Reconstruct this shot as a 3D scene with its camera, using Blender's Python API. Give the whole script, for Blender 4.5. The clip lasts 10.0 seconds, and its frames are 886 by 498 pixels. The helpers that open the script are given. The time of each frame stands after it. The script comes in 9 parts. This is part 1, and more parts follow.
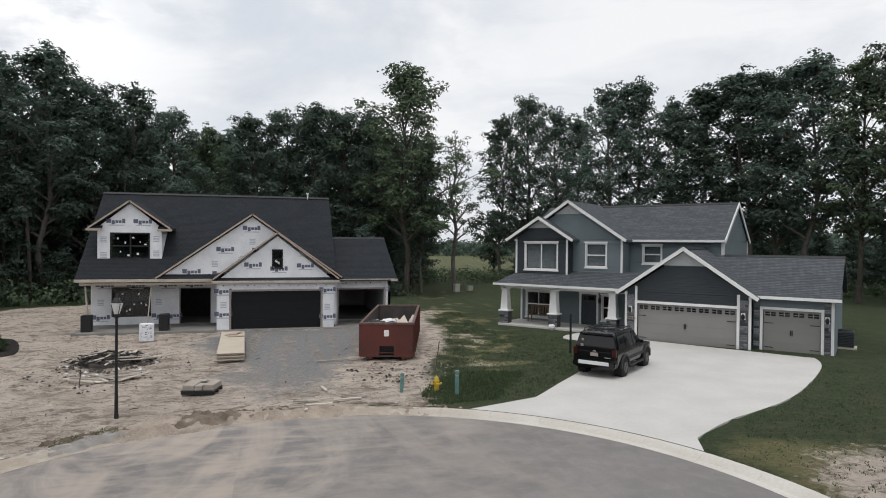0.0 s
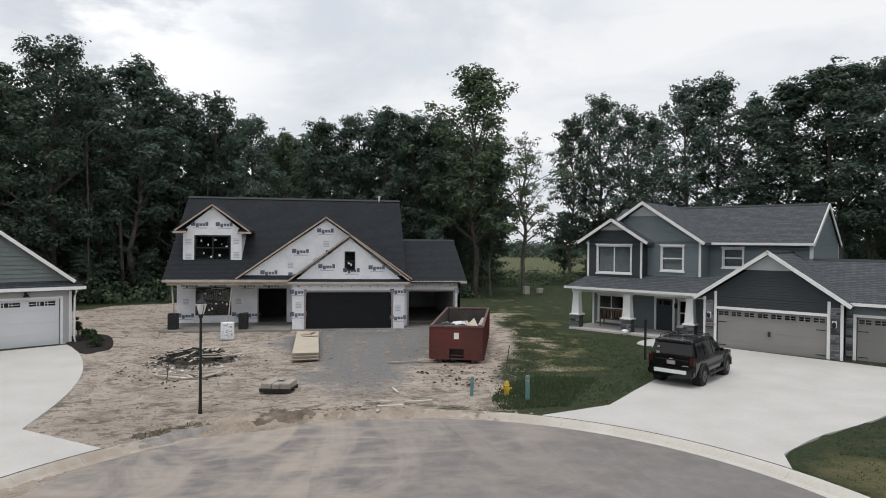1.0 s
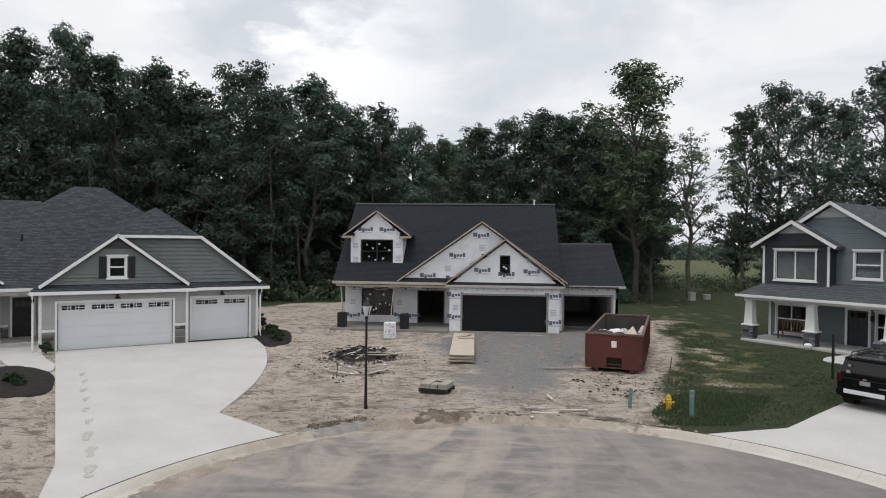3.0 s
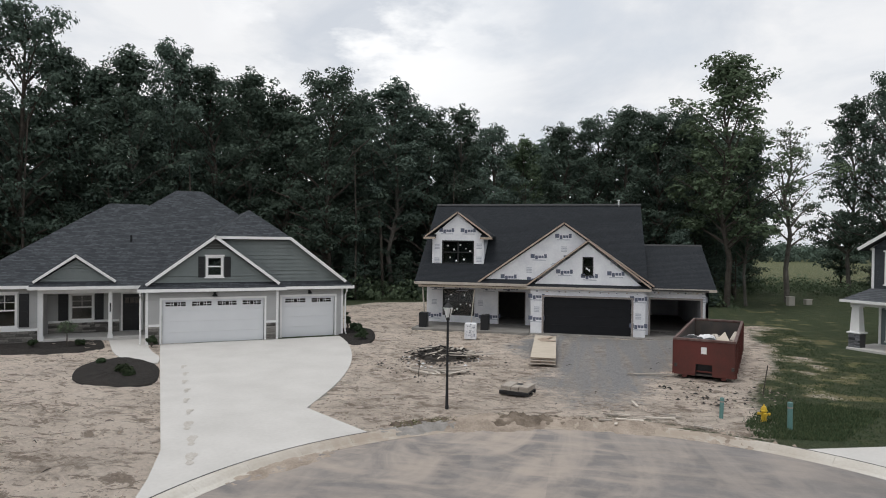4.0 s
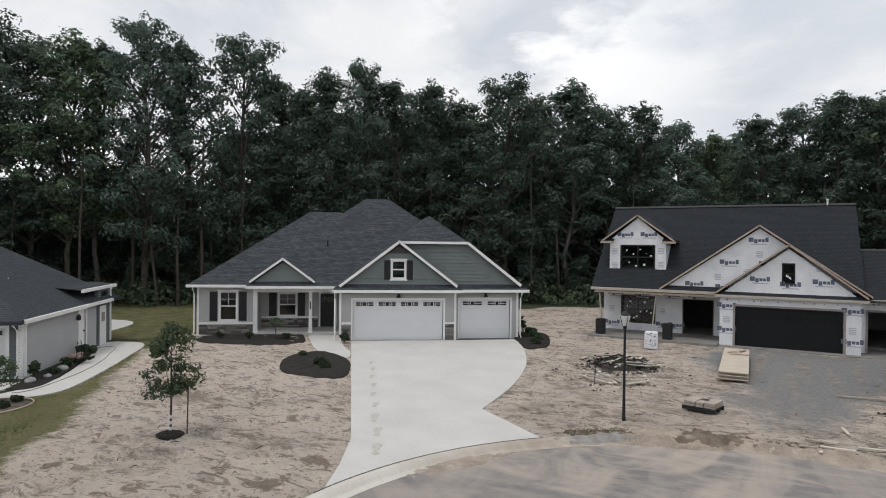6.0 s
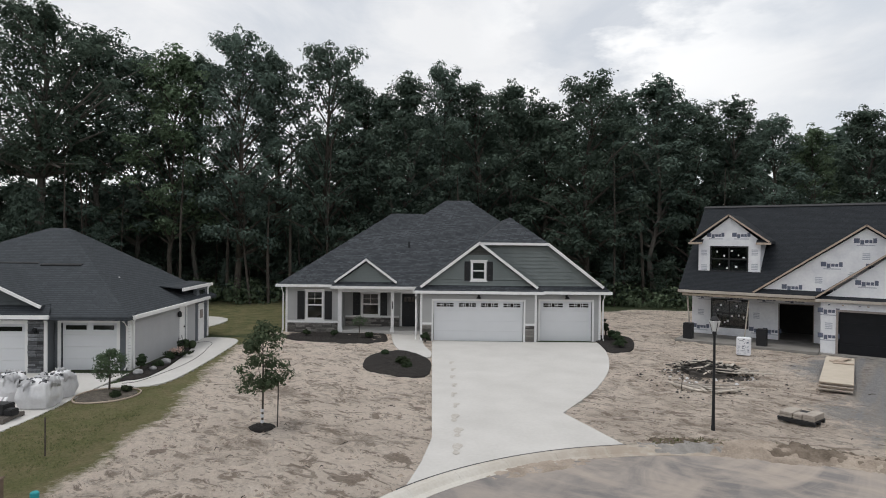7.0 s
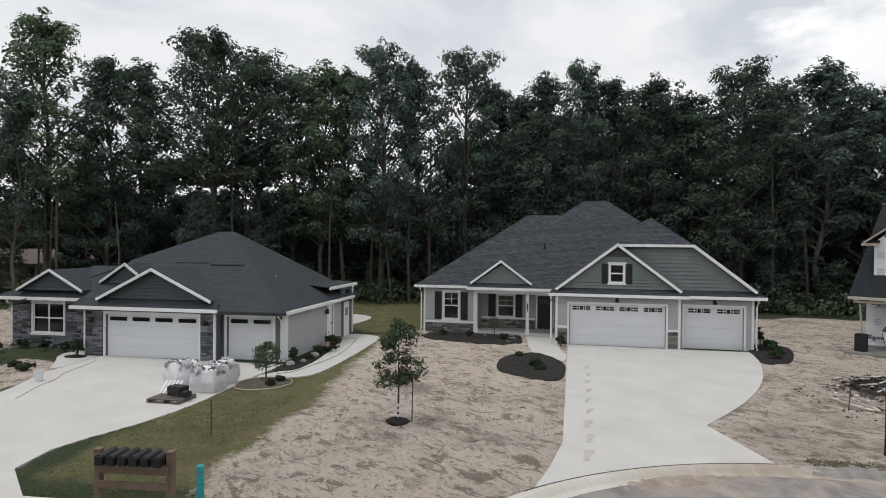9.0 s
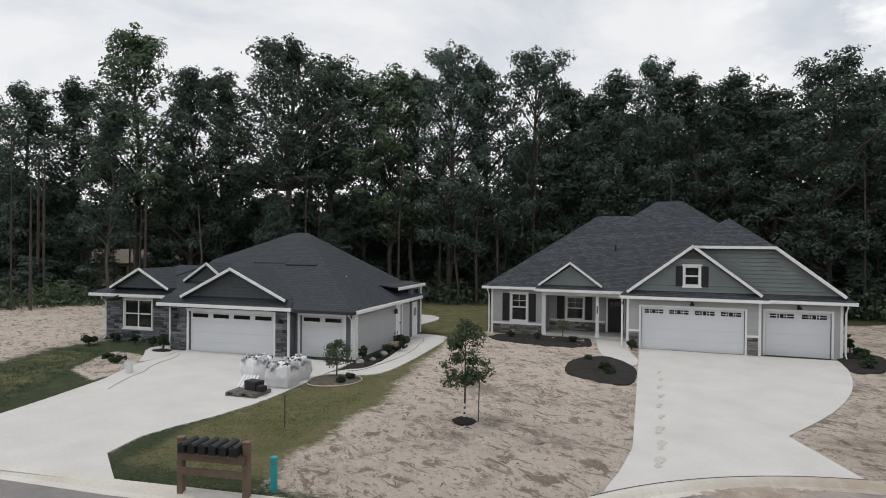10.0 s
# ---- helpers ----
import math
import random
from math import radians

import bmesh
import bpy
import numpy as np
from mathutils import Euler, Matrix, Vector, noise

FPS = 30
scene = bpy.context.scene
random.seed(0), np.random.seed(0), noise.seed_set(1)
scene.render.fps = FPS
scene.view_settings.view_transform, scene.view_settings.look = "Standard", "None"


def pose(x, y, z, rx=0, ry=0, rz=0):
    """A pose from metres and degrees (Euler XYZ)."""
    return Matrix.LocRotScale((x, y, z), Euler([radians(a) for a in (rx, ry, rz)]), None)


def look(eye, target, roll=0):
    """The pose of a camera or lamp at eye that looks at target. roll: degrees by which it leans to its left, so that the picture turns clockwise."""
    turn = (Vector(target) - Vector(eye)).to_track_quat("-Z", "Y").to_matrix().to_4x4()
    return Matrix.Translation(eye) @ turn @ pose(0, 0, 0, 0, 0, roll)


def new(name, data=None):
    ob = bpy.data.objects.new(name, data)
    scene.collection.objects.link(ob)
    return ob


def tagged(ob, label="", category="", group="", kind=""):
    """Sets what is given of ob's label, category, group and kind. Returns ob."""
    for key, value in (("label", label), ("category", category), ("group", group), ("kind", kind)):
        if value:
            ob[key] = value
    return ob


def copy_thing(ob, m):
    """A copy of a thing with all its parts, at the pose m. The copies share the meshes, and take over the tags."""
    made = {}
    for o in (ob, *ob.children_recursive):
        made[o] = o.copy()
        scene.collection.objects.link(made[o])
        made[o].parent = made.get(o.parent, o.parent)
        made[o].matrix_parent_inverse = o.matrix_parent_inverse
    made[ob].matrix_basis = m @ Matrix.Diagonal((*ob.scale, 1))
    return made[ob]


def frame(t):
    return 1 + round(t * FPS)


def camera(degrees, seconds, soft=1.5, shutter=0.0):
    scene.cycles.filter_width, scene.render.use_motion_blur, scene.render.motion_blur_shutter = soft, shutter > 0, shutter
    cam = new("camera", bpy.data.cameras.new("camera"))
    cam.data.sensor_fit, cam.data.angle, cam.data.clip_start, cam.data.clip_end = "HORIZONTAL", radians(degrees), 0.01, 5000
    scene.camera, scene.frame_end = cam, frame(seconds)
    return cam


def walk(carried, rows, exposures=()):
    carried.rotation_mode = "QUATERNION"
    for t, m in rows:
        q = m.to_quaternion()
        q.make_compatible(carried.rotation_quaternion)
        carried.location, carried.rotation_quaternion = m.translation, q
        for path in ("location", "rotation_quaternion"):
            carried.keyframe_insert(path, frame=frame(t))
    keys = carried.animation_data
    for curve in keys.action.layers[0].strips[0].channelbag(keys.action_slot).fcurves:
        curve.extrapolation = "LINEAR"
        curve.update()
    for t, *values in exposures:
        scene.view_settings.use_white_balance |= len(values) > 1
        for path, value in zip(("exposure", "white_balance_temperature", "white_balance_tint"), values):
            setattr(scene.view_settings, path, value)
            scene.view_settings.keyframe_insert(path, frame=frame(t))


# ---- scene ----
cam = camera(70.8, 10.0, soft=1.0)
PATH = [
    (0, (2.264, -36.272, 4.923), (2.788, -34.341, 4.903), 0.5),
    (0.5, (2.215, -36.198, 4.96), (2.639, -34.244, 4.942), 0.5),
    (1, (2.207, -36.23, 5.01), (2.516, -34.254, 4.991), 0.6),
    (1.5, (2.234, -36.279, 5.06), (2.411, -34.287, 5.04), 0.5),
    (2, (2.253, -36.315, 5.107), (2.297, -34.316, 5.087), 0.6),
    (2.5, (2.234, -36.345, 5.145), (2.162, -34.346, 5.125), 0.6),
    (4, (2.206, -36.42, 5.236), (1.766, -34.469, 5.213), 0.7),
    (4.5, (2.247, -36.536, 5.275), (1.66, -34.624, 5.251), 0.7),
    (5, (2.262, -36.496, 5.279), (1.538, -34.632, 5.257), 0.7),
    (6.5, (2.359, -36.589, 5.362), (1.285, -34.902, 5.341), 0.6),
    (7, (2.368, -36.627, 5.383), (1.188, -35.012, 5.361), 0.6),
    (7.5, (2.409, -36.648, 5.378), (1.131, -35.109, 5.358), 0.6),
    (8, (2.488, -36.598, 5.386), (1.126, -35.134, 5.364), 0.6),
    (8.5, (2.547, -36.556, 5.392), (1.113, -35.161, 5.37), 0.6),
    (9, (2.618, -36.528, 5.378), (1.111, -35.214, 5.358), 0.5),
    (9.5, (2.645, -36.554, 5.382), (1.067, -35.325, 5.362), 0.5),
    (10, (2.699, -36.521, 5.353), (1.056, -35.38, 5.336), 0.6),
]
walk(cam, [(t, look(e, g, r)) for t, e, g, r in PATH], exposures=((0, -0.02), (4, -0.05), (7, -0.07), (10, -0.1)))

# ---- world and sun ----
world = bpy.data.worlds.new("overcast_sky")
scene.world = world
world.use_nodes = True
wn, wl = world.node_tree.nodes, world.node_tree.links
wn.clear()
w_out = wn.new("ShaderNodeOutputWorld")
w_sky = wn.new("ShaderNodeTexSky")
w_sky.sky_type, w_sky.sun_disc = "NISHITA", False
w_sky.sun_elevation, w_sky.sun_rotation = radians(72), radians(212)
w_bg1 = wn.new("ShaderNodeBackground")
w_bg1.inputs["Strength"].default_value = 0.10
wl.new(w_sky.outputs[0], w_bg1.inputs["Color"])
w_co = wn.new("ShaderNodeTexCoord")
w_map = wn.new("ShaderNodeMapping")
w_map.inputs["Scale"].default_value = (1.5, 1.5, 3.6)
w_map.inputs["Rotation"].default_value = (0, 0, 0.6)
wl.new(w_co.outputs["Generated"], w_map.inputs["Vector"])
w_noise = wn.new("ShaderNodeTexNoise")
w_noise.inputs["Scale"].default_value, w_noise.inputs["Detail"].default_value = 1.5, 7
w_noise.inputs["Roughness"].default_value = 0.58
w_noise.inputs["Distortion"].default_value = 0.6
wl.new(w_map.outputs[0], w_noise.inputs["Vector"])
w_ramp = wn.new("ShaderNodeValToRGB")
w_ramp.color_ramp.elements[0].position, w_ramp.color_ramp.elements[1].position = 0.34, 0.58
w_ramp.color_ramp.elements[0].color = (0.59, 0.622, 0.672, 1)
w_ramp.color_ramp.elements[1].color = (0.82, 0.822, 0.83, 1)
wl.new(w_noise.outputs["Fac"], w_ramp.inputs["Fac"])
def cloud(colour, toward, reach, lo, hi, scale, before):
    """One cloud: a noise of its own within a reach of a direction."""
    dot, fade, puff, cut, both, mix = (wn.new("ShaderNode" + k) for k in ("VectorMath", "MapRange", "TexNoise", "MapRange", "Math", "Mix"))
    dot.operation = "DOT_PRODUCT"
    wl.new(w_co.outputs["Generated"], dot.inputs[0])
    dot.inputs[1].default_value = Vector(toward).normalized()
    fade.inputs["From Min"].default_value, fade.inputs["From Max"].default_value = math.cos(radians(reach)), math.cos(radians(reach * 0.35))
    wl.new(dot.outputs["Value"], fade.inputs["Value"])
    puff.inputs["Scale"].default_value, puff.inputs["Detail"].default_value, puff.inputs["Roughness"].default_value = scale, 8, 0.55
    wl.new(w_map.outputs[0], puff.inputs["Vector"])
    cut.inputs["From Min"].default_value, cut.inputs["From Max"].default_value = lo, hi
    wl.new(puff.outputs["Fac"], cut.inputs["Value"])
    both.operation = "MULTIPLY"
    wl.new(fade.outputs[0], both.inputs[0])
    wl.new(cut.outputs[0], both.inputs[1])
    mix.data_type = "RGBA"
    wl.new(both.outputs[0], mix.inputs["Factor"])
    wl.new(before, mix.inputs["A"])
    mix.inputs["B"].default_value = (*colour, 1)
    return mix.outputs["Result"]


w_sky_col = cloud((0.95, 0.95, 0.95), (-0.30, 0.89, 0.34), 15, 0.46, 0.56, 3.2, w_ramp.outputs[0])
w_sky_col = cloud((0.60, 0.64, 0.695), (0.06, 0.93, 0.37), 24, 0.46, 0.66, 2.0, w_sky_col)
w_bg2 = wn.new("ShaderNodeBackground")
w_bg2.inputs["Strength"].default_value = 1.2
wl.new(w_sky_col, w_bg2.inputs["Color"])
w_mix = wn.new("ShaderNodeMixShader")
w_mix.inputs[0].default_value = 0.92
wl.new(w_bg1.outputs[0], w_mix.inputs[1])
wl.new(w_bg2.outputs[0], w_mix.inputs[2])
wl.new(w_mix.outputs[0], w_out.inputs["Surface"])

sun = new("sun", bpy.data.lights.new("sun", "SUN"))
sun.data.energy, sun.data.angle, sun.data.color = 1.1, radians(14), (1.0, 0.97, 0.92)
sun.matrix_world = look((0, 0, 60), (10, 16, 0))


# ---- materials ----
def mat(name, a, b=None, scale=3.0, fine=40.0, rough=0.8, bump=0.15, metal=0.0, dist=0.02, spec=0.4, vary=0.0):
    """Two colours mixed by a broad and a fine noise, with a fine relief."""
    m = bpy.data.materials.new(name)
    m.use_nodes = True
    n, l = m.node_tree.nodes, m.node_tree.links
    p = n["Principled BSDF"]
    p.inputs["Roughness"].default_value, p.inputs["Metallic"].default_value = rough, metal
    p.inputs["Specular IOR Level"].default_value = spec
    b = b or tuple(c * 0.82 for c in a)
    co = n.new("ShaderNodeTexCoord")
    n1, n2 = n.new("ShaderNodeTexNoise"), n.new("ShaderNodeTexNoise")
    n1.inputs["Scale"].default_value, n1.inputs["Detail"].default_value = scale, 5
    n2.inputs["Scale"].default_value, n2.inputs["Detail"].default_value = fine, 3
    for k in (n1, n2):
        l.new(co.outputs["Object"], k.inputs["Vector"])
    mix = n.new("ShaderNodeMath")
    mix.operation = "MULTIPLY_ADD"
    l.new(n2.outputs["Fac"], mix.inputs[0])
    mix.inputs[1].default_value = 0.5
    l.new(n1.outputs["Fac"], mix.inputs[2])
    rng = n.new("ShaderNodeMapRange")
    rng.inputs["From Min"].default_value, rng.inputs["From Max"].default_value = 0.52, 0.98
    l.new(mix.outputs[0], rng.inputs["Value"])
    col = n.new("ShaderNodeMix")
    col.data_type = "RGBA"
    l.new(rng.outputs[0], col.inputs["Factor"])
    col.inputs["A"].default_value, col.inputs["B"].default_value = (*a, 1), (*b, 1)
    out = col.outputs["Result"]
    if vary:
        info = n.new("ShaderNodeObjectInfo")
        hsv = n.new("ShaderNodeHueSaturation")
        r2 = n.new("ShaderNodeMapRange")
        r2.inputs["To Min"].default_value, r2.inputs["To Max"].default_value = 1 - vary, 1 + vary
        l.new(info.outputs["Random"], r2.inputs["Value"])
        l.new(r2.outputs[0], hsv.inputs["Value"])
        l.new(out, hsv.inputs["Color"])
        out = hsv.outputs["Color"]
    l.new(out, p.inputs["Base Color"])
    if bump:
        bp = n.new("ShaderNodeBump")
        bp.inputs["Strength"].default_value, bp.inputs["Distance"].default_value = bump, dist
        l.new(mix.outputs[0], bp.inputs["Height"])
        l.new(bp.outputs[0], p.inputs["Normal"])
    return m


def shingle_mat(name, a, b, c):
    """Asphalt shingles: courses by height, tabs of varied tone."""
    m = bpy.data.materials.new(name)
    m.use_nodes = True
    n, l = m.node_tree.nodes, m.node_tree.links
    p = n["Principled BSDF"]
    p.inputs["Roughness"].default_value, p.inputs["Specular IOR Level"].default_value = 0.9, 0.25
    co, sep, add, com = (n.new("ShaderNode" + k) for k in ("TexCoord", "SeparateXYZ", "Math", "CombineXYZ"))
    l.new(co.outputs["Object"], sep.inputs[0])
    l.new(sep.outputs["X"], add.inputs[0])
    l.new(sep.outputs["Y"], add.inputs[1])
    l.new(add.outputs[0], com.inputs["X"])
    l.new(sep.outputs["Z"], com.inputs["Y"])
    br = n.new("ShaderNodeTexBrick")
    br.inputs["Color1"].default_value, br.inputs["Color2"].default_value = (*a, 1), (*b, 1)
    br.inputs["Mortar"].default_value = (*c, 1)
    br.inputs["Scale"].default_value, br.inputs["Mortar Size"].default_value = 1.0, 0.012
    br.inputs["Brick Width"].default_value, br.inputs["Row Height"].default_value = 0.26, 0.07
    br.offset = 0.37
    l.new(com.outputs[0], br.inputs["Vector"])
    n1 = n.new("ShaderNodeTexNoise")
    n1.inputs["Scale"].default_value, n1.inputs["Detail"].default_value = 2.2, 9
    n1.inputs["Roughness"].default_value = 0.8
    l.new(co.outputs["Object"], n1.inputs["Vector"])
    hsv, rng = n.new("ShaderNodeHueSaturation"), n.new("ShaderNodeMapRange")
    rng.inputs["From Min"].default_value, rng.inputs["From Max"].default_value = 0.25, 0.75
    rng.inputs["To Min"].default_value, rng.inputs["To Max"].default_value = 0.84, 1.16
    l.new(n1.outputs["Fac"], rng.inputs["Value"])
    l.new(rng.outputs[0], hsv.inputs["Value"])
    l.new(br.outputs["Color"], hsv.inputs["Color"])
    l.new(hsv.outputs["Color"], p.inputs["Base Color"])
    bp = n.new("ShaderNodeBump")
    bp.inputs["Strength"].default_value, bp.inputs["Distance"].default_value = 0.5, 0.02
    l.new(br.outputs["Fac"], bp.inputs["Height"])
    bp.invert = True
    l.new(bp.outputs[0], p.inputs["Normal"])
    return m


def glass_mat(name, tint=(0.5, 0.55, 0.57)):
    m = bpy.data.materials.new(name)
    m.use_nodes = True
    p = m.node_tree.nodes["Principled BSDF"]
    p.inputs["Base Color"].default_value = (*tint, 1)
    p.inputs["Roughness"].default_value, p.inputs["Transmission Weight"].default_value = 0.02, 1.0
    p.inputs["IOR"].default_value = 1.45
    return m


def leaf_mat(name, a, b, c):
    """Leaves that differ one from the next and from tree to tree."""
    m = bpy.data.materials.new(name)
    m.use_nodes = True
    n, l = m.node_tree.nodes, m.node_tree.links
    p = n["Principled BSDF"]
    p.inputs["Roughness"].default_value, p.inputs["Specular IOR Level"].default_value = 0.8, 0.08
    geo, info, co = n.new("ShaderNodeNewGeometry"), n.new("ShaderNodeObjectInfo"), n.new("ShaderNodeTexCoord")
    ramp = n.new("ShaderNodeValToRGB")
    ramp.color_ramp.elements[0].color, ramp.color_ramp.elements[1].color = (*a, 1), (*c, 1)
    e = ramp.color_ramp.elements.new(0.55)
    e.color = (*b, 1)
    l.new(geo.outputs["Random Per Island"], ramp.inputs["Fac"])
    n1 = n.new("ShaderNodeTexNoise")
    n1.inputs["Scale"].default_value = 0.35
    l.new(co.outputs["Object"], n1.inputs["Vector"])
    add, rng, hsv = n.new("ShaderNodeMath"), n.new("ShaderNodeMapRange"), n.new("ShaderNodeHueSaturation")
    l.new(info.outputs["Random"], add.inputs[0])
    l.new(n1.outputs["Fac"], add.inputs[1])
    rng.inputs["From Max"].default_value = 1.6
    rng.inputs["To Min"].default_value, rng.inputs["To Max"].default_value = 0.62, 1.42
    l.new(add.outputs[0], rng.inputs["Value"])
    l.new(rng.outputs[0], hsv.inputs["Value"])
    r3 = n.new("ShaderNodeMapRange")
    r3.inputs["To Min"].default_value, r3.inputs["To Max"].default_value = 0.492, 0.535
    l.new(info.outputs["Random"], r3.inputs["Value"])
    l.new(r3.outputs[0], hsv.inputs["Hue"])
    l.new(ramp.outputs[0], hsv.inputs["Color"])
    l.new(hsv.outputs["Color"], p.inputs["Base Color"])
    tl, mx = n.new("ShaderNodeBsdfTranslucent"), n.new("ShaderNodeMixShader")
    l.new(hsv.outputs["Color"], tl.inputs["Color"])
    mx.inputs[0].default_value = 0.3
    l.new(p.outputs[0], mx.inputs[1])
    l.new(tl.outputs[0], mx.inputs[2])
    l.new(mx.outputs[0], n["Material Output"].inputs["Surface"])
    return m


M_WHITE = mat("white_trim_paint", (0.87, 0.87, 0.865), (0.80, 0.80, 0.795), rough=0.5, bump=0.03)
M_DOORWHITE = mat("white_garage_door_paint", (0.74, 0.755, 0.775), (0.70, 0.715, 0.735), scale=0.8, rough=0.45, bump=0.02)
M_WRAP = mat("white_house_wrap", (0.86, 0.87, 0.89), (0.72, 0.73, 0.77), scale=1.6, fine=9, rough=0.55, bump=0.35, dist=0.05)
M_MARK = mat("blue_grey_print", (0.10, 0.115, 0.17), (0.15, 0.165, 0.22), rough=0.7, bump=0)
M_MARKL = mat("pale_grey_print", (0.42, 0.44, 0.50), (0.5, 0.52, 0.57), rough=0.7, bump=0)
M_RAWWOOD = mat("raw_lumber", (0.50, 0.41, 0.335), (0.37, 0.295, 0.235), scale=2, fine=30, rough=0.8)
M_PALEWOOD = mat("pale_sheathing", (0.56, 0.495, 0.41), (0.48, 0.42, 0.34), scale=2, fine=30, rough=0.8)
M_WEATHERED = mat("weathered_boards", (0.40, 0.35, 0.305), (0.54, 0.50, 0.445), scale=2, fine=20, rough=0.9, vary=0.4)
M_DARKDEBRIS = mat("dark_debris", (0.022, 0.02, 0.018), (0.06, 0.053, 0.047), rough=0.9, vary=0.4)
M_ROOF_B = shingle_mat("near_black_shingles", (0.022, 0.026, 0.031), (0.030, 0.034, 0.040), (0.014, 0.016, 0.02))
M_ROOF_C = shingle_mat("charcoal_shingles", (0.038, 0.043, 0.050), (0.084, 0.092, 0.103), (0.027, 0.031, 0.036))
M_ROOF_D = shingle_mat("dark_slate_shingles", (0.044, 0.051, 0.058), (0.059, 0.066, 0.074), (0.034, 0.039, 0.045))
M_ROOF_A = shingle_mat("grey_shingles", (0.072, 0.080, 0.089), (0.112, 0.121, 0.133), (0.049, 0.053, 0.059))
M_SIDE_C = mat("light_greige_siding", (0.48, 0.48, 0.475), (0.44, 0.44, 0.435), scale=1.5, rough=0.6, bump=0.03)
M_SIDE_CG = mat("sage_grey_siding", (0.195, 0.22, 0.218), (0.165, 0.19, 0.188), scale=1.5, rough=0.6, bump=0.03)
M_SIDE_CD = mat("dark_shake_siding", (0.06, 0.06, 0.058), (0.045, 0.045, 0.043), scale=4, rough=0.7, bump=0.2)
M_SIDE_D = mat("mid_grey_siding", (0.47, 0.475, 0.485), (0.43, 0.435, 0.445), scale=1.5, rough=0.6, bump=0.03)
M_SIDE_DG = mat("slate_blue_siding", (0.145, 0.16, 0.175), (0.125, 0.138, 0.152), scale=1.5, rough=0.6, bump=0.03)
M_SHAKE_D = mat("dark_slate_gable", (0.080, 0.090, 0.097), (0.060, 0.068, 0.074), scale=4, rough=0.7, bump=0.15)
M_SIDE_A = mat("blue_grey_siding", (0.178, 0.218, 0.236), (0.156, 0.194, 0.211), scale=1.5, rough=0.6, bump=0.03)
M_SIDE_AD = mat("charcoal_siding", (0.043, 0.052, 0.059), (0.035, 0.043, 0.049), scale=1.5, rough=0.6, bump=0.05)
M_DOOR_A = mat("taupe_garage_door", (0.275, 0.267, 0.258), (0.25, 0.242, 0.234), scale=1, rough=0.5, bump=0.02)
M_BLACK = mat("black_paint", (0.011, 0.012, 0.014), (0.017, 0.018, 0.020), rough=0.45, bump=0.03)
M_BLACKDOOR = mat("black_garage_door", (0.007, 0.008, 0.010), (0.011, 0.012, 0.015), spec=0.25, rough=0.55, bump=0.02)
M_DOORBLUE = mat("slate_front_door", (0.045, 0.055, 0.065), rough=0.4, bump=0.02)
M_STONE = mat("stacked_stone", (0.085, 0.09, 0.10), (0.21, 0.215, 0.225), scale=3, fine=22, rough=0.9, bump=0.5, vary=0.75)
M_STONE_W = mat("warm_stacked_stone", (0.12, 0.114, 0.107), (0.26, 0.245, 0.225), scale=3, fine=22, rough=0.9, bump=0.5, vary=0.65)
M_MORTAR = mat("mortar", (0.07, 0.07, 0.07), rough=0.95)
M_CONC = mat("new_concrete", (0.59, 0.575, 0.553), (0.51, 0.496, 0.475), scale=0.7, fine=9, rough=0.85, bump=0.08)
M_KERB = mat("kerb_concrete", (0.56, 0.54, 0.50), (0.41, 0.375, 0.325), scale=0.7, fine=14, rough=0.9, bump=0.2)
M_SLAB = mat("grey_slab", (0.26, 0.25, 0.235), (0.19, 0.18, 0.165), scale=1.1, rough=0.9)
M_MULCH = mat("dark_mulch", (0.012, 0.0105, 0.0095), (0.03, 0.025, 0.022), scale=5, fine=60, rough=0.95, bump=0.9, dist=0.05)
M_VENT = mat("pale_vent_panel", (0.46, 0.48, 0.48), rough=0.6)
M_GLASS = glass_mat("window_glass")
# room surfaces coloured near black, so the shade indoors is in the paint
M_SHADEROOM = mat("shade_toned_room", (0.06, 0.057, 0.054), (0.04, 0.038, 0.036), rough=0.9)
M_BLIND = mat("pale_blinds", (0.55, 0.56, 0.56), rough=0.8)
M_RUST = mat("rust_red_steel", (0.125, 0.030, 0.024), (0.085, 0.028, 0.022), scale=1.5, fine=18, rough=0.65, bump=0.15)
M_RAIL = mat("scuffed_rail_steel", (0.17, 0.13, 0.12), (0.10, 0.045, 0.038), scale=5, fine=30, rough=0.6)
M_RUSTIN = mat("worn_steel", (0.05, 0.048, 0.048), (0.09, 0.075, 0.065), scale=2, rough=0.8)
M_STEELGREY = mat("pale_worn_steel", (0.34, 0.30, 0.28), rough=0.6)
M_YELLOW = mat("yellow_paint", (0.62, 0.42, 0.03), (0.5, 0.33, 0.03), rough=0.5)
M_TEAL = mat("teal_plastic", (0.03, 0.36, 0.38), (0.03, 0.30, 0.33), rough=0.45, bump=0.02)
M_TEALG = mat("faded_green_plastic", (0.13, 0.27, 0.255), (0.11, 0.22, 0.21), rough=0.5, bump=0.02)
M_BARK = mat("grey_bark", (0.11, 0.095, 0.08), (0.055, 0.045, 0.038), scale=3, fine=14, rough=0.95, bump=0.8, dist=0.05)
M_BARKL = mat("pale_bark", (0.165, 0.152, 0.135), (0.095, 0.085, 0.075), scale=3, fine=14, rough=0.95, bump=0.6, dist=0.04)
M_LEAF = leaf_mat("forest_leaves", (0.083, 0.115, 0.090), (0.092, 0.127, 0.100), (0.108, 0.145, 0.111))
M_LEAF2 = leaf_mat("light_leaves", (0.090, 0.116, 0.071), (0.108, 0.136, 0.084), (0.133, 0.164, 0.103))
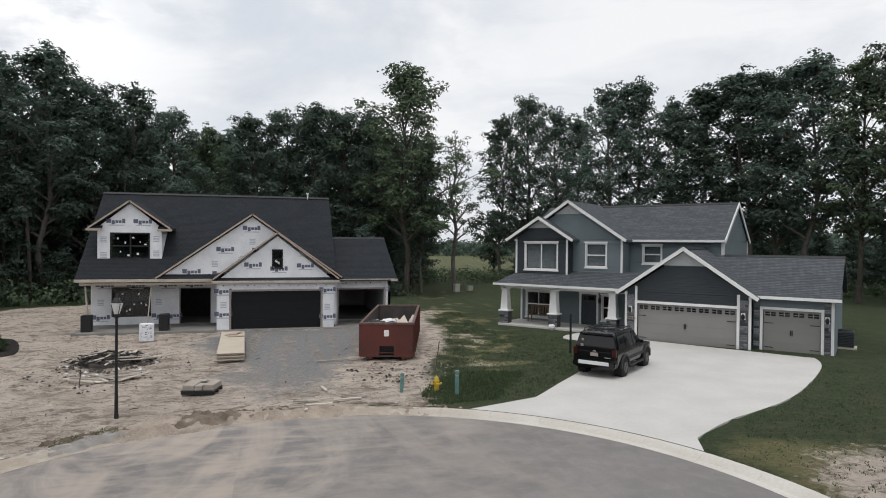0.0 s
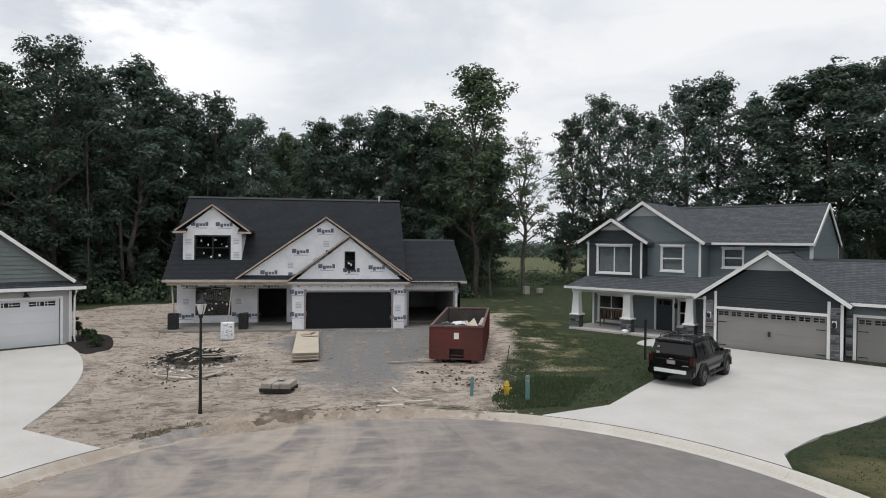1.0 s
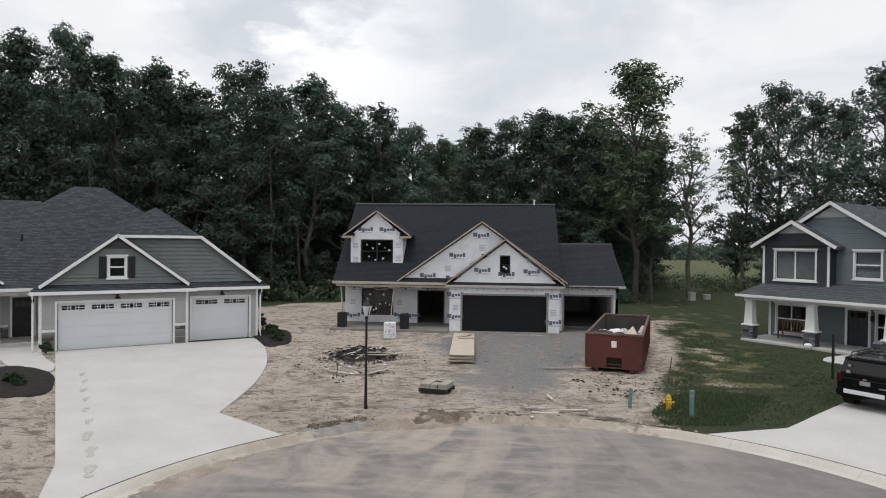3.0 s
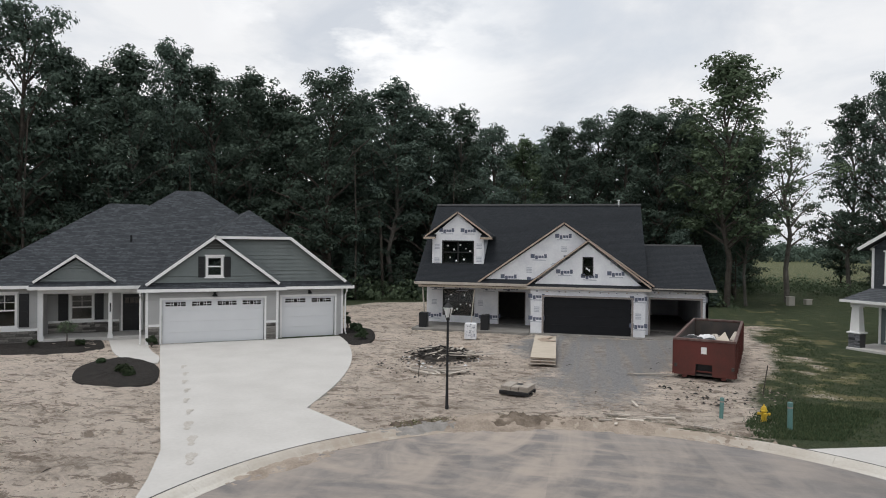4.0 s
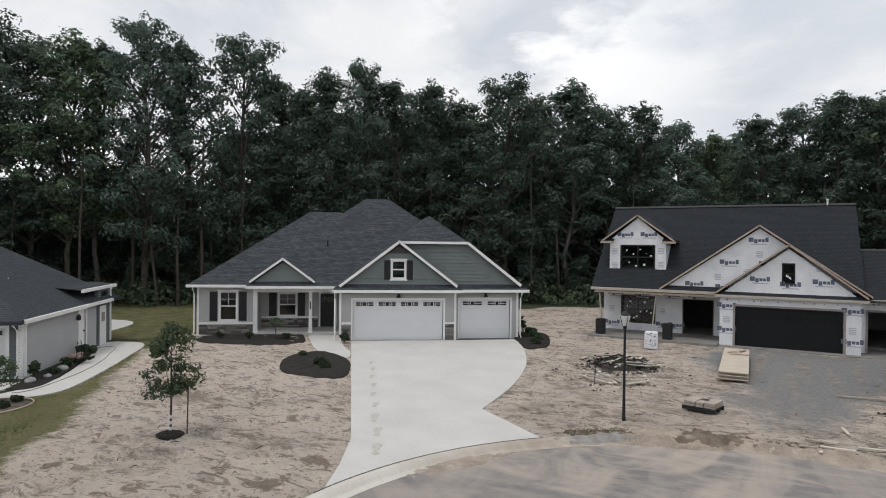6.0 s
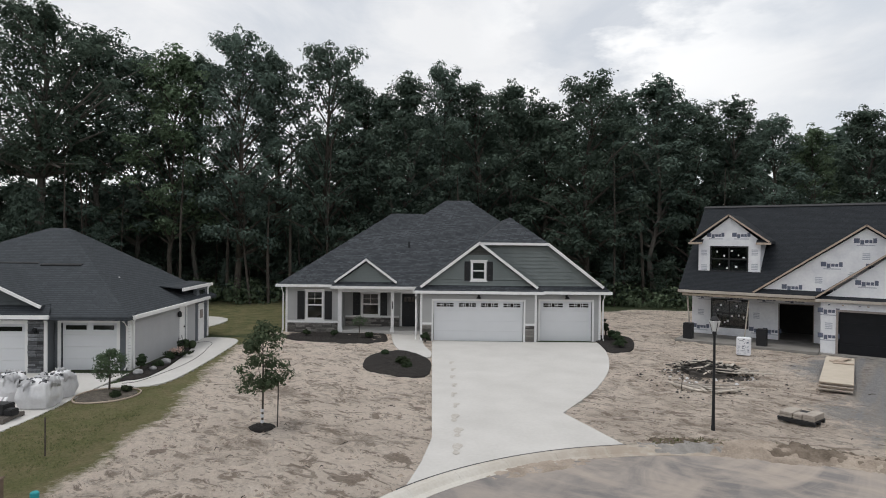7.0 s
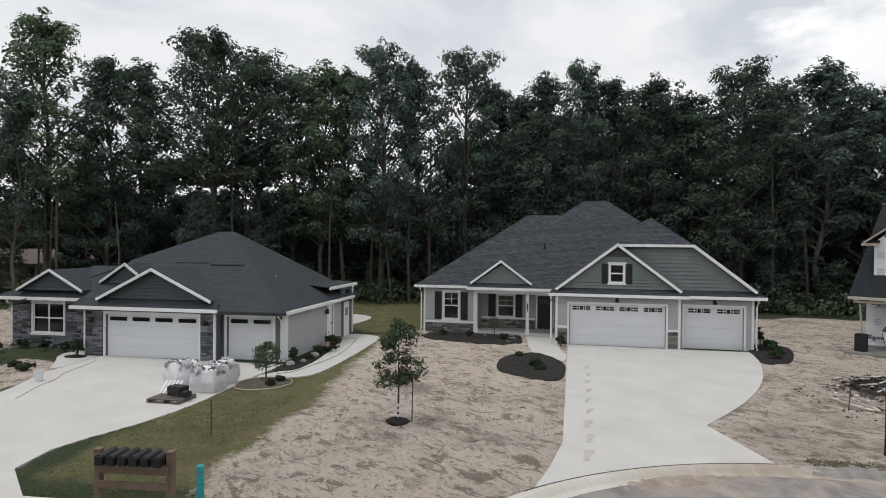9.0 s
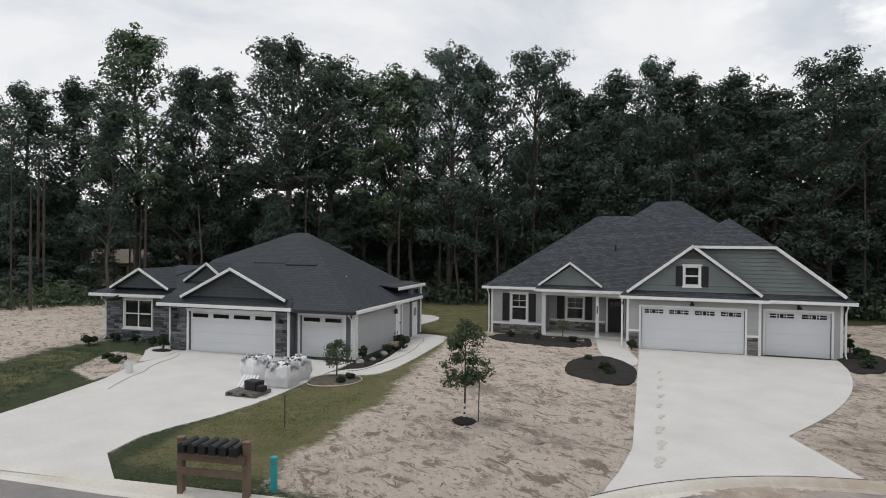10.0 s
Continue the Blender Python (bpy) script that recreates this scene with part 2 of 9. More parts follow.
M_LEAF4 = leaf_mat("young_leaves", (0.072, 0.100, 0.059), (0.088, 0.120, 0.070), (0.120, 0.155, 0.091))
M_LEAF3 = leaf_mat("shrub_leaves", (0.029, 0.041, 0.024), (0.040, 0.056, 0.031), (0.067, 0.086, 0.047))
M_GRASSD = leaf_mat("dark_grass_blades", (0.052, 0.078, 0.04), (0.074, 0.10, 0.052), (0.115, 0.13, 0.07))
M_GRASS = leaf_mat("grass_blades", (0.12, 0.128, 0.06), (0.16, 0.162, 0.08), (0.215, 0.205, 0.105))
M_BAG = mat("white_woven_sack", (0.78, 0.78, 0.79), (0.66, 0.66, 0.68), scale=2.5, fine=14, rough=0.6, bump=0.4, dist=0.05)
M_CAR = mat("black_car_paint", (0.006, 0.006, 0.007), (0.008, 0.008, 0.009), rough=0.1, bump=0, spec=0.45)
M_CARTRIM = mat("grey_plastic_trim", (0.026, 0.026, 0.028), rough=0.6)
M_TYRE = mat("tyre_rubber", (0.018, 0.018, 0.018), rough=0.9)
M_RIM = mat("dull_alloy", (0.16, 0.16, 0.165), rough=0.4, metal=0.8)
M_CARGLASS = mat("tinted_car_glass", (0.008, 0.009, 0.010), rough=0.06, bump=0, spec=0.6)
M_RED = mat("red_lens", (0.05, 0.008, 0.008), rough=0.2, bump=0)
M_POST = mat("stained_timber", (0.20, 0.145, 0.105), (0.135, 0.096, 0.068), scale=3, fine=22, rough=0.8, bump=0.3)
M_FROST = mat("frosted_lamp_glass", (0.78, 0.79, 0.78), rough=0.3, bump=0)
M_TILE = mat("pink_white_flowers", (0.55, 0.28, 0.22), (0.75, 0.68, 0.62), scale=9, fine=40, rough=0.8)
M_ROCK = mat("pale_boulder", (0.20, 0.20, 0.21), (0.38, 0.38, 0.38), scale=5, rough=0.9, bump=0.4)


def dusty_kerb():
    """Kerb concrete that is stained with tan soil along the building site."""
    m = mat("dusty_kerb_concrete", (0.62, 0.60, 0.56), (0.50, 0.465, 0.41), scale=0.7, fine=14, rough=0.9, bump=0.2)
    n, l = m.node_tree.nodes, m.node_tree.links
    p = n["Principled BSDF"]
    base = p.inputs["Base Color"].links[0].from_socket
    co, mp, ln, rg, ns, mu, mx = (n.new("ShaderNode" + k) for k in ("TexCoord", "Mapping", "VectorMath", "MapRange", "TexNoise", "Math", "Mix"))
    mp.inputs["Location"].default_value = (-0.3, 17.9, 0)
    l.new(co.outputs["Object"], mp.inputs["Vector"])
    ln.operation = "LENGTH"
    l.new(mp.outputs[0], ln.inputs[0])
    rg.inputs["From Min"].default_value, rg.inputs["From Max"].default_value = 9.0, 5.0
    l.new(ln.outputs["Value"], rg.inputs["Value"])
    ns.inputs["Scale"].default_value, ns.inputs["Detail"].default_value, ns.inputs["Roughness"].default_value = 2.4, 8, 0.7
    l.new(co.outputs["Object"], ns.inputs["Vector"])
    r2 = n.new("ShaderNodeMapRange")
    r2.inputs["From Min"].default_value, r2.inputs["From Max"].default_value = 0.1, 0.55
    l.new(ns.outputs["Fac"], r2.inputs["Value"])
    mu.operation = "MULTIPLY"
    l.new(rg.outputs[0], mu.inputs[0])
    l.new(r2.outputs[0], mu.inputs[1])
    mx.data_type = "RGBA"
    l.new(mu.outputs[0], mx.inputs["Factor"])
    l.new(base, mx.inputs["A"])
    mx.inputs["B"].default_value = (0.36, 0.305, 0.25, 1)
    l.new(mx.outputs["Result"], p.inputs["Base Color"])
    return m


def asphalt_mat():
    """Worn asphalt: tyre-swept streaks, and tan dust thickest towards the building site's kerb."""
    m = mat("dusty_asphalt", (0.212, 0.199, 0.196), (0.165, 0.156, 0.153), scale=0.5, fine=30, rough=0.9, bump=0.25)
    n, l = m.node_tree.nodes, m.node_tree.links
    p = n["Principled BSDF"]
    base = p.inputs["Base Color"].links[0].from_socket
    co = n.new("ShaderNodeTexCoord")

    def streaks(turn, stretch, scale, lo, hi):
        mp, ns, rg = n.new("ShaderNodeMapping"), n.new("ShaderNodeTexNoise"), n.new("ShaderNodeMapRange")
        mp.inputs["Rotation"].default_value, mp.inputs["Scale"].default_value = (0, 0, radians(turn)), stretch
        l.new(co.outputs["Object"], mp.inputs["Vector"])
        ns.inputs["Scale"].default_value, ns.inputs["Detail"].default_value, ns.inputs["Roughness"].default_value = scale, 7, 0.62
        ns.inputs["Distortion"].default_value = 0.5
        l.new(mp.outputs[0], ns.inputs["Vector"])
        rg.inputs["From Min"].default_value, rg.inputs["From Max"].default_value = lo, hi
        l.new(ns.outputs["Fac"], rg.inputs["Value"])
        return rg.outputs[0]

    def op(kind, a, c):
        k = n.new("ShaderNodeMath")
        k.operation, k.use_clamp = kind, True
        for i, v in enumerate((a, c)):
            if isinstance(v, (int, float)):
                k.inputs[i].default_value = v
            else:
                l.new(v, k.inputs[i])
        return k.outputs[0]

    def blend(fac, a, colour):
        k = n.new("ShaderNodeMix")
        k.data_type = "RGBA"
        l.new(fac, k.inputs["Factor"])
        l.new(a, k.inputs["A"])
        k.inputs["B"].default_value = (*colour, 1)
        return k.outputs["Result"]

    # distance from a point on the building site's side of the circle
    mp, ln, rg = n.new("ShaderNodeMapping"), n.new("ShaderNodeVectorMath"), n.new("ShaderNodeMapRange")
    ln.operation = "LENGTH"
    mp.inputs["Location"].default_value = (1.2, 18.6, 0)
    l.new(co.outputs["Object"], mp.inputs["Vector"])
    l.new(mp.outputs[0], ln.inputs[0])
    rg.inputs["From Min"].default_value, rg.inputs["From Max"].default_value = 12.5, 2.5
    l.new(ln.outputs["Value"], rg.inputs["Value"])
    near = rg.outputs[0]
    # streaks that fan out from the site's entrance
    sp, at, cm, fan, fr = (n.new("ShaderNode" + k) for k in ("SeparateXYZ", "Math", "CombineXYZ", "TexNoise", "MapRange"))
    mp2 = n.new("ShaderNodeMapping")
    mp2.inputs["Location"].default_value = (-1.5, 4.0, 0)
    l.new(co.outputs["Object"], mp2.inputs["Vector"])
    l.new(mp2.outputs[0], sp.inputs[0])
    at.operation = "ARCTAN2"
    l.new(sp.outputs["X"], at.inputs[0])
    l.new(sp.outputs["Y"], at.inputs[1])
    l.new(at.outputs[0], cm.inputs["X"])
    k = n.new("ShaderNodeMath")
    k.operation = "MULTIPLY"
    l.new(ln.outputs["Value"], k.inputs[0])
    k.inputs[1].default_value = 0.035
    l.new(k.outputs[0], cm.inputs["Y"])
    fan.inputs["Scale"].default_value, fan.inputs["Detail"].default_value, fan.inputs["Roughness"].default_value, fan.inputs["Distortion"].default_value = 9.0, 7, 0.6, 1.4
    l.new(cm.outputs[0], fan.inputs["Vector"])
    fr.inputs["From Min"].default_value, fr.inputs["From Max"].default_value = 0.42, 0.66
    l.new(fan.outputs["Fac"], fr.inputs["Value"])
    out = blend(op("MULTIPLY", streaks(-12, (0.35, 1.3, 1), 0.8, 0.42, 0.75), 0.35), base, (0.158, 0.148, 0.142))
    out = blend(op("MULTIPLY", streaks(40, (1, 1, 1), 2.2, 0.45, 0.8), 0.45), out, (0.30, 0.28, 0.265))
    out = blend(op("MULTIPLY", fr.outputs[0], op("MULTIPLY", op("ADD", near, 0.12), 0.8)), out, (0.40, 0.347, 0.303))
    out = blend(op("MULTIPLY", streaks(70, (0.5, 1.5, 1), 1.3, 0.42, 0.66), op("MULTIPLY", near, 0.7)), out, (0.43, 0.365, 0.31))
    l.new(out, p.inputs["Base Color"])
    return m


def ground_mat():
    """Grass, sandy soil and gravel, laid out by the sheet's own ground-cover attribute (r: bare soil, g: gravel, b: dry grass)."""
    m = bpy.data.materials.new("lawn_soil_gravel")
    m.use_nodes = True
    n, l = m.node_tree.nodes, m.node_tree.links
    p = n["Principled BSDF"]
    p.inputs["Roughness"].default_value, p.inputs["Specular IOR Level"].default_value = 0.95, 0.15
    co, at, sep = n.new("ShaderNodeTexCoord"), n.new("ShaderNodeAttribute"), n.new("ShaderNodeSeparateColor")
    at.attribute_name = "cover"
    l.new(at.outputs["Color"], sep.inputs[0])

    def noise_tex(scale, detail=5, rough=0.6):
        k = n.new("ShaderNodeTexNoise")
        k.inputs["Scale"].default_value, k.inputs["Detail"].default_value, k.inputs["Roughness"].default_value = scale, detail, rough
        l.new(co.outputs["Object"], k.inputs["Vector"])
        return k.outputs["Fac"]

    def ramp(fac, *stops):
        k = n.new("ShaderNodeValToRGB")
        k.color_ramp.elements[0].position, k.color_ramp.elements[0].color = stops[0][0], (*stops[0][1], 1)
        k.color_ramp.elements[1].position, k.color_ramp.elements[1].color = stops[-1][0], (*stops[-1][1], 1)
        for s, c in stops[1:-1]:
            k.color_ramp.elements.new(s).color = (*c, 1)
        l.new(fac, k.inputs["Fac"])
        return k.outputs["Color"]

    def mix(fac, a, b):
        k = n.new("ShaderNodeMix")
        k.data_type = "RGBA"
        l.new(fac, k.inputs["Factor"])
        l.new(a, k.inputs["A"])
        l.new(b, k.inputs["B"])
        return k.outputs["Result"]

    def edge(src, detail_noise, amount=0.5):
        """A ragged border between two covers."""
        a, b = n.new("ShaderNodeMath"), n.new("ShaderNodeMapRange")
        a.operation = "MULTIPLY_ADD"
        l.new(detail_noise, a.inputs[0])
        a.inputs[1].default_value = amount
        l.new(src, a.inputs[2])
        b.inputs["From Min"].default_value, b.inputs["From Max"].default_value = 0.5 + amount * 0.5 - 0.14, 0.5 + amount * 0.5 + 0.14
        l.new(a.outputs[0], b.inputs["Value"])
        return b.outputs[0]

    mid, fine, broad = noise_tex(1.1, 8, 0.65), noise_tex(9, 5, 0.7), noise_tex(0.18, 4)
    grass = mix(ramp(mid, (0.46, (0, 0, 0)), (0.74, (0.7, 0.7, 0.7))), ramp(fine, (0.3, (0.046, 0.066, 0.036)), (0.55, (0.078, 0.102, 0.054)), (0.8, (0.13, 0.15, 0.085))), ramp(fine, (0.3, (0.095, 0.105, 0.058)), (0.75, (0.19, 0.18, 0.11))))
    dry = mix(ramp(mid, (0.4, (0, 0, 0)), (0.65, (1, 1, 1))), ramp(fine, (0.3, (0.13, 0.142, 0.06)), (0.75, (0.25, 0.245, 0.115))), ramp(fine, (0.3, (0.19, 0.172, 0.09)), (0.75, (0.33, 0.285, 0.17))))
    streak = n.new("ShaderNodeTexNoise")
    streak.inputs["Scale"].default_value, streak.inputs["Detail"].default_value, streak.inputs["Roughness"].default_value = 2.6, 9, 0.72
    streak.inputs["Distortion"].default_value = 1.2
    l.new(co.outputs["Object"], streak.inputs["Vector"])
    churn = n.new("ShaderNodeMath")
    churn.operation = "MULTIPLY_ADD"
    l.new(noise_tex(0.42, 5, 0.6), churn.inputs[0])
    churn.inputs[1].default_value = 0.85
    l.new(streak.outputs["Fac"], churn.inputs[2])
    tracks = n.new("ShaderNodeTexWave")
    tracks.inputs["Scale"].default_value, tracks.inputs["Distortion"].default_value = 0.42, 9
    tracks.inputs["Detail"].default_value, tracks.inputs["Detail Scale"].default_value, tracks.inputs["Detail Roughness"].default_value = 5, 0.8, 0.75
    l.new(co.outputs["Object"], tracks.inputs["Vector"])
    light = ramp(fine, (0.3, (0.72, 0.615, 0.525)), (0.7, (0.88, 0.77, 0.675)))
    brown = ramp(fine, (0.3, (0.24, 0.192, 0.152)), (0.7, (0.45, 0.375, 0.308)))
    clump = n.new("ShaderNodeTexNoise")
    clump.inputs["Scale"].default_value, clump.inputs["Detail"].default_value, clump.inputs["Roughness"].default_value = 1.25, 12, 0.76
    clump.inputs["Distortion"].default_value = 2.2
    l.new(co.outputs["Object"], clump.inputs["Vector"])
    soil = mix(ramp(churn.outputs[0], (0.48, (0.55, 0.55, 0.55)), (0.8, (1, 1, 1))), brown, light)
    # dark brown flecks: churned soil, with the small shadows of its lumps painted in
    flecks = n.new("ShaderNodeMath")
    flecks.operation = "MULTIPLY_ADD"
    l.new(noise_tex(0.3, 3, 0.5), flecks.inputs[0])
    flecks.inputs[1].default_value = 0.45
    half = n.new("ShaderNodeMath")
    half.operation = "MULTIPLY"
    l.new(clump.outputs["Fac"], half.inputs[0])
    half.inputs[1].default_value = 0.5
    l.new(half.outputs[0], flecks.inputs[2])
    soil = mix(ramp(flecks.outputs[0], (0.48, (0, 0, 0)), (0.56, (0.75, 0.75, 0.75))), soil, ramp(fine, (0.3, (0.15, 0.118, 0.094)), (0.7, (0.32, 0.265, 0.215))))
    soil = mix(ramp(tracks.outputs["Fac"], (0.0, (0.14, 0.14, 0.14)), (0.3, (0, 0, 0))), soil, brown)
    wr = n.new("ShaderNodeAttribute")
    wr.attribute_name = "wear"
    trod = n.new("ShaderNodeMath")
    trod.operation = "MULTIPLY_ADD"
    l.new(streak.outputs["Fac"], trod.inputs[0])
    trod.inputs[1].default_value = 0.45
    half2 = n.new("ShaderNodeMath")
    half2.operation = "MULTIPLY"
    l.new(wr.outputs["Fac"], half2.inputs[0])
    half2.inputs[1].default_value = 0.5
    l.new(half2.outputs[0], trod.inputs[2])
    soil = mix(ramp(trod.outputs[0], (0.36, (0, 0, 0)), (0.64, (0.7, 0.7, 0.7))), soil, brown)
    soil = mix(ramp(noise_tex(16, 4, 0.7), (0.58, (0, 0, 0)), (0.76, (0.45, 0.45, 0.45))), soil, brown)
    def scuffs(turn, stretch, scale, lo, hi, most):
        """Drawn-out marks that machines and boots left in the sand."""
        mp, ns = n.new("ShaderNodeMapping"), n.new("ShaderNodeTexNoise")
        mp.inputs["Rotation"].default_value, mp.inputs["Scale"].default_value = (0, 0, radians(turn)), stretch
        l.new(co.outputs["Object"], mp.inputs["Vector"])
        ns.inputs["Scale"].default_value, ns.inputs["Detail"].default_value, ns.inputs["Roughness"].default_value, ns.inputs["Distortion"].default_value = scale, 10, 0.66, 1.1
        l.new(mp.outputs[0], ns.inputs["Vector"])
        return ns.outputs["Fac"], ramp(ns.outputs["Fac"], (lo, (0, 0, 0)), (hi, (most, most, most)))

    s1, m1 = scuffs(28, (0.7, 1.4, 1), 1.6, 0.54, 0.595, 0.9)
    s2, m2 = scuffs(-50, (0.7, 1.3, 1), 2.7, 0.56, 0.61, 0.7)
    s3, m3 = scuffs(75, (0.6, 1.3, 1), 0.9, 0.45, 0.57, 0.8)
    dun = ramp(fine, (0.3, (0.215, 0.168, 0.133)), (0.7, (0.37, 0.303, 0.247)))
    soil = mix(m3, soil, ramp(fine, (0.3, (0.66, 0.565, 0.485)), (0.7, (0.82, 0.72, 0.63))))
    s4, m4 = scuffs(50, (0.55, 1.5, 1), 0.55, 0.5, 0.64, 0.7)
    soil = mix(m1, soil, dun)
    soil = mix(m4, soil, ramp(fine, (0.3, (0.72, 0.625, 0.54)), (0.7, (0.88, 0.785, 0.695))))
    soil = mix(m2, soil, dun)
    gm, gt = n.new("ShaderNodeMapping"), n.new("ShaderNodeTexNoise")
    gm.inputs["Scale"].default_value = (2.1, 0.14, 1)
    l.new(co.outputs["Object"], gm.inputs["Vector"])
    gt.inputs["Scale"].default_value, gt.inputs["Detail"].default_value, gt.inputs["Distortion"].default_value = 1.0, 6, 0.4
    l.new(gm.outputs[0], gt.inputs["Vector"])
    gravel = mix(ramp(gt.outputs["Fac"], (0.47, (0, 0, 0)), (0.66, (0.8, 0.8, 0.8))), ramp(fine, (0.3, (0.285, 0.28, 0.28)), (0.7, (0.42, 0.415, 0.415))), ramp(streak.outputs["Fac"], (0.38, (0.26, 0.225, 0.195)), (0.6, (0.52, 0.47, 0.42))))
    c = mix(edge(sep.outputs["Blue"], mid), grass, dry)
    c = mix(edge(sep.outputs["Red"], streak.outputs["Fac"], 1.1), c, soil)
    c = mix(edge(sep.outputs["Green"], streak.outputs["Fac"], 0.9), c, gravel)
    l.new(c, p.inputs["Base Color"])
    hgt = n.new("ShaderNodeMath")
    relief = n.new("ShaderNodeMath")
    relief.operation = "MULTIPLY_ADD"
    l.new(s1, relief.inputs[0])
    relief.inputs[1].default_value = -1.3
    l.new(clump.outputs["Fac"], relief.inputs[2])
    l.new(relief.outputs[0], hgt.inputs[0])
    l.new(fine, hgt.inputs[1])
    bp = n.new("ShaderNodeBump")
    bp.inputs["Strength"].default_value, bp.inputs["Distance"].default_value = 1.0, 0.2
    l.new(hgt.outputs[0], bp.inputs["Height"])
    l.new(bp.outputs[0], p.inputs["Normal"])
    return m


M_ASPHALT, M_GROUND, M_KERBDUST = asphalt_mat(), ground_mat(), dusty_kerb()
FAR = 1500


# ---- building helpers ----
SPLIT = {"roof", "rake_board", "trim", "gutter", "pent_roof", "fascia", "jamb", "downpipe", "gable_vent", "roof_vent", "pane_frame", "print_bars", "fine_print"}


def islands(bm):
    """The bmesh's separate pieces, as bmeshes of their own."""
    todo, out = set(bm.faces), []
    while todo:
        stack, seen = [next(iter(todo))], set()
        while stack:
            f = stack.pop()
            if f in seen:
                continue
            seen.add(f)
            stack += [g for e in f.edges for g in e.link_faces if g not in seen]
        todo -= seen
        out.append(seen)
    made = []
    for faces in sorted(out, key=lambda s: min(f.index for f in s)):
        b = bmesh.new()
        at = {}
        for f in sorted(faces, key=lambda f: f.index):
            b.faces.new([at.setdefault(v, None) or at.update({v: b.verts.new(v.co)}) or at[v] for v in f.verts])
        made.append(b)
    return made


def part(name, bm, material, parent, label=""):
    """Links a bmesh as one mesh object under a thing or a part; boards and slopes that only lie side by side become parts of their own."""
    if name in SPLIT:
        bm.faces.index_update()
        obs = [part(name + "_piece", b, material, parent, label) for b in islands(bm)] or [parent]
        bm.free()
        for ob in obs if obs[0] is not parent else ():
            ob.name = {"roof": "roof_slope", "print_bars": "print_bar", "fine_print": "print_line"}.get(name, name)
        return obs[0]
    me = bpy.data.meshes.new(name)
    bm.normal_update()
    bm.to_mesh(me)
    bm.free()
    me.materials.append(material)
    ob = new(name, me)
    ob.parent = parent
    return tagged(ob, label) if label else ob


def thing(name, m, label, category, group="", kind=""):
    ob = new(name)
    ob.matrix_basis = m
    return tagged(ob, label, category, group, kind)


def solo(name, bm, material, label, category="", group="", kind="", m=None):
    ob = part(name, bm, material, None)
    if m is not None:
        ob.matrix_basis = m
    return tagged(ob, label, category, group, kind)


def box(bm, x0, x1, y0, y1, z0, z1):
    v = [bm.verts.new((x, y, z)) for z in (z0, z1) for x, y in ((x0, y0), (x1, y0), (x1, y1), (x0, y1))]
    for f in ((3, 2, 1, 0), (4, 5, 6, 7), (0, 1, 5, 4), (1, 2, 6, 5), (2, 3, 7, 6), (3, 0, 4, 7)):
        bm.faces.new([v[i] for i in f])
    return bm


def B0():
    return bmesh.new()


def slab(bm, pts, thick, way=(0, 0, -1)):
    """A flat polygon with a thickness."""
    w = Vector(way) * thick
    a = [bm.verts.new(p) for p in pts]
    b = [bm.verts.new(Vector(p) + w) for p in pts]
    bm.faces.new(a)
    bm.faces.new(b[::-1])
    k = len(a)
    for i in range(k):
        bm.faces.new([a[i], b[i], b[(i + 1) % k], a[(i + 1) % k]])
    return bm


def beam(bm, p, q, w, h, drop=0.0):
    """A board from p to q, w across and h high, its top at the line."""
    p, q = Vector(p), Vector(q)
    d = (q - p).normalized()
    s = Vector((-d.y, d.x, 0))
    s = (s.normalized() if s.length > 1e-4 else Vector((1, 0, 0))) * w / 2
    u = s.cross(d).normalized()
    if u.z < 0:
        u = -u
    u *= h
    o = Vector((0, 0, -drop))
    a = [bm.verts.new(c + o) for c in (p - s - u, p + s - u, p + s, p - s)]
    b = [bm.verts.new(c + o) for c in (q - s - u, q + s - u, q + s, q - s)]
    bm.faces.new(a[::-1])
    bm.faces.new(b)
    for i in range(4):
        bm.faces.new([a[i], a[(i + 1) % 4], b[(i + 1) % 4], b[i]])
    return bm


def tube(bm, pts, radii, sides=8, cap=True):
    """A tapered tube along points."""
    pts = [Vector(p) for p in pts]
    rings = []
    for i, p in enumerate(pts):
        d = (pts[min(i + 1, len(pts) - 1)] - pts[max(i - 1, 0)]).normalized()
        a = d.orthogonal().normalized() if abs(d.z) < 0.9 else Vector((1, 0, 0))
        a = (a - d * a.dot(d)).normalized()
        b = d.cross(a)
        r = radii[i] if not isinstance(radii, (int, float)) else radii
        rings.append([bm.verts.new(p + (a * math.cos(t) + b * math.sin(t)) * r) for t in (2 * math.pi * k / sides for k in range(sides))])
    for A, Bq in zip(rings, rings[1:]):
        for k in range(sides):
            bm.faces.new([A[k], A[(k + 1) % sides], Bq[(k + 1) % sides], Bq[k]])
    if cap:
        bm.faces.new(rings[0][::-1])
        bm.faces.new(rings[-1])
    return bm


def lathe(bm, profile, sides=14, at=(0, 0, 0)):
    """A turned shape from (radius, height) pairs."""
    o = Vector(at)
    rings = [[bm.verts.new(o + Vector((r * math.cos(t), r * math.sin(t), z))) for t in (2 * math.pi * k / sides for k in range(sides))] for r, z in profile]
    for A, Bq in zip(rings, rings[1:]):
        for k in range(sides):
            bm.faces.new([A[k], A[(k + 1) % sides], Bq[(k + 1) % sides], Bq[k]])
    bm.faces.new(rings[0][::-1])
    bm.faces.new(rings[-1])
    return bm


def soften(bm, w=0.03, seg=2):
    bmesh.ops.bevel(bm, geom=bm.edges[:], offset=w, segments=seg, affect="EDGES", clamp_overlap=True)
    return bm


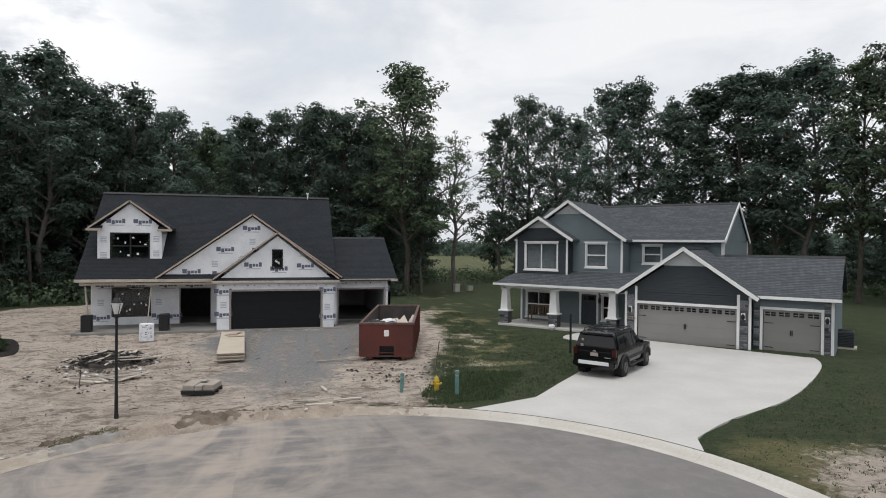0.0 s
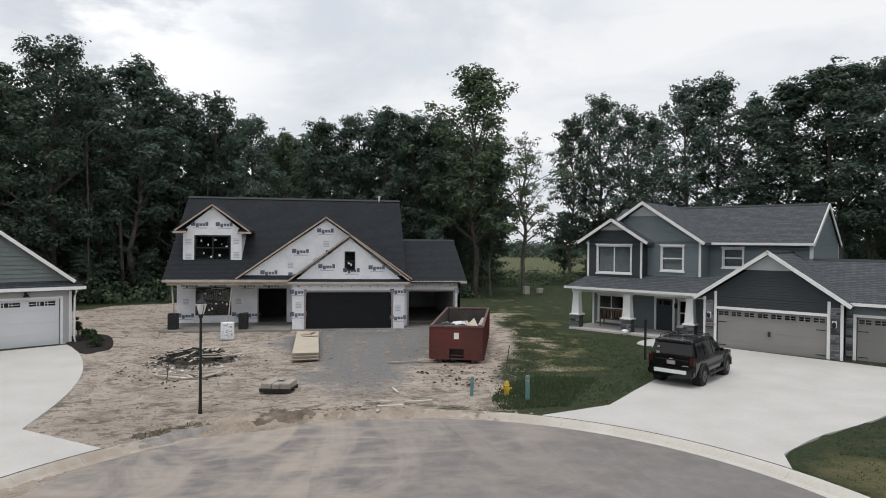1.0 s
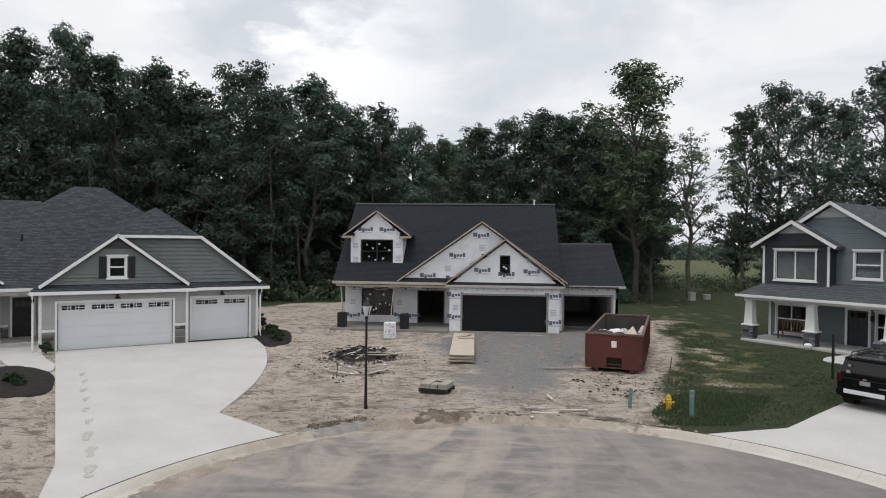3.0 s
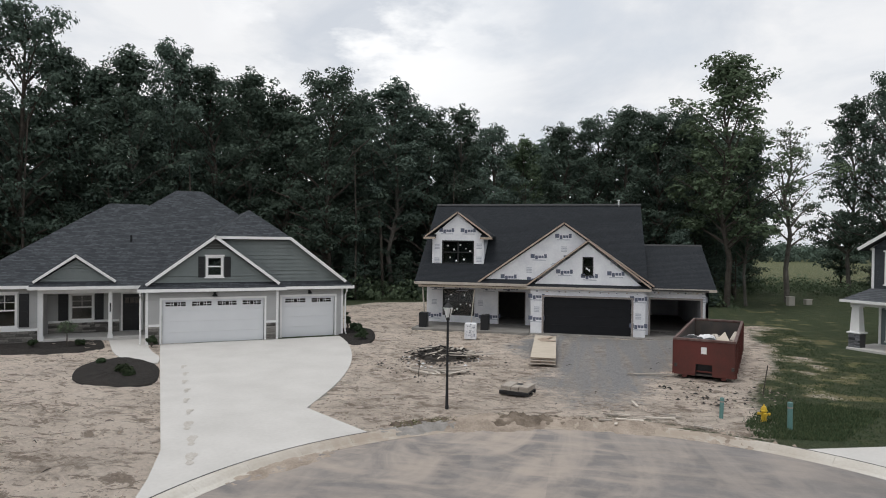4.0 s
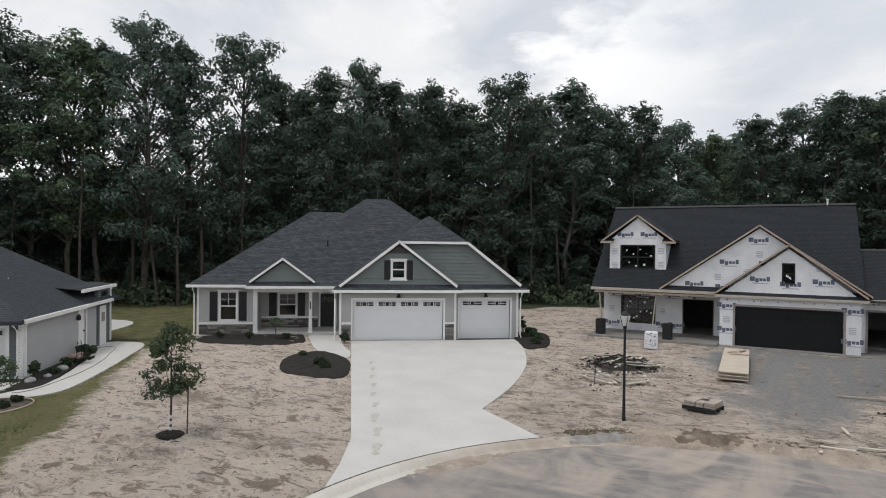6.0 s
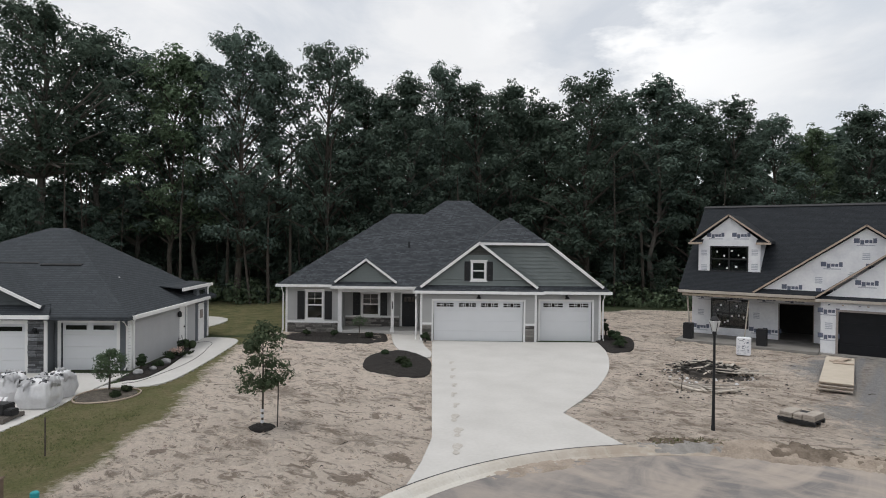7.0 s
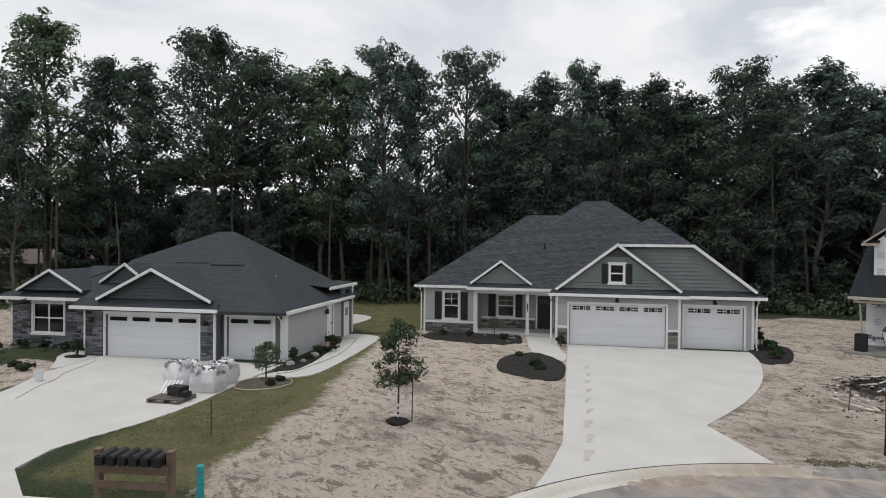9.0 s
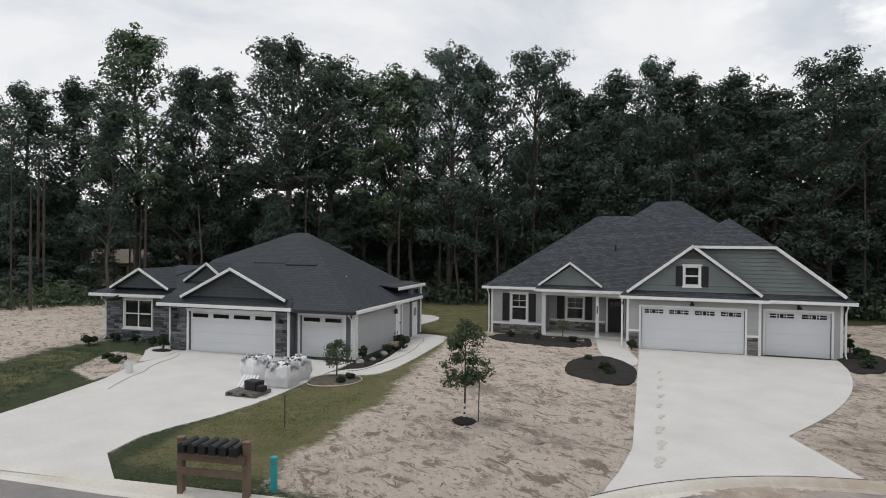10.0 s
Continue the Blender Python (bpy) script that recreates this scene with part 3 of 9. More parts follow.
def wall(bm, x0, x1, z0, z1, y, holes=(), course=0.0, lean=0.0, thick=0.16, gable=None, side=None):
    """A wall along x at the front plane y, in courses; lean sets each board's foot proud. gable: (apex x, apex z) over the wall's top z1,
    or (x left, x right, z) for a cut-off one. side: (x, turn), the wall stands along y at that x instead (turn +1 faces +x, -1 faces -x)."""
    lean = min(0.032, lean * 1.8)
    zs = {z0, z1}
    top = z1
    if gable:
        top = gable[-1]
        zs.add(top)
    step = course or 0.45
    k = math.floor(z0 / step) + 1
    while k * step < top - 0.02:
        if k * step > z0 + 0.02:
            zs.add(round(k * step, 4))
        k += 1
    for h in holes:
        zs.update((h[2], h[3]))
    zs = sorted(zs)

    def span(z):
        if not gable or z <= z1:
            return x0, x1
        f = (z - z1) / (top - z1)
        l, r = (gable[0], gable[0]) if len(gable) == 2 else gable[:2]
        return x0 + (l - x0) * f, x1 + (r - x1) * f

    def put(u, v, z):
        return bm.verts.new((u, v, z) if not side else (side[0] - side[1] * (v - y), u, z))

    for za, zb in zip(zs, zs[1:]):
        if zb - za < 1e-4:
            continue
        a, b = span(za), span(zb)
        cuts = [(h[0], h[1]) for h in holes if h[2] < zb - 1e-4 and h[3] > za + 1e-4]
        segs, left = [], None
        xs = sorted(cuts)
        cur_a, cur_b = a[0], b[0]
        for c0, c1 in xs:
            if c0 > cur_a:
                segs.append((cur_a, c0, cur_b, c0))
            cur_a = cur_b = c1
        if a[1] > cur_a:
            segs.append((cur_a, a[1], cur_b, max(b[1], cur_b)))
        for p0, p1, q0, q1 in segs:
            cut = 0.014 if course and zb - za > 0.05 else 0.0
            ends = []
            for (xa, xb_), _ in (((p0, q0), 0), ((p1, q1), 1)):
                xm = xb_ + (xa - xb_) * cut / (zb - za)
                ring_ = [(xa, y - lean, za), (xm, y, zb - cut)] + ([(xm, y + 0.035, zb - cut), (xb_, y + 0.035, zb)] if cut else []) + [(xb_, y + thick, zb), (xa, y + thick, za)]
                ends.append([put(*c) for c in ring_])
            L_, R_ = ends
            k_ = len(L_)
            for f in [L_[::-1], R_] + [[L_[i], L_[(i + 1) % k_], R_[(i + 1) % k_], R_[i]] for i in range(k_)]:
                try:
                    bm.faces.new(f)
                except ValueError:
                    pass
    bmesh.ops.remove_doubles(bm, verts=bm.verts[:], dist=1e-5)
    bmesh.ops.dissolve_degenerate(bm, edges=bm.edges[:], dist=1e-5)
    bmesh.ops.recalc_face_normals(bm, faces=bm.faces[:])
    return bm


def hip(bm, x0, x1, y0, y1, z0, slope, thick=0.14):
    """A hipped roof over a rectangle; returns its ridge (two points)."""
    w, d = x1 - x0, y1 - y0
    r = min(w, d) / 2
    z = z0 + r * slope
    if w >= d:
        a, b = (x0 + r, (y0 + y1) / 2, z), (x1 - r, (y0 + y1) / 2, z)
    else:
        a, b = ((x0 + x1) / 2, y0 + r, z), ((x0 + x1) / 2, y1 - r, z)
    c = [(x0, y0, z0), (x1, y0, z0), (x1, y1, z0), (x0, y1, z0)]
    if w >= d:
        for f in ([c[0], c[1], b, a], [c[1], c[2], b], [c[2], c[3], a, b], [c[3], c[0], a]):
            slab(bm, f, thick)
    else:
        for f in ([c[0], c[1], a], [c[1], c[2], b, a], [c[2], c[3], b], [c[3], c[0], a, b]):
            slab(bm, f, thick)
    return a, b


def gable_y(bm, xa, xc, xb, y0, y1, ze, zr, thick=0.14):
    """A gabled roof whose ridge runs back along y."""
    slab(bm, [(xa, y0, ze), (xc, y0, zr), (xc, y1, zr), (xa, y1, ze)][::-1], thick)
    slab(bm, [(xc, y0, zr), (xb, y0, ze), (xb, y1, ze), (xc, y1, zr)][::-1], thick)


def gable_x(bm, x0, x1, y0, yc, y1, ze, zr, ze2=None, thick=0.14):
    """A gabled roof whose ridge runs along x."""
    slab(bm, [(x0, y0, ze), (x1, y0, ze), (x1, yc, zr), (x0, yc, zr)], thick)
    slab(bm, [(x0, yc, zr), (x1, yc, zr), (x1, y1, ze2 or ze), (x0, y1, ze2 or ze)], thick)


def ridge_cap(parent, p, q, material):
    """The folded cap shingles along a ridge."""
    b = B0()
    p, q = Vector(p), Vector(q)
    s = Vector((-(q - p).y, (q - p).x, 0)).normalized() * 0.17
    for a in (-1, 1):
        slab(b, [p + Vector((0, 0, 0.045)), q + Vector((0, 0, 0.045)), q + s * a - Vector((0, 0, 0.07)), p + s * a - Vector((0, 0, 0.07))], 0.03)
    bmesh.ops.recalc_face_normals(b, faces=b.faces[:])
    return part("ridge_cap", b, material, parent)


def rake(bm, xa, xc, xb, y, ze, zr, h=0.2, w=0.05):
    """Two rake boards that meet at a gable's apex."""
    beam(bm, (xa, y, ze), (xc, y, zr), w, h)
    beam(bm, (xc, y, zr), (xb, y, ze), w, h)


def ring(bm, x0, x1, z0, z1, w, y0, y1):
    """A closed rectangular frame, w wide, round an opening."""
    a = [[bm.verts.new((x, y, z)) for x, z in c] for y in (y0, y1) for c in (
        ((x0 - w, z0 - w), (x1 + w, z0 - w), (x1 + w, z1 + w), (x0 - w, z1 + w)), ((x0, z0), (x1, z0), (x1, z1), (x0, z1)))]
    fo, fi, bo, bi = a
    for k in range(4):
        m = (k + 1) % 4
        for f in ((fo[k], fo[m], fi[m], fi[k]), (bo[m], bo[k], bi[k], bi[m]), (fo[m], fo[k], bo[k], bo[m]), (fi[k], fi[m], bi[m], bi[k])):
            bm.faces.new(f)
    return bm


def window(parent, x0, x1, z0, z1, y, nx=1, nz=2, casing=None, frame_mat=None, cw=0.09, name="window", blind=False, sill=True, stickers=0, grille=None):
    """A window in a wall at front plane y: casing and sash, panes behind them, blinds where they show."""
    w = part(name, ring(B0(), x0, x1, z0, z1, cw, y - 0.035, y + 0.1), casing or M_WHITE, parent)
    if sill:
        for za, zb, nm in ((z0 - cw - 0.04, z0 - cw + 0.03, "sill"), (z1 + cw - 0.03, z1 + cw + 0.05, "head")):
            part(nm, box(B0(), x0 - cw - 0.05, x1 + cw + 0.05, y - 0.07, y - 0.036, za, zb), casing or M_WHITE, w)
    t = 0.035
    part("sash", ring(B0(), x0 + t, x1 - t, z0 + t, z1 - t, t, y + 0.03, y + 0.075), frame_mat or casing or M_WHITE, w)
    for i in range(1, nx):
        x = x0 + (x1 - x0) * i / nx
        part("mullion", box(B0(), x - t, x + t, y + 0.028, y + 0.075, z0 + t, z1 - t), frame_mat or casing or M_WHITE, w)
    for j in range(1, nz):
        z = z0 + (z1 - z0) * j / nz
        part("muntin", box(B0(), x0 + t, x1 - t, y + 0.03, y + 0.073, z - t, z + t), frame_mat or casing or M_WHITE, w)
    for i in range(nx):
        for j in range(nz):
            g = box(B0(), x0 + (x1 - x0) * i / nx + t, x0 + (x1 - x0) * (i + 1) / nx - t, y + 0.048, y + 0.056, z0 + (z1 - z0) * j / nz + t, z0 + (z1 - z0) * (j + 1) / nz - t)
            part("pane", g, M_GLASS, w).visible_shadow = False
    if grille:
        # thin bars in the upper sash
        zm = z0 + (z1 - z0) / nz * (nz - 1)
        for i in range(1, grille[0]):
            x = x0 + (x1 - x0) * i / grille[0]
            part("grille_bar", box(B0(), x - 0.012, x + 0.012, y + 0.036, y + 0.047, zm + t, z1 - t), frame_mat or casing or M_WHITE, w)
        for j in range(1, grille[1]):
            z = zm + (z1 - zm) * j / grille[1]
            part("grille_bar", box(B0(), x0 + t, x1 - t, y + 0.037, y + 0.046, z - 0.012, z + 0.012), frame_mat or casing or M_WHITE, w)
    if blind:
        q = B0()
        k = 14
        for i in range(k):
            z = z1 - (z1 - z0) * (i + 0.5) / k * blind
            box(q, x0 + 0.06, x1 - 0.06, y + 0.12 + 0.004 * (i % 2), y + 0.13 + 0.004 * (i % 2), z - (z1 - z0) / k * 0.53, z + (z1 - z0) / k * 0.53)
        part("blind", q, M_BLIND, w)
    sr = random.Random(int(abs(x0 * 100 + z0 * 10)))
    for k in range(stickers):
        x, z = x0 + 0.12 + (x1 - x0 - 0.3) * ((k * 0.618 + 0.1) % 1), sr.uniform(z0 + 0.1, z1 - 0.25)
        part("sticker", box(B0(), x, x + sr.uniform(0.05, 0.12), y + 0.042, y + 0.047, z, z + sr.uniform(0.06, 0.13)), M_WRAP, w)
    return w


def stones(parent, x0, x1, z0, z1, y, seed, material, h=(0.07, 0.15), w=(0.22, 0.6), side=None):
    """Stacked stones, each its own piece, on the face y of a pier or wall."""
    r = random.Random(seed)
    unit = STONE_MESH[0 if material is M_STONE else 1]
    z = z0
    while z < z1 - 0.03:
        hh = min(r.uniform(*h), z1 - z)
        if z1 - z - hh < 0.05:
            hh = z1 - z
        x = x0
        while x < x1 - 0.02:
            ww = min(r.uniform(*w), x1 - x)
            if x1 - x - ww < 0.08:
                ww = x1 - x
            ob = new("stone", unit)
            ob.parent = parent
            d = r.uniform(0.05, 0.085)
            sz = (ww - 0.012, d, hh - 0.012)
            ob.matrix_basis = Matrix.LocRotScale((x + ww / 2, y - d / 2 + 0.02, z + hh / 2), None, sz)
            x += ww
        z += hh


def stone_unit(name, material):
    b = box(B0(), -0.5, 0.5, -0.5, 0.5, -0.5, 0.5)
    for v in b.verts:
        if v.co.y < 0:
            v.co.x *= 0.96
            v.co.z *= 0.93
    me = bpy.data.meshes.new(name)
    b.to_mesh(me)
    b.free()
    me.materials.append(material)
    return me


STONE_MESH = [stone_unit("stone", M_STONE), stone_unit("stone_warm", M_STONE_W)]


def garage_door(parent, x0, x1, z0, z1, y, material, rows=4, lites=0, style="row", label=""):
    """A sectional door; style row: oblong panes, ornate: panes with a crossed grille, carriage: framed pairs and strap hinges."""
    b = box(B0(), x0, x1, y + 0.06, y + 0.1, z0, z1)
    d = part("garage_door", b, material, parent, label)
    h = (z1 - z0) / rows
    cols = max(4, round((x1 - x0) / 0.6)) if style != "plain" else 1
    for r in range(rows):
        s = B0()
        box(s, x0 + 0.005, x1 - 0.005, y + 0.03, y + 0.06, z0 + r * h + 0.002, z0 + (r + 1) * h - 0.002)
        soften(s, 0.002, 1)
        if style == "plain":
            for k in range(1, 3):
                box(s, x0 + 0.03, x1 - 0.03, y + 0.022, y + 0.03, z0 + r * h + h * k / 3 - 0.008, z0 + r * h + h * k / 3 + 0.008)
        elif style == "panelled" and (r < rows - 1 or not lites):
            for c in range(cols):
                cx = x0 + (c + 0.5) * (x1 - x0) / cols
                hw = (x1 - x0) / cols * 0.42
                box(s, cx - hw, cx + hw, y + 0.022, y + 0.03, z0 + r * h + 0.1 * h, z0 + r * h + 0.16 * h)
                box(s, cx - hw, cx + hw, y + 0.022, y + 0.03, z0 + r * h + 0.86 * h, z0 + r * h + 0.92 * h)
        part("section", s, material, d)
    w = (x1 - x0) / lites if lites else 0
    for k in range(lites):
        a = x0 + k * w + w * 0.12
        e = x0 + (k + 1) * w - w * 0.12
        za, zb = z0 + (rows - 1) * h + h * 0.42, z0 + rows * h - h * 0.2
        part("pane", box(B0(), a, e, y + 0.012, y + 0.03, za, zb), M_CARGLASS, d)
        g = B0()
        box(g, a - 0.03, e + 0.03, y + 0.004, y + 0.02, za - 0.03, za)
        box(g, a - 0.03, e + 0.03, y + 0.004, y + 0.02, zb, zb + 0.03)
        box(g, a - 0.03, a, y + 0.004, y + 0.02, za, zb)
        box(g, e, e + 0.03, y + 0.004, y + 0.02, za, zb)
        if style == "ornate":
            mid = (a + e) / 2
            zc = (za + zb) / 2
            box(g, a, mid - 0.1, y, y + 0.012, zc - 0.012, zc + 0.012)
            box(g, mid + 0.1, e, y, y + 0.012, zc - 0.012, zc + 0.012)
            for s in (-0.22, -0.1, 0.1, 0.22):
                box(g, mid + s - 0.014, mid + s + 0.014, y, y + 0.012, za, zb)
        if style == "carriage":
            mid = (a + e) / 2
            box(g, mid - 0.02, mid + 0.02, y + 0.004, y + 0.02, za, zb)
            zc = (za + zb) / 2
            box(g, a, e, y + 0.004, y + 0.02, zc - 0.01, zc + 0.01)
        part("pane_frame", g, material, d)
    if style == "carriage":
        n = 2
        mids = [(x0 + x1) / 2]
        for mx in mids:
            hd = B0()
            for s in (-0.035, 0.035):
                box(hd, mx + s - 0.018, mx + s + 0.018, y - 0.03, y + 0.005, z0 + 0.42 * (z1 - z0), z0 + 0.55 * (z1 - z0))
                box(hd, mx + s - 0.018, mx + s + 0.018, y + 0.005, y + 0.03, z0 + 0.44 * (z1 - z0), z0 + 0.53 * (z1 - z0))
            part("pull_handle", hd, M_BLACK, d)
        for zz in (0.12, 0.68):
            for xa, xb in ((x0 + 0.04, x0 + 0.42), (x1 - 0.42, x1 - 0.04)):
                part("strap_hinge", box(B0(), xa, xb, y + 0.012, y + 0.03, z0 + zz * (z1 - z0), z0 + zz * (z1 - z0) + 0.035), M_BLACK, d)
    return d


def frame_trim(bm, x0, x1, z0, z1, y, w=0.12, d=0.04):
    """Casing round a doorway."""
    box(bm, x0 - w, x0, y - d, y + 0.02, z0, z1 + w)
    box(bm, x1, x1 + w, y - d, y + 0.02, z0, z1 + w)
    box(bm, x0, x1, y - d, y + 0.02, z1, z1 + w)


def wall_lamp(parent, x, y, z):
    b = B0()
    box(b, x - 0.06, x + 0.06, y - 0.03, y, z - 0.1, z + 0.12)
    tube(b, [(x, y - 0.02, z + 0.08), (x, y - 0.14, z + 0.13), (x, y - 0.2, z + 0.06)], 0.015, 6)
    lathe(b, [(0.05, 0.06), (0.13, -0.04), (0.13, -0.07), (0.02, -0.07)], 10, (x, y - 0.2, z))
    return part("wall_lamp", b, M_BLACK, parent)


def downpipe(bm, x, y, z1, z0=0.1, out=0.35):
    tube(bm, [(x, y - out, z1), (x, y - out, z1 - 0.12), (x, y - 0.06, z1 - 0.38), (x, y - 0.06, z0 + 0.1), (x, y - 0.25, z0)], 0.045, 6)


# ---- ground, road, kerb and drives ----
def signed(px, py, poly):
    """Distance to a polygon's outline, positive inside."""
    inside = np.zeros(px.shape, bool)
    best = np.full(px.shape, 1e9)
    k = len(poly)
    for i in range(k):
        (ax, ay), (bx, by) = poly[i], poly[(i + 1) % k]
        cross = ((ay > py) != (by > py)) & (px < (bx - ax) * (py - ay) / ((by - ay) or 1e-9) + ax)
        inside ^= cross
        dx, dy = bx - ax, by - ay
        t = np.clip(((px - ax) * dx + (py - ay) * dy) / (dx * dx + dy * dy + 1e-9), 0, 1)
        best = np.minimum(best, np.hypot(px - ax - t * dx, py - ay - t * dy))
    return np.where(inside, best, -best)


def smooth(poly, rounds=2, closed=True):
    """Rounds a polygon's corners by cutting them."""
    for _ in range(rounds):
        out = []
        k = len(poly)
        for i in range(k if closed else k - 1):
            a, b = poly[i], poly[(i + 1) % k]
            out += [(a[0] * 0.75 + b[0] * 0.25, a[1] * 0.75 + b[1] * 0.25), (a[0] * 0.25 + b[0] * 0.75, a[1] * 0.25 + b[1] * 0.75)]
        poly = out if closed else [poly[0]] + out + [poly[-1]]
    return poly


RC, RR, RK = (3.22, -27.2), 9.0, 9.55          # turning circle: centre, asphalt, back of the kerb
SOIL_C = [(-25.4, -16.2), (-21, -21.1), (-17, -24.9), (-14.4, -28), (-12.2, -30.4), (-10.6, -32.2), (-8, -30), (-5.5, -26), (-10, -18), (-17, -9), (-20, -7), (-27, -12.8)]
SOIL_B = [(-3, -20.5), (-6, -18.5), (-7, -15), (-8.4, -10), (-9.5, -6.5), (-11.5, -3), (-14, 2), (-16.3, 10), (-14.6, 14.4), (-10.4, 16.5), (-7, 16), (-7, 3), (10.5, 3), (12.2, 5.8), (11.3, -2), (10.4, -7), (8.6, -11), (7.6, -15), (7.0, -18.2), (3.4, -17), (-1, -18)]
GRAVEL = [(-0.9, -0.5), (5.7, -0.2), (8.9, 0.9), (9.2, -3), (6.2, -6.1), (5.4, -11), (4.6, -17.4), (0.1, -17.6), (0.2, -14.7), (0.5, -9.4), (-0.8, -5)]
SOIL_D = [(-33.2, -35), (-34.8, -32.6), (-40, -29.5), (-55, -24.5), (-66, -28.2), (-90, -42), (-85, -62), (-50, -50), (-29, -38)]
BED_D = [(-31.2, -32.4), (-27, -34.4), (-24.4, -33.9), (-26.4, -32.0), (-29, -31.3)]
DRY_AB = [(13.5, 24), (11.8, 6), (10.8, -3), (9.6, -8), (8.2, -12), (9, -15), (12, -13.4), (16, -8), (15.5, -2), (18, 4), (24, 16), (24, 28)]
DRY_C = [(-26.4, -14.9), (-20.4, -20.2), (-16.4, -23.8), (-13.4, -27.2), (-10.2, -31.4), (-14, -34.3), (-18, -30.2), (-20, -26.5), (-24, -20), (-28.5, -17)]
DRY_BACK = [(-42, -18), (-28, -16), (-24.5, -11), (-22, -4), (-28, 4), (-50, 0)]
DRY_R = [(12, -27), (12.6, -23.4), (14, -22.4), (16, -24), (19, -30), (16, -36), (11, -34)]
LAWN_DL = [(-30, -37), (-34, -34.4), (-31, -32.5), (-26.8, -34.3), (-21, -37), (-23, -41)]
FIELD = [(16, 52), (100, 40), (300, 300), (40, 320)]
BARE_R = [(13.0, -28.5), (13.4, -25.8), (15.2, -24.6), (17.5, -25.2), (16.5, -28.5), (14.5, -31)]


RUTS = [[(0.6, -17.8), (-1.6, -15.0), (-4.6, -13.6), (-7.0, -10.6), (-7.6, -5.0), (-8.8, 1.0)], [(2.2, -17.6), (2.4, -12.0), (2.9, -5.0), (2.8, -1.0)], [(4.6, -17.2), (4.4, -13.0), (7.2, -9.8), (10.2, -6.5), (10.8, -1.0)],
        [(-1.0, -17.9), (-4.0, -16.8), (-6.0, -13.0), (-6.2, -8.0), (-8.2, -3.0)], [(-7.2, -14.0), (-6.4, -10.0), (-7.4, -6.0), (-6.6, -2.6)], [(-5.6, -17.4), (-2.0, -15.8), (1.0, -12.0), (0.4, -9.6)],
        [(-22.0, -17.6), (-17.5, -21.0), (-13.6, -26.0), (-10.6, -30.2)], [(-19.4, -14.8), (-15.6, -19.6), (-11.4, -23.2), (-9.2, -27.6)], [(-12.0, -18.6), (-13.2, -22.8), (-12.4, -28.6)], [(-9.0, -21.5), (-10.8, -25.2), (-8.6, -28.8)]]


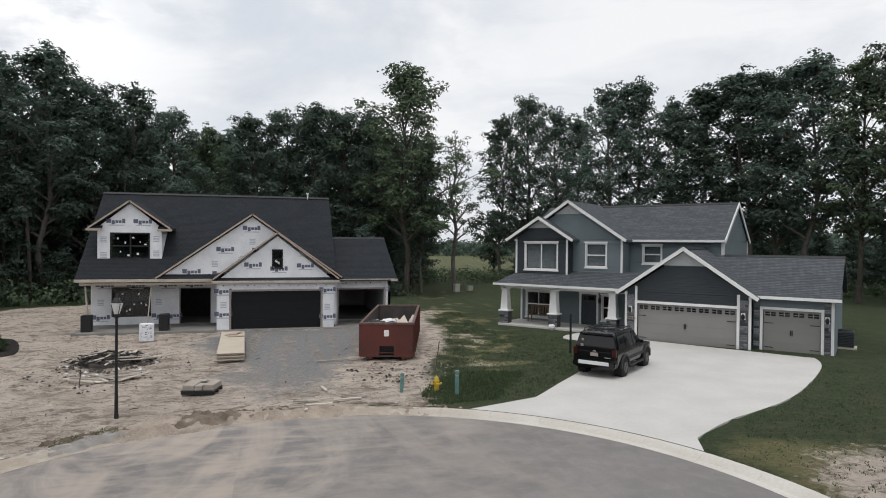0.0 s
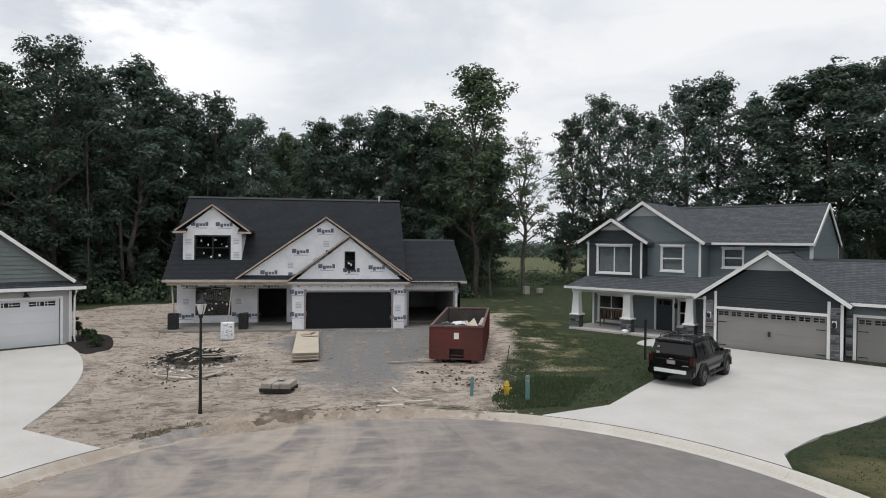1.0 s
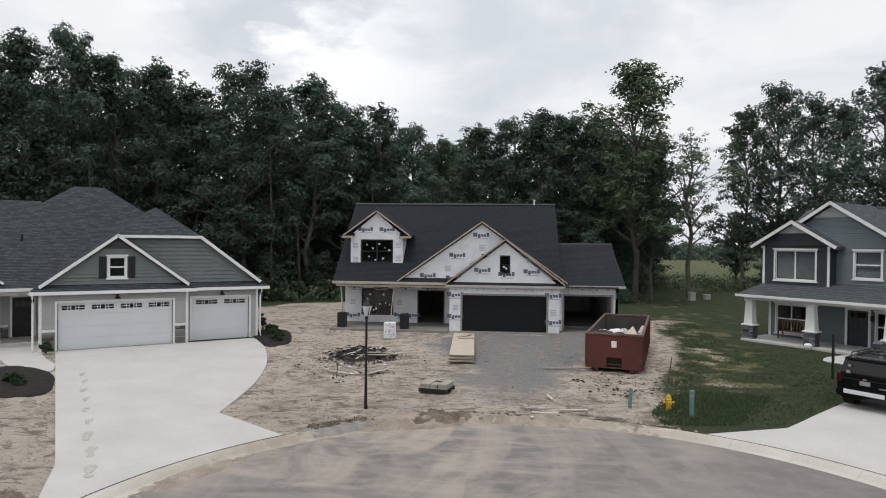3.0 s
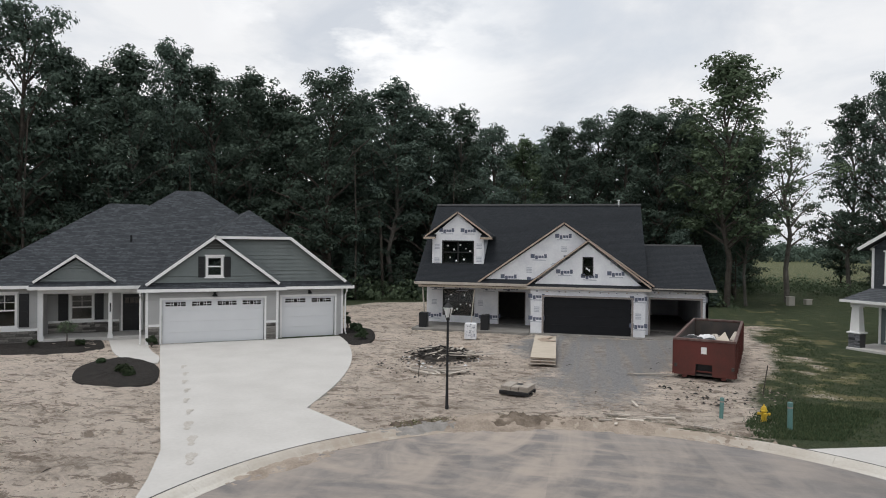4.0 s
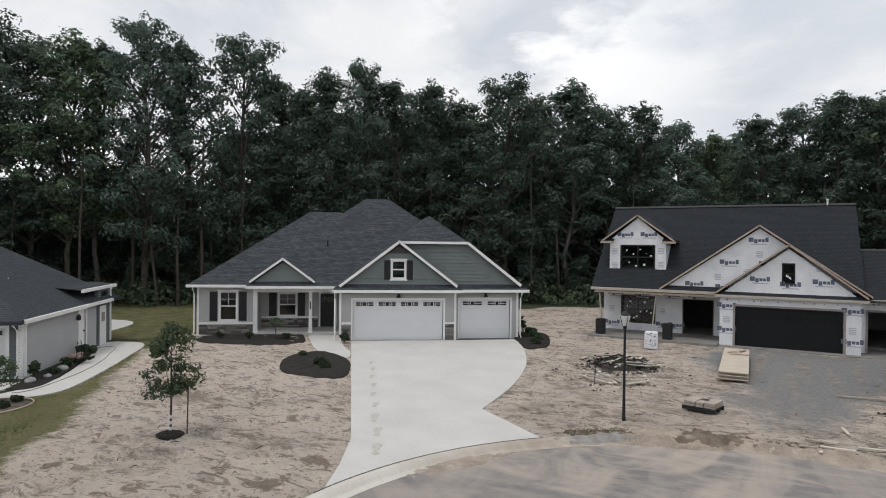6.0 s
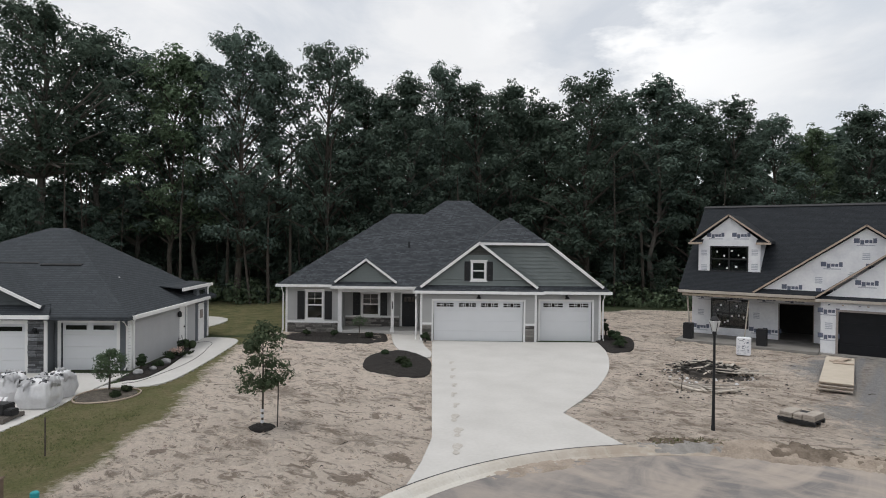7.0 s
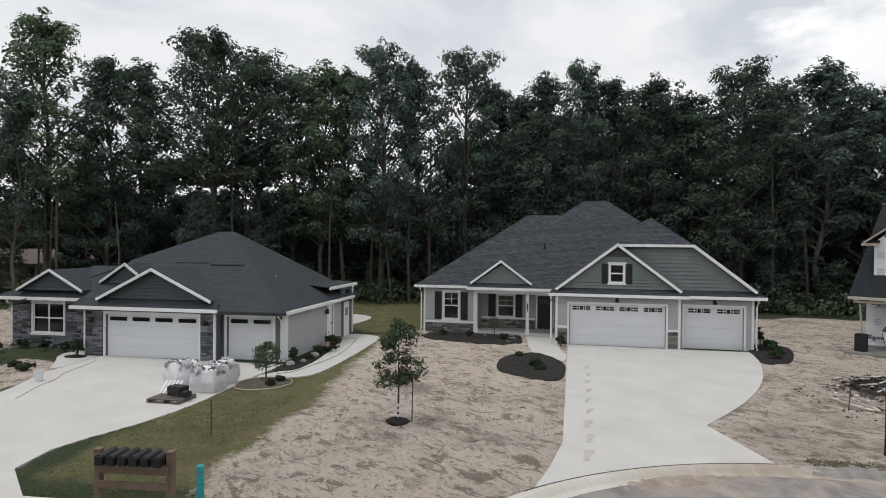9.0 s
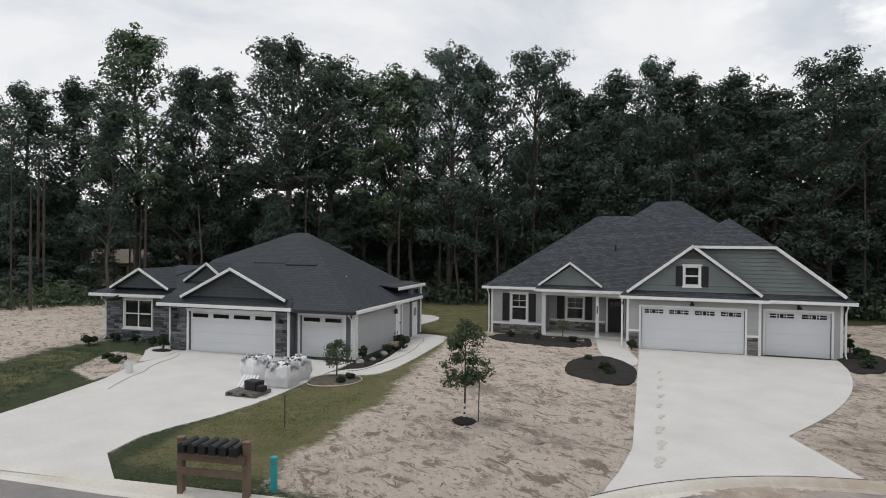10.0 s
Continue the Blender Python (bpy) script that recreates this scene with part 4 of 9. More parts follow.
def ground():
    gx = np.concatenate([[-FAR, -700, -350, -200, -130, -105], np.arange(-90, -46, 0.9), np.arange(-46, -20, 0.34), np.arange(-20, 10, 0.17), np.arange(10, 30, 0.34), np.arange(30, 62, 0.9), [75, 100, 140, 220, 400, 700, FAR]])
    gy = np.concatenate([[-FAR, -700, -350, -200, -120, -80, -62], np.arange(-48, -34, 0.5), np.arange(-34, 0, 0.17), np.arange(0, 12, 0.34), np.arange(12, 42, 0.9), [48, 56, 70, 100, 150, 300, 700, FAR]])
    X, Y = np.meshgrid(gx, gy)
    px, py = X.ravel(), Y.ravel()
    wob = np.array([noise.noise((x * 0.35, y * 0.35, 0)) for x, y in zip(px, py)])
    wob2 = np.array([noise.noise((x * 1.1, y * 1.1, 5)) for x, y in zip(px, py)])
    soft = lambda d, w: np.clip(0.5 + d / w, 0, 1)
    soil = np.zeros(px.shape)
    for poly, w in ((SOIL_C, 1.6), (SOIL_B, 1.8), (SOIL_D, 3.0), (BED_D, 0.6), (BARE_R, 3.2)):
        soil = np.maximum(soil, soft(signed(px, py, poly) + 0.5 * wob, w))
    near_site = np.clip(1.1 + signed(px, py, SOIL_B) / 4.5, 0, 1)
    soil = np.maximum(soil, soft(signed(px, py, DRY_AB) + wob, 3.0) * near_site * np.clip(0.42 + 0.8 * wob + 0.7 * wob2, 0, 0.75))
    gravel = soft(signed(px, py, GRAVEL) + 0.9 * wob + 0.5 * wob2, 3.4) * np.clip(1.0 - (-py - 8.0) / 14.0, 0.25, 1)
    dry = np.maximum(soft(signed(px, py, DRY_AB) + 1.6 * wob, 4.0) * np.clip(0.12 + 0.55 * near_site + 0.9 * wob2 + 0.6 * wob, 0, 1), 0.9 * soft(signed(px, py, DRY_C) + 0.6 * wob, 1.5))
    dry = np.maximum(dry, 0.6 * soft(signed(px, py, DRY_BACK) + wob, 2.0))
    dry = np.maximum(dry, 0.75 * soft(signed(px, py, DRY_R) + wob, 3.0))
    dry = np.maximum(dry, np.clip(0.5 + 0.3 * wob, 0, 1) * soft(signed(px, py, LAWN_DL), 2.0))
    dry = np.maximum(dry, 0.45 * soft(signed(px, py, FIELD), 6.0))
    rough = soil * (0.05 * wob + 0.035 * wob2) * (1 - 0.6 * gravel)
    ruts = np.array([noise.noise((x * 0.5 + 0.2 * y, (y - x) * 1.7, 9)) for x, y in zip(px, py)])
    # wheel ruts of the site's traffic
    wear = np.zeros(px.shape)
    for line in RUTS:
        pts = np.array(smooth(line, 3, closed=False))
        for side in (-0.8, 0.8):
            t = np.gradient(pts, axis=0)
            t /= np.hypot(t[:, 0], t[:, 1])[:, None]
            lane = pts + side * np.stack([-t[:, 1], t[:, 0]], 1)
            near = (px > lane[:, 0].min() - 1) & (px < lane[:, 0].max() + 1) & (py > lane[:, 1].min() - 1) & (py < lane[:, 1].max() + 1)
            ids = np.nonzero(near)[0]
            best = np.full(len(ids), 9.0)
            for p, q in zip(lane[:-1], lane[1:]):
                d = q - p
                u = np.clip(((px[ids] - p[0]) * d[0] + (py[ids] - p[1]) * d[1]) / (d @ d + 1e-9), 0, 1)
                best = np.minimum(best, np.hypot(px[ids] - p[0] - u * d[0], py[ids] - p[1] - u * d[1]))
            wear[ids] = np.maximum(wear[ids], np.clip(1.25 - best / 0.26, 0, 1) * np.clip(0.75 + 1.2 * wob[ids] + 0.8 * wob2[ids], 0, 1))
    wear = np.maximum(wear * np.where(px < -8.5, 0.55, 1.0), 0.8 * soft(signed(px, py, SOIL_B) + wob, 2.0) * np.clip(0.8 + 1.1 * wob2, 0.25, 1) * np.clip((px + 9) / 5, 0, 1)) * soil * (1 - 0.5 * gravel)
    crumb = np.array([noise.noise((x * 3.1, y * 3.1, 3)) for x, y in zip(px, py)])
    ridge = np.array([1 - 2 * abs(noise.noise((x * 1.3 + 0.5 * y, y * 1.5 - 0.4 * x, 17))) for x, y in zip(px, py)])
    z = rough + soil * (0.03 * ruts + 0.035 * crumb + 0.03 * ridge - 0.06 * wear) + (1 - soil) * 0.02 * wob
    flat = np.maximum.reduce([signed(px, py, p) for p in KEEP_LOW])
    z = np.where(flat > 0.05, -0.08, np.where(flat > -0.6, np.minimum(z, 0.0), z))
    r = np.hypot(px - RC[0], py - RC[1])
    road = np.maximum(RK - 0.1 - r, signed(px, py, ROAD) + 0.55)
    z = np.where(road > 0, -0.35, np.where(road > -0.5, np.minimum(z, 0.015), z))
    nx, ny = len(gx), len(gy)
    idx = np.arange(nx * ny).reshape(ny, nx)
    faces = np.stack([idx[:-1, :-1], idx[:-1, 1:], idx[1:, 1:], idx[1:, :-1]], -1).reshape(-1, 4)
    me = bpy.data.meshes.new("ground")
    me.from_pydata(np.stack([px, py, z], 1).tolist(), [], faces.tolist())
    at = me.color_attributes.new("cover", "FLOAT_COLOR", "POINT")
    at.data.foreach_set("color", np.stack([soil, gravel, dry, np.ones_like(soil)], 1).ravel())
    wa = me.attributes.new("wear", "FLOAT", "POINT")
    wa.data.foreach_set("value", wear.astype(np.float32))
    me.polygons.foreach_set("use_smooth", [True] * len(faces))
    me.materials.append(M_GROUND)
    return tagged(new("ground", me), "lawn and bare sandy soil with a gravel drive", "ground", kind="structure")


ORIGIN_A, ORIGIN_C, ORIGIN_D = (20.45, -7.75, -50), (-18.05, -9.5, 35.5), (-29.4, -29.35, 38.5)
ROAD = [(RC[0] + RR * math.cos(radians(a)), RC[1] + RR * math.sin(radians(a))) for a in range(-62, 186, 4)]
ROAD += [(-6.5, -29.45), (-9.02, -31.86), (-12.32, -34.86), (-15.62, -37.56), (-220.1, -211.9), (-210, -224), (-9, -44.5), (2, -38), (6, -35.4)]
def kerb_arc(a0, a1):
    """Points along the kerb's back, between two angles of the turning circle."""
    return [(RC[0] + (RK - 0.04) * math.cos(radians(a0 + (a1 - a0) * k / 12)), RC[1] + (RK - 0.04) * math.sin(radians(a0 + (a1 - a0) * k / 12))) for k in range(13)]


DRIVE_C = [(-18.1, -9.55), (-10.8, -4.35), (-9.9, -5.6), (-8.6, -8.2), (-7.5, -11.0), (-6.8, -13.6), (-6.4, -15.9), (-6.15, -18.4), (-5.2, -19.5)] + kerb_arc(134, 174) + [(-6.95, -24.7), (-7.9, -23.0)]
DRIVE_A = [(25.2, -14.2), (24.4, -15.4), (22.1, -17.3), (18.6, -19.8), (16.2, -20.9), (14.6, -21.5), (12.7, -22.7)] + kerb_arc(21, 62) + [(10.38, -17.85), (12.02, -16.17), (13.89, -14.29), (15.2, -12.4), (17.4, -8.6), (18.6, -7.2), (20.4, -7.7)]
DRIVE_D = [(-29.6, -29.4), (-22.4, -23.9), (-20.8, -26.0), (-18.6, -28.6), (-17.6, -30.0), (-17.0, -31.1), (-16.4, -32.6), (-15.9, -33.6), (-14.9, -34.5), (-12.6, -34.6), (-13.6, -35.5), (-20.4, -41.4), (-20.6, -36.8), (-22.4, -35.2), (-24.5, -33.5), (-26.8, -32.2)]
WALK_C = [(-21.9, -8.6), (-20.4, -10.2), (-19.2, -11.5), (-17.9, -12.7), (-16.4, -13.7), (-14.95, -13.9), (-15.9, -12.4), (-16.9, -11.6), (-17.9, -10.6), (-19.2, -9.0), (-20.1, -7.7)]
WALK_D = [(-20.9, -26.1), (-20.0, -25.4), (-19.6, -24.3), (-20.1, -23.2), (-22.3, -20.4), (-24.0, -18.4), (-25.8, -16.3), (-26.9, -15.8), (-28.5, -16.6), (-27.6, -17.8), (-25.8, -19.0), (-23.2, -21.4), (-21.5, -23.2), (-21.2, -24.3)]
WALK_D2 = [(-31.0, -15.8), (-33.2, -11.9), (-35.0, -10.6), (-37.5, -11.2), (-36, -12.5), (-33.5, -14), (-32, -16.5)]
WALK_DF = [(-27.0, -32.0), (-29.0, -31.4), (-30.9, -31.0), (-32.0, -29.9), (-30.2, -28.9), (-29.5, -29.6)]
WALK_A = [(17.9, -8.0), (16.7, -6.9), (17.2, -5.9), (18.2, -5.2), (19.6, -4.6), (20.4, -6.0), (19.0, -7.0)]
DRIVE_A = smooth(DRIVE_A[:7], 2, closed=False) + DRIVE_A[7:]
DRIVE_C = DRIVE_C[:1] + smooth(DRIVE_C[1:8], 2, closed=False) + DRIVE_C[9:]
KEEP_LOW = [DRIVE_C, DRIVE_A, DRIVE_D, WALK_C, WALK_D, WALK_D2, WALK_DF, WALK_A]


def sheet(name, poly, z, depth, material, label, category, kind="structure", rounds=0):
    if rounds:
        poly = smooth(poly, rounds)
    area = sum(a[0] * b[1] - b[0] * a[1] for a, b in zip(poly, poly[1:] + poly[:1]))
    if area < 0:
        poly = poly[::-1]
    b = slab(B0(), [(x, y, z) for x, y in poly], depth)
    b.normal_update()
    bmesh.ops.triangulate(b, faces=[f for f in b.faces if len(f.verts) > 4])
    return solo(name, b, material, label, category, kind=kind)


ground()
# asphalt: the circle and the street that leads out of it
road = sheet("road", ROAD, -0.09, 0.15, M_ASPHALT, "dusty grey asphalt turning circle and street", "road")


def kerb():
    """A rolled concrete kerb in cast lengths, a gutter pan and a low raised back."""
    path = [(RC[0] + RR * math.cos(radians(a)), RC[1] + RR * math.sin(radians(a))) for a in range(-60, 187, 3)]
    path += [(-6.5, -29.35), (-7.72, -30.66), (-9.02, -31.86), (-12.32, -34.86), (-15.62, -37.56), (-40.12, -58.36), (-80.12, -92.86)]
    prof = [(0.0, -0.1), (0.0, -0.085), (0.2, -0.072), (0.31, 0.0), (0.38, 0.03), (0.55, 0.03), (0.55, -0.2), (0.0, -0.2)]
    pav = thing("kerb", Matrix(), "pale concrete rolled kerb round the turning circle", "kerb", kind="structure")
    P = [Vector((*p, 0)) for p in path]
    off = []
    for i, p in enumerate(P):
        d = (P[min(i + 1, len(P) - 1)] - P[max(i - 1, 0)]).normalized()
        off.append(Vector((d.y, -d.x, 0)))
    P, off = [p for p in P], off
    step = 3
    for s in range(0, len(P) - 1, step):
        e = min(s + step, len(P) - 1)
        b = B0()
        rings = []
        for i in range(s, e + 1):
            p = P[i]
            if i == s:
                p = P[i].lerp(P[i + 1], 0.006)
            elif i == e:
                p = P[i].lerp(P[i - 1], 0.006)
            rings.append([b.verts.new(p + off[i] * o + Vector((0, 0, z))) for o, z in prof])
        k = len(prof)
        for A, C_ in zip(rings, rings[1:]):
            for i in range(k):
                b.faces.new([A[i], A[(i + 1) % k], C_[(i + 1) % k], C_[i]])
        b.faces.new(rings[0][::-1])
        b.faces.new(rings[-1])
        bmesh.ops.recalc_face_normals(b, faces=b.faces[:])
        part("kerb_length", b, M_KERBDUST, pav)
    # dark felt joint between the kerb's back and the drives
    for poly in (DRIVE_A, DRIVE_C):
        b = B0()
        for a in range(-60, 187):
            q = RK + 0.1
            if signed(np.array([RC[0] + q * math.cos(radians(a))]), np.array([RC[1] + q * math.sin(radians(a))]), poly)[0] > -0.15:
                ends = [(RC[0] + r_ * math.cos(radians(t)), RC[1] + r_ * math.sin(radians(t)), 0.034) for r_, t in ((RK - 0.005, a), (RK + 0.035, a), (RK + 0.035, a + 1), (RK - 0.005, a + 1))]
                slab(b, ends, 0.03)
        bmesh.ops.recalc_face_normals(b, faces=b.faces[:])
        part("joint_strip", b, M_MORTAR, pav, "dark felt joint strip")


kerb()


def drive(name, poly, label, joints):
    """A concrete drive, cast in bays parted by shallow joints: joints are lines (point, direction, spacing)."""
    th = sheet(name, poly, 0.012, 0.16, M_CONC, label, "driveway")
    me = th.data
    b = B0()
    b.from_mesh(me)
    for (ox, oy), ang, first, step, count in joints:
        nrm = Vector((math.cos(radians(ang)), math.sin(radians(ang)), 0))
        for k in range(count):
            for e in (-0.006, 0.006):
                co = Vector((ox, oy, 0)) + nrm * (first + step * k + e)
                bmesh.ops.bisect_plane(b, geom=b.verts[:] + b.edges[:] + b.faces[:], plane_co=co, plane_no=nrm)
            low = [f for f in b.faces if f.normal.z > 0.5 and abs((f.calc_center_median() - Vector((ox, oy, 0))).dot(nrm) - first - step * k) < 0.0061]
            for v in {v for f in low for v in f.verts}:
                v.co.z = 0.004
    b.to_mesh(me)
    b.free()
    return th


drive("driveway_c", DRIVE_C, "pale new concrete driveway flaring to the kerb", [((-18.05, -9.5), 35.5, 0, 3.1, 4), ((-18.05, -9.5), -54.5, 3.6, 3.6, 5)]).name = "driveway"
drive("driveway", DRIVE_A, "pale concrete driveway before the two-storey house", [((20.45, -7.75), -50, -0.1, 2.6, 4), ((20.45, -7.75), -140, 3.4, 3.4, 4)])
drive("driveway", DRIVE_D, "broad pale concrete driveway with faint joints", [((-29.4, -29.35), 38.5, 2.6, 3.0, 3), ((-29.4, -29.35), -51.5, 3.4, 3.4, 4)])
sheet("front_walk", WALK_C, 0.016, 0.12, M_CONC, "curved pale concrete front walk", "path", rounds=1)
sheet("side_walk", WALK_D, 0.016, 0.12, M_CONC, "curved concrete walk beside the grey ranch house", "path", rounds=1)
sheet("side_walk", WALK_D2, 0.016, 0.12, M_CONC, "short curved concrete walk behind the ranch house", "path", rounds=1)
sheet("front_walk", WALK_DF, 0.012, 0.12, M_CONC, "short concrete walk to the stone-fronted house", "path", rounds=1)
sheet("front_walk", WALK_A, 0.016, 0.12, M_CONC, "pale concrete walk to the porch", "path", rounds=1)


# ---- houses ----
def marks(parent, spots, y, side=None):
    """Printed marks of the house wrap as plain bars: broad dark bars with a thin pale line below, or stacked pale lines."""
    b, c = B0(), B0()
    for x, z, kind in spots:
        if kind:
            w = 0.94
            for k, (p, q) in enumerate(((0, 0.235), (0.26, 0.42), (0.45, 0.6), (0.625, 0.755), (0.785, 0.94))):
                box(b, x - w / 2 + p, x - w / 2 + q, y - 0.006, y + 0.002, z - (0.07 if k == 1 else 0), z + (0.235 if k in (0, 4) else 0.15))
            box(c, x - 0.36, x + 0.4, y - 0.006, y + 0.002, z - 0.14, z - 0.09)
        else:
            for k in range(4):
                box(c, x - 0.16, x + 0.16, y - 0.006, y + 0.002, z - 0.09 * k, z - 0.09 * k + 0.05)
    part("print_bars", b, M_MARK, parent)
    part("fine_print", c, M_MARKL, parent)


def nail_strip(parent, x0, x1, y, z, n, seed):
    """A row of small dark nailing blocks under an eave."""
    r = random.Random(seed)
    for k in range(n):
        x = x0 + (x1 - x0) * (k + r.uniform(0.2, 0.8)) / n
        part("nail_block", box(B0(), x, x + r.uniform(0.05, 0.1), y - 0.02, y + 0.002, z, z + r.uniform(0.04, 0.07)), M_RAWWOOD if k % 2 else M_MARK, parent)


def house_b():
    h = thing("house", Matrix(), "unfinished house in white wrap with a black shingle roof", "house")
    # wrapped walls
    w = wall(B0(), -0.75, 5.62, 0, 2.72, 0, [(0, 4.88, 0, 2.13), (2.2, 2.72, 3.42, 4.43)], gable=(2.47, 5.22))
    w = part("wall", w, M_WRAP, h, "white wrapped garage front with a gable")
    marks(w, [(-0.42, 2.05, 1), (-0.4, 0.78, 1), (5.25, 2.08, 1), (5.25, 0.55, 1), (1.15, 3.5, 1), (4.0, 3.45, 1), (2.55, 3.28, 1), (0.6, 4.05, 0), (3.85, 4.35, 0), (-0.4, 1.5, 0), (5.25, 1.3, 0)], 0)
    w = wall(B0(), -3.7, 5.9, 2.86, 2.9, 0.42, gable=(1.1, 6.28))
    w = part("wall", w, M_WRAP, h, "white wrapped wall of the broad gable")
    marks(w, [(1.05, 5.55, 1), (-0.35, 4.35, 1), (1.55, 4.3, 1), (-2.1, 3.12, 1), (-0.55, 3.0, 1), (-0.9, 3.75, 0), (0.5, 3.95, 0), (1.1, 5.0, 0)], 0.42)
    w = wall(B0(), -7.6, -0.75, 0.12, 2.75, 2.5, [(-6.49, -4.55, 0.62, 2.19), (-2.95, -1.31, 0.12, 2.14)])
    w = part("wall", w, M_WRAP, h, "white wrapped porch wall")
    marks(w, [(-6.9, 2.28, 1), (-5.3, 2.28, 1), (-3.6, 2.28, 1), (-2.2, 2.28, 1), (-7.1, 0.45, 1), (-3.3, 0.5, 1), (-4.0, 0.5, 1), (-7.1, 1.5, 0), (-4.1, 1.5, 0)], 2.5)
    w = part("wall", wall(B0(), 5.62, 9.1, 0, 2.75, 1.0, [(5.98, 8.7, 0, 2.1)]), M_WRAP, h)
    marks(w, [(5.5, 2.2, 0), (8.9, 2.25, 0)], 1.0)
    part("wall", wall(B0(), 1.0, 11.4, 0, 2.75, 0, gable=(6.2, 5.0), side=(9.1, 1)), M_WRAP, h)
    part("wall", wall(B0(), 2.66, 11.4, 0, 2.75, 0, side=(-7.6, -1)), M_WRAP, h)
    part("wall", wall(B0(), 0.6, 11.5, 2.8, 2.82, 0, gable=(6.0, 7.5), side=(-7.55, -1)), M_WRAP, h, "white wrapped gable end")
    part("wall", wall(B0(), 0.6, 11.5, 2.8, 2.82, 0, gable=(6.0, 7.5), side=(5.55, 1)), M_WRAP, h, "white wrapped gable end")
    part("back_wall", box(B0(), -7.6, 9.1, 11.3, 11.5, 0, 2.8), M_WRAP, h)
    part("wall", wall(B0(), 0.16, 2.5, 0, 2.75, 0, side=(-0.75, -1)), M_WRAP, h)
    part("wall", wall(B0(), 0.16, 1.0, 0, 2.75, 0, side=(5.62, 1)), M_WRAP, h)
    # rooms behind the openings; the shade inside is put into their dark colour
    part("inner_floor", box(B0(), -7.4, 9.0, 2.7, 11.2, 0.02, 0.11), M_SLAB, h)
    part("inner_floor", box(B0(), -0.55, 9.0, 0.1, 2.7, -0.05, 0.03), M_SLAB, h)
    part("inner_ceiling", box(B0(), -7.4, 9.0, 0.3, 11.2, 2.62, 2.7), M_SHADEROOM, h)
    part("inner_wall", box(B0(), -0.6, -0.5, 2.7, 11.2, 0.11, 2.6), M_SHADEROOM, h)
    part("inner_wall", box(B0(), 5.75, 5.85, 1.2, 11.2, 0.03, 2.6), M_SHADEROOM, h)
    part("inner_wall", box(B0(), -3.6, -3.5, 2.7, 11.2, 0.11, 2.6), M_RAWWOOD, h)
    part("inner_wall", box(B0(), -3.5, -0.6, 6.2, 6.3, 0.11, 2.6), M_SHADEROOM, h)
    # porch slab and footing
    part("porch_slab", soften(box(B0(), -7.7, -0.78, -0.72, 2.5, -0.2, 0.12), 0.02, 1), M_SLAB, h)
    part("apron_slab", soften(box(B0(), -0.9, 9.2, -0.45, 1.02, -0.2, 0.02), 0.015, 1), M_SLAB, h)
    # roof
    r = B0()
    gable_x(r, -7.78, 5.78, 0.15, 6.0, 11.85, 2.84, 7.82)
    part("roof", r, M_ROOF_B, h, "near-black shingle main roof")
    ridge_cap(h, (-7.8, 6.0, 7.82), (5.8, 6.0, 7.82), M_BLACK)
    ridge_cap(h, (5.8, 5.4, 5.2), (9.44, 5.4, 5.2), M_BLACK)
    r = B0()
    gable_x(r, 5.7, 9.42, 0.55, 5.4, 11.6, 2.76, 5.2)
    part("roof", r, M_ROOF_B, h, "lower shingle roof over the open bay")
    r = B0()
    gable_y(r, -0.98, 2.47, 5.92, -0.18, 3.4, 2.86, 5.45)
    gable_y(r, -3.92, 1.1, 6.12, 0.22, 4.6, 2.92, 6.46)
    part("roof", r, M_ROOF_B, h, "shingle roofs of the two front gables")
    r = B0()
    slab(r, [(-0.95, -0.2, 2.74), (5.9, -0.2, 2.74), (5.9, 0.02, 2.9), (-0.95, 0.02, 2.9)], 0.05)
    slab(r, [(-3.85, 0.14, 2.8), (-0.95, 0.14, 2.8), (-0.95, 0.44, 2.98), (-3.85, 0.44, 2.98)], 0.05)
    part("pent_roof", r, M_ROOF_B, h)
    r = B0()
    gable_y(r, -7.42, -5.38, -3.3, 1.2, 5.5, 5.62, 7.1)
    part("roof", r, M_ROOF_B, h, "dormer roof")
    r = B0()
    for xa, xb in ((-7.5, -6.75), (-3.95, -3.2)):
        slab(r, [(xa, 1.12, 5.52), (xb, 1.12, 5.52), (xb, 1.42, 5.72), (xa, 1.42, 5.72)], 0.06)
    part("pent_roof", r, M_ROOF_B, h)
    # bare wood edges
    t = B0()
    rake(t, -0.98, 2.47, 5.92, -0.2, 2.84, 5.46, 0.085, 0.05)
    rake(t, -3.92, 1.1, 6.12, 0.2, 2.9, 6.47, 0.085, 0.05)
    rake(t, -7.45, -5.38, -3.28, 1.18, 5.6, 7.12, 0.085, 0.05)
    beam(t, (-7.5, 1.1, 5.54), (-6.75, 1.1, 5.54), 0.05, 0.12)
    beam(t, (-3.95, 1.1, 5.54), (-3.2, 1.1, 5.54), 0.05, 0.12)
    part("rake_board", t, M_RAWWOOD, h)
    t = B0()
    beam(t, (-7.8, 0.13, 2.83), (-0.98, 0.13, 2.83), 0.05, 0.15)
    beam(t, (-0.98, -0.22, 2.73), (5.92, -0.22, 2.73), 0.05, 0.14)
    beam(t, (5.92, 0.53, 2.75), (9.44, 0.53, 2.75), 0.05, 0.15)
    part("fascia", t, M_WEATHERED, h)
    t = B0()
    box(t, -7.6, -0.8, 0.3, 0.46, 2.5, 2.66)
    part("porch_beam", t, M_PALEWOOD, h)
    part("soffit", box(B0(), -7.7, -0.8, 0.15, 2.5, 2.66, 2.7), M_PALEWOOD, h)
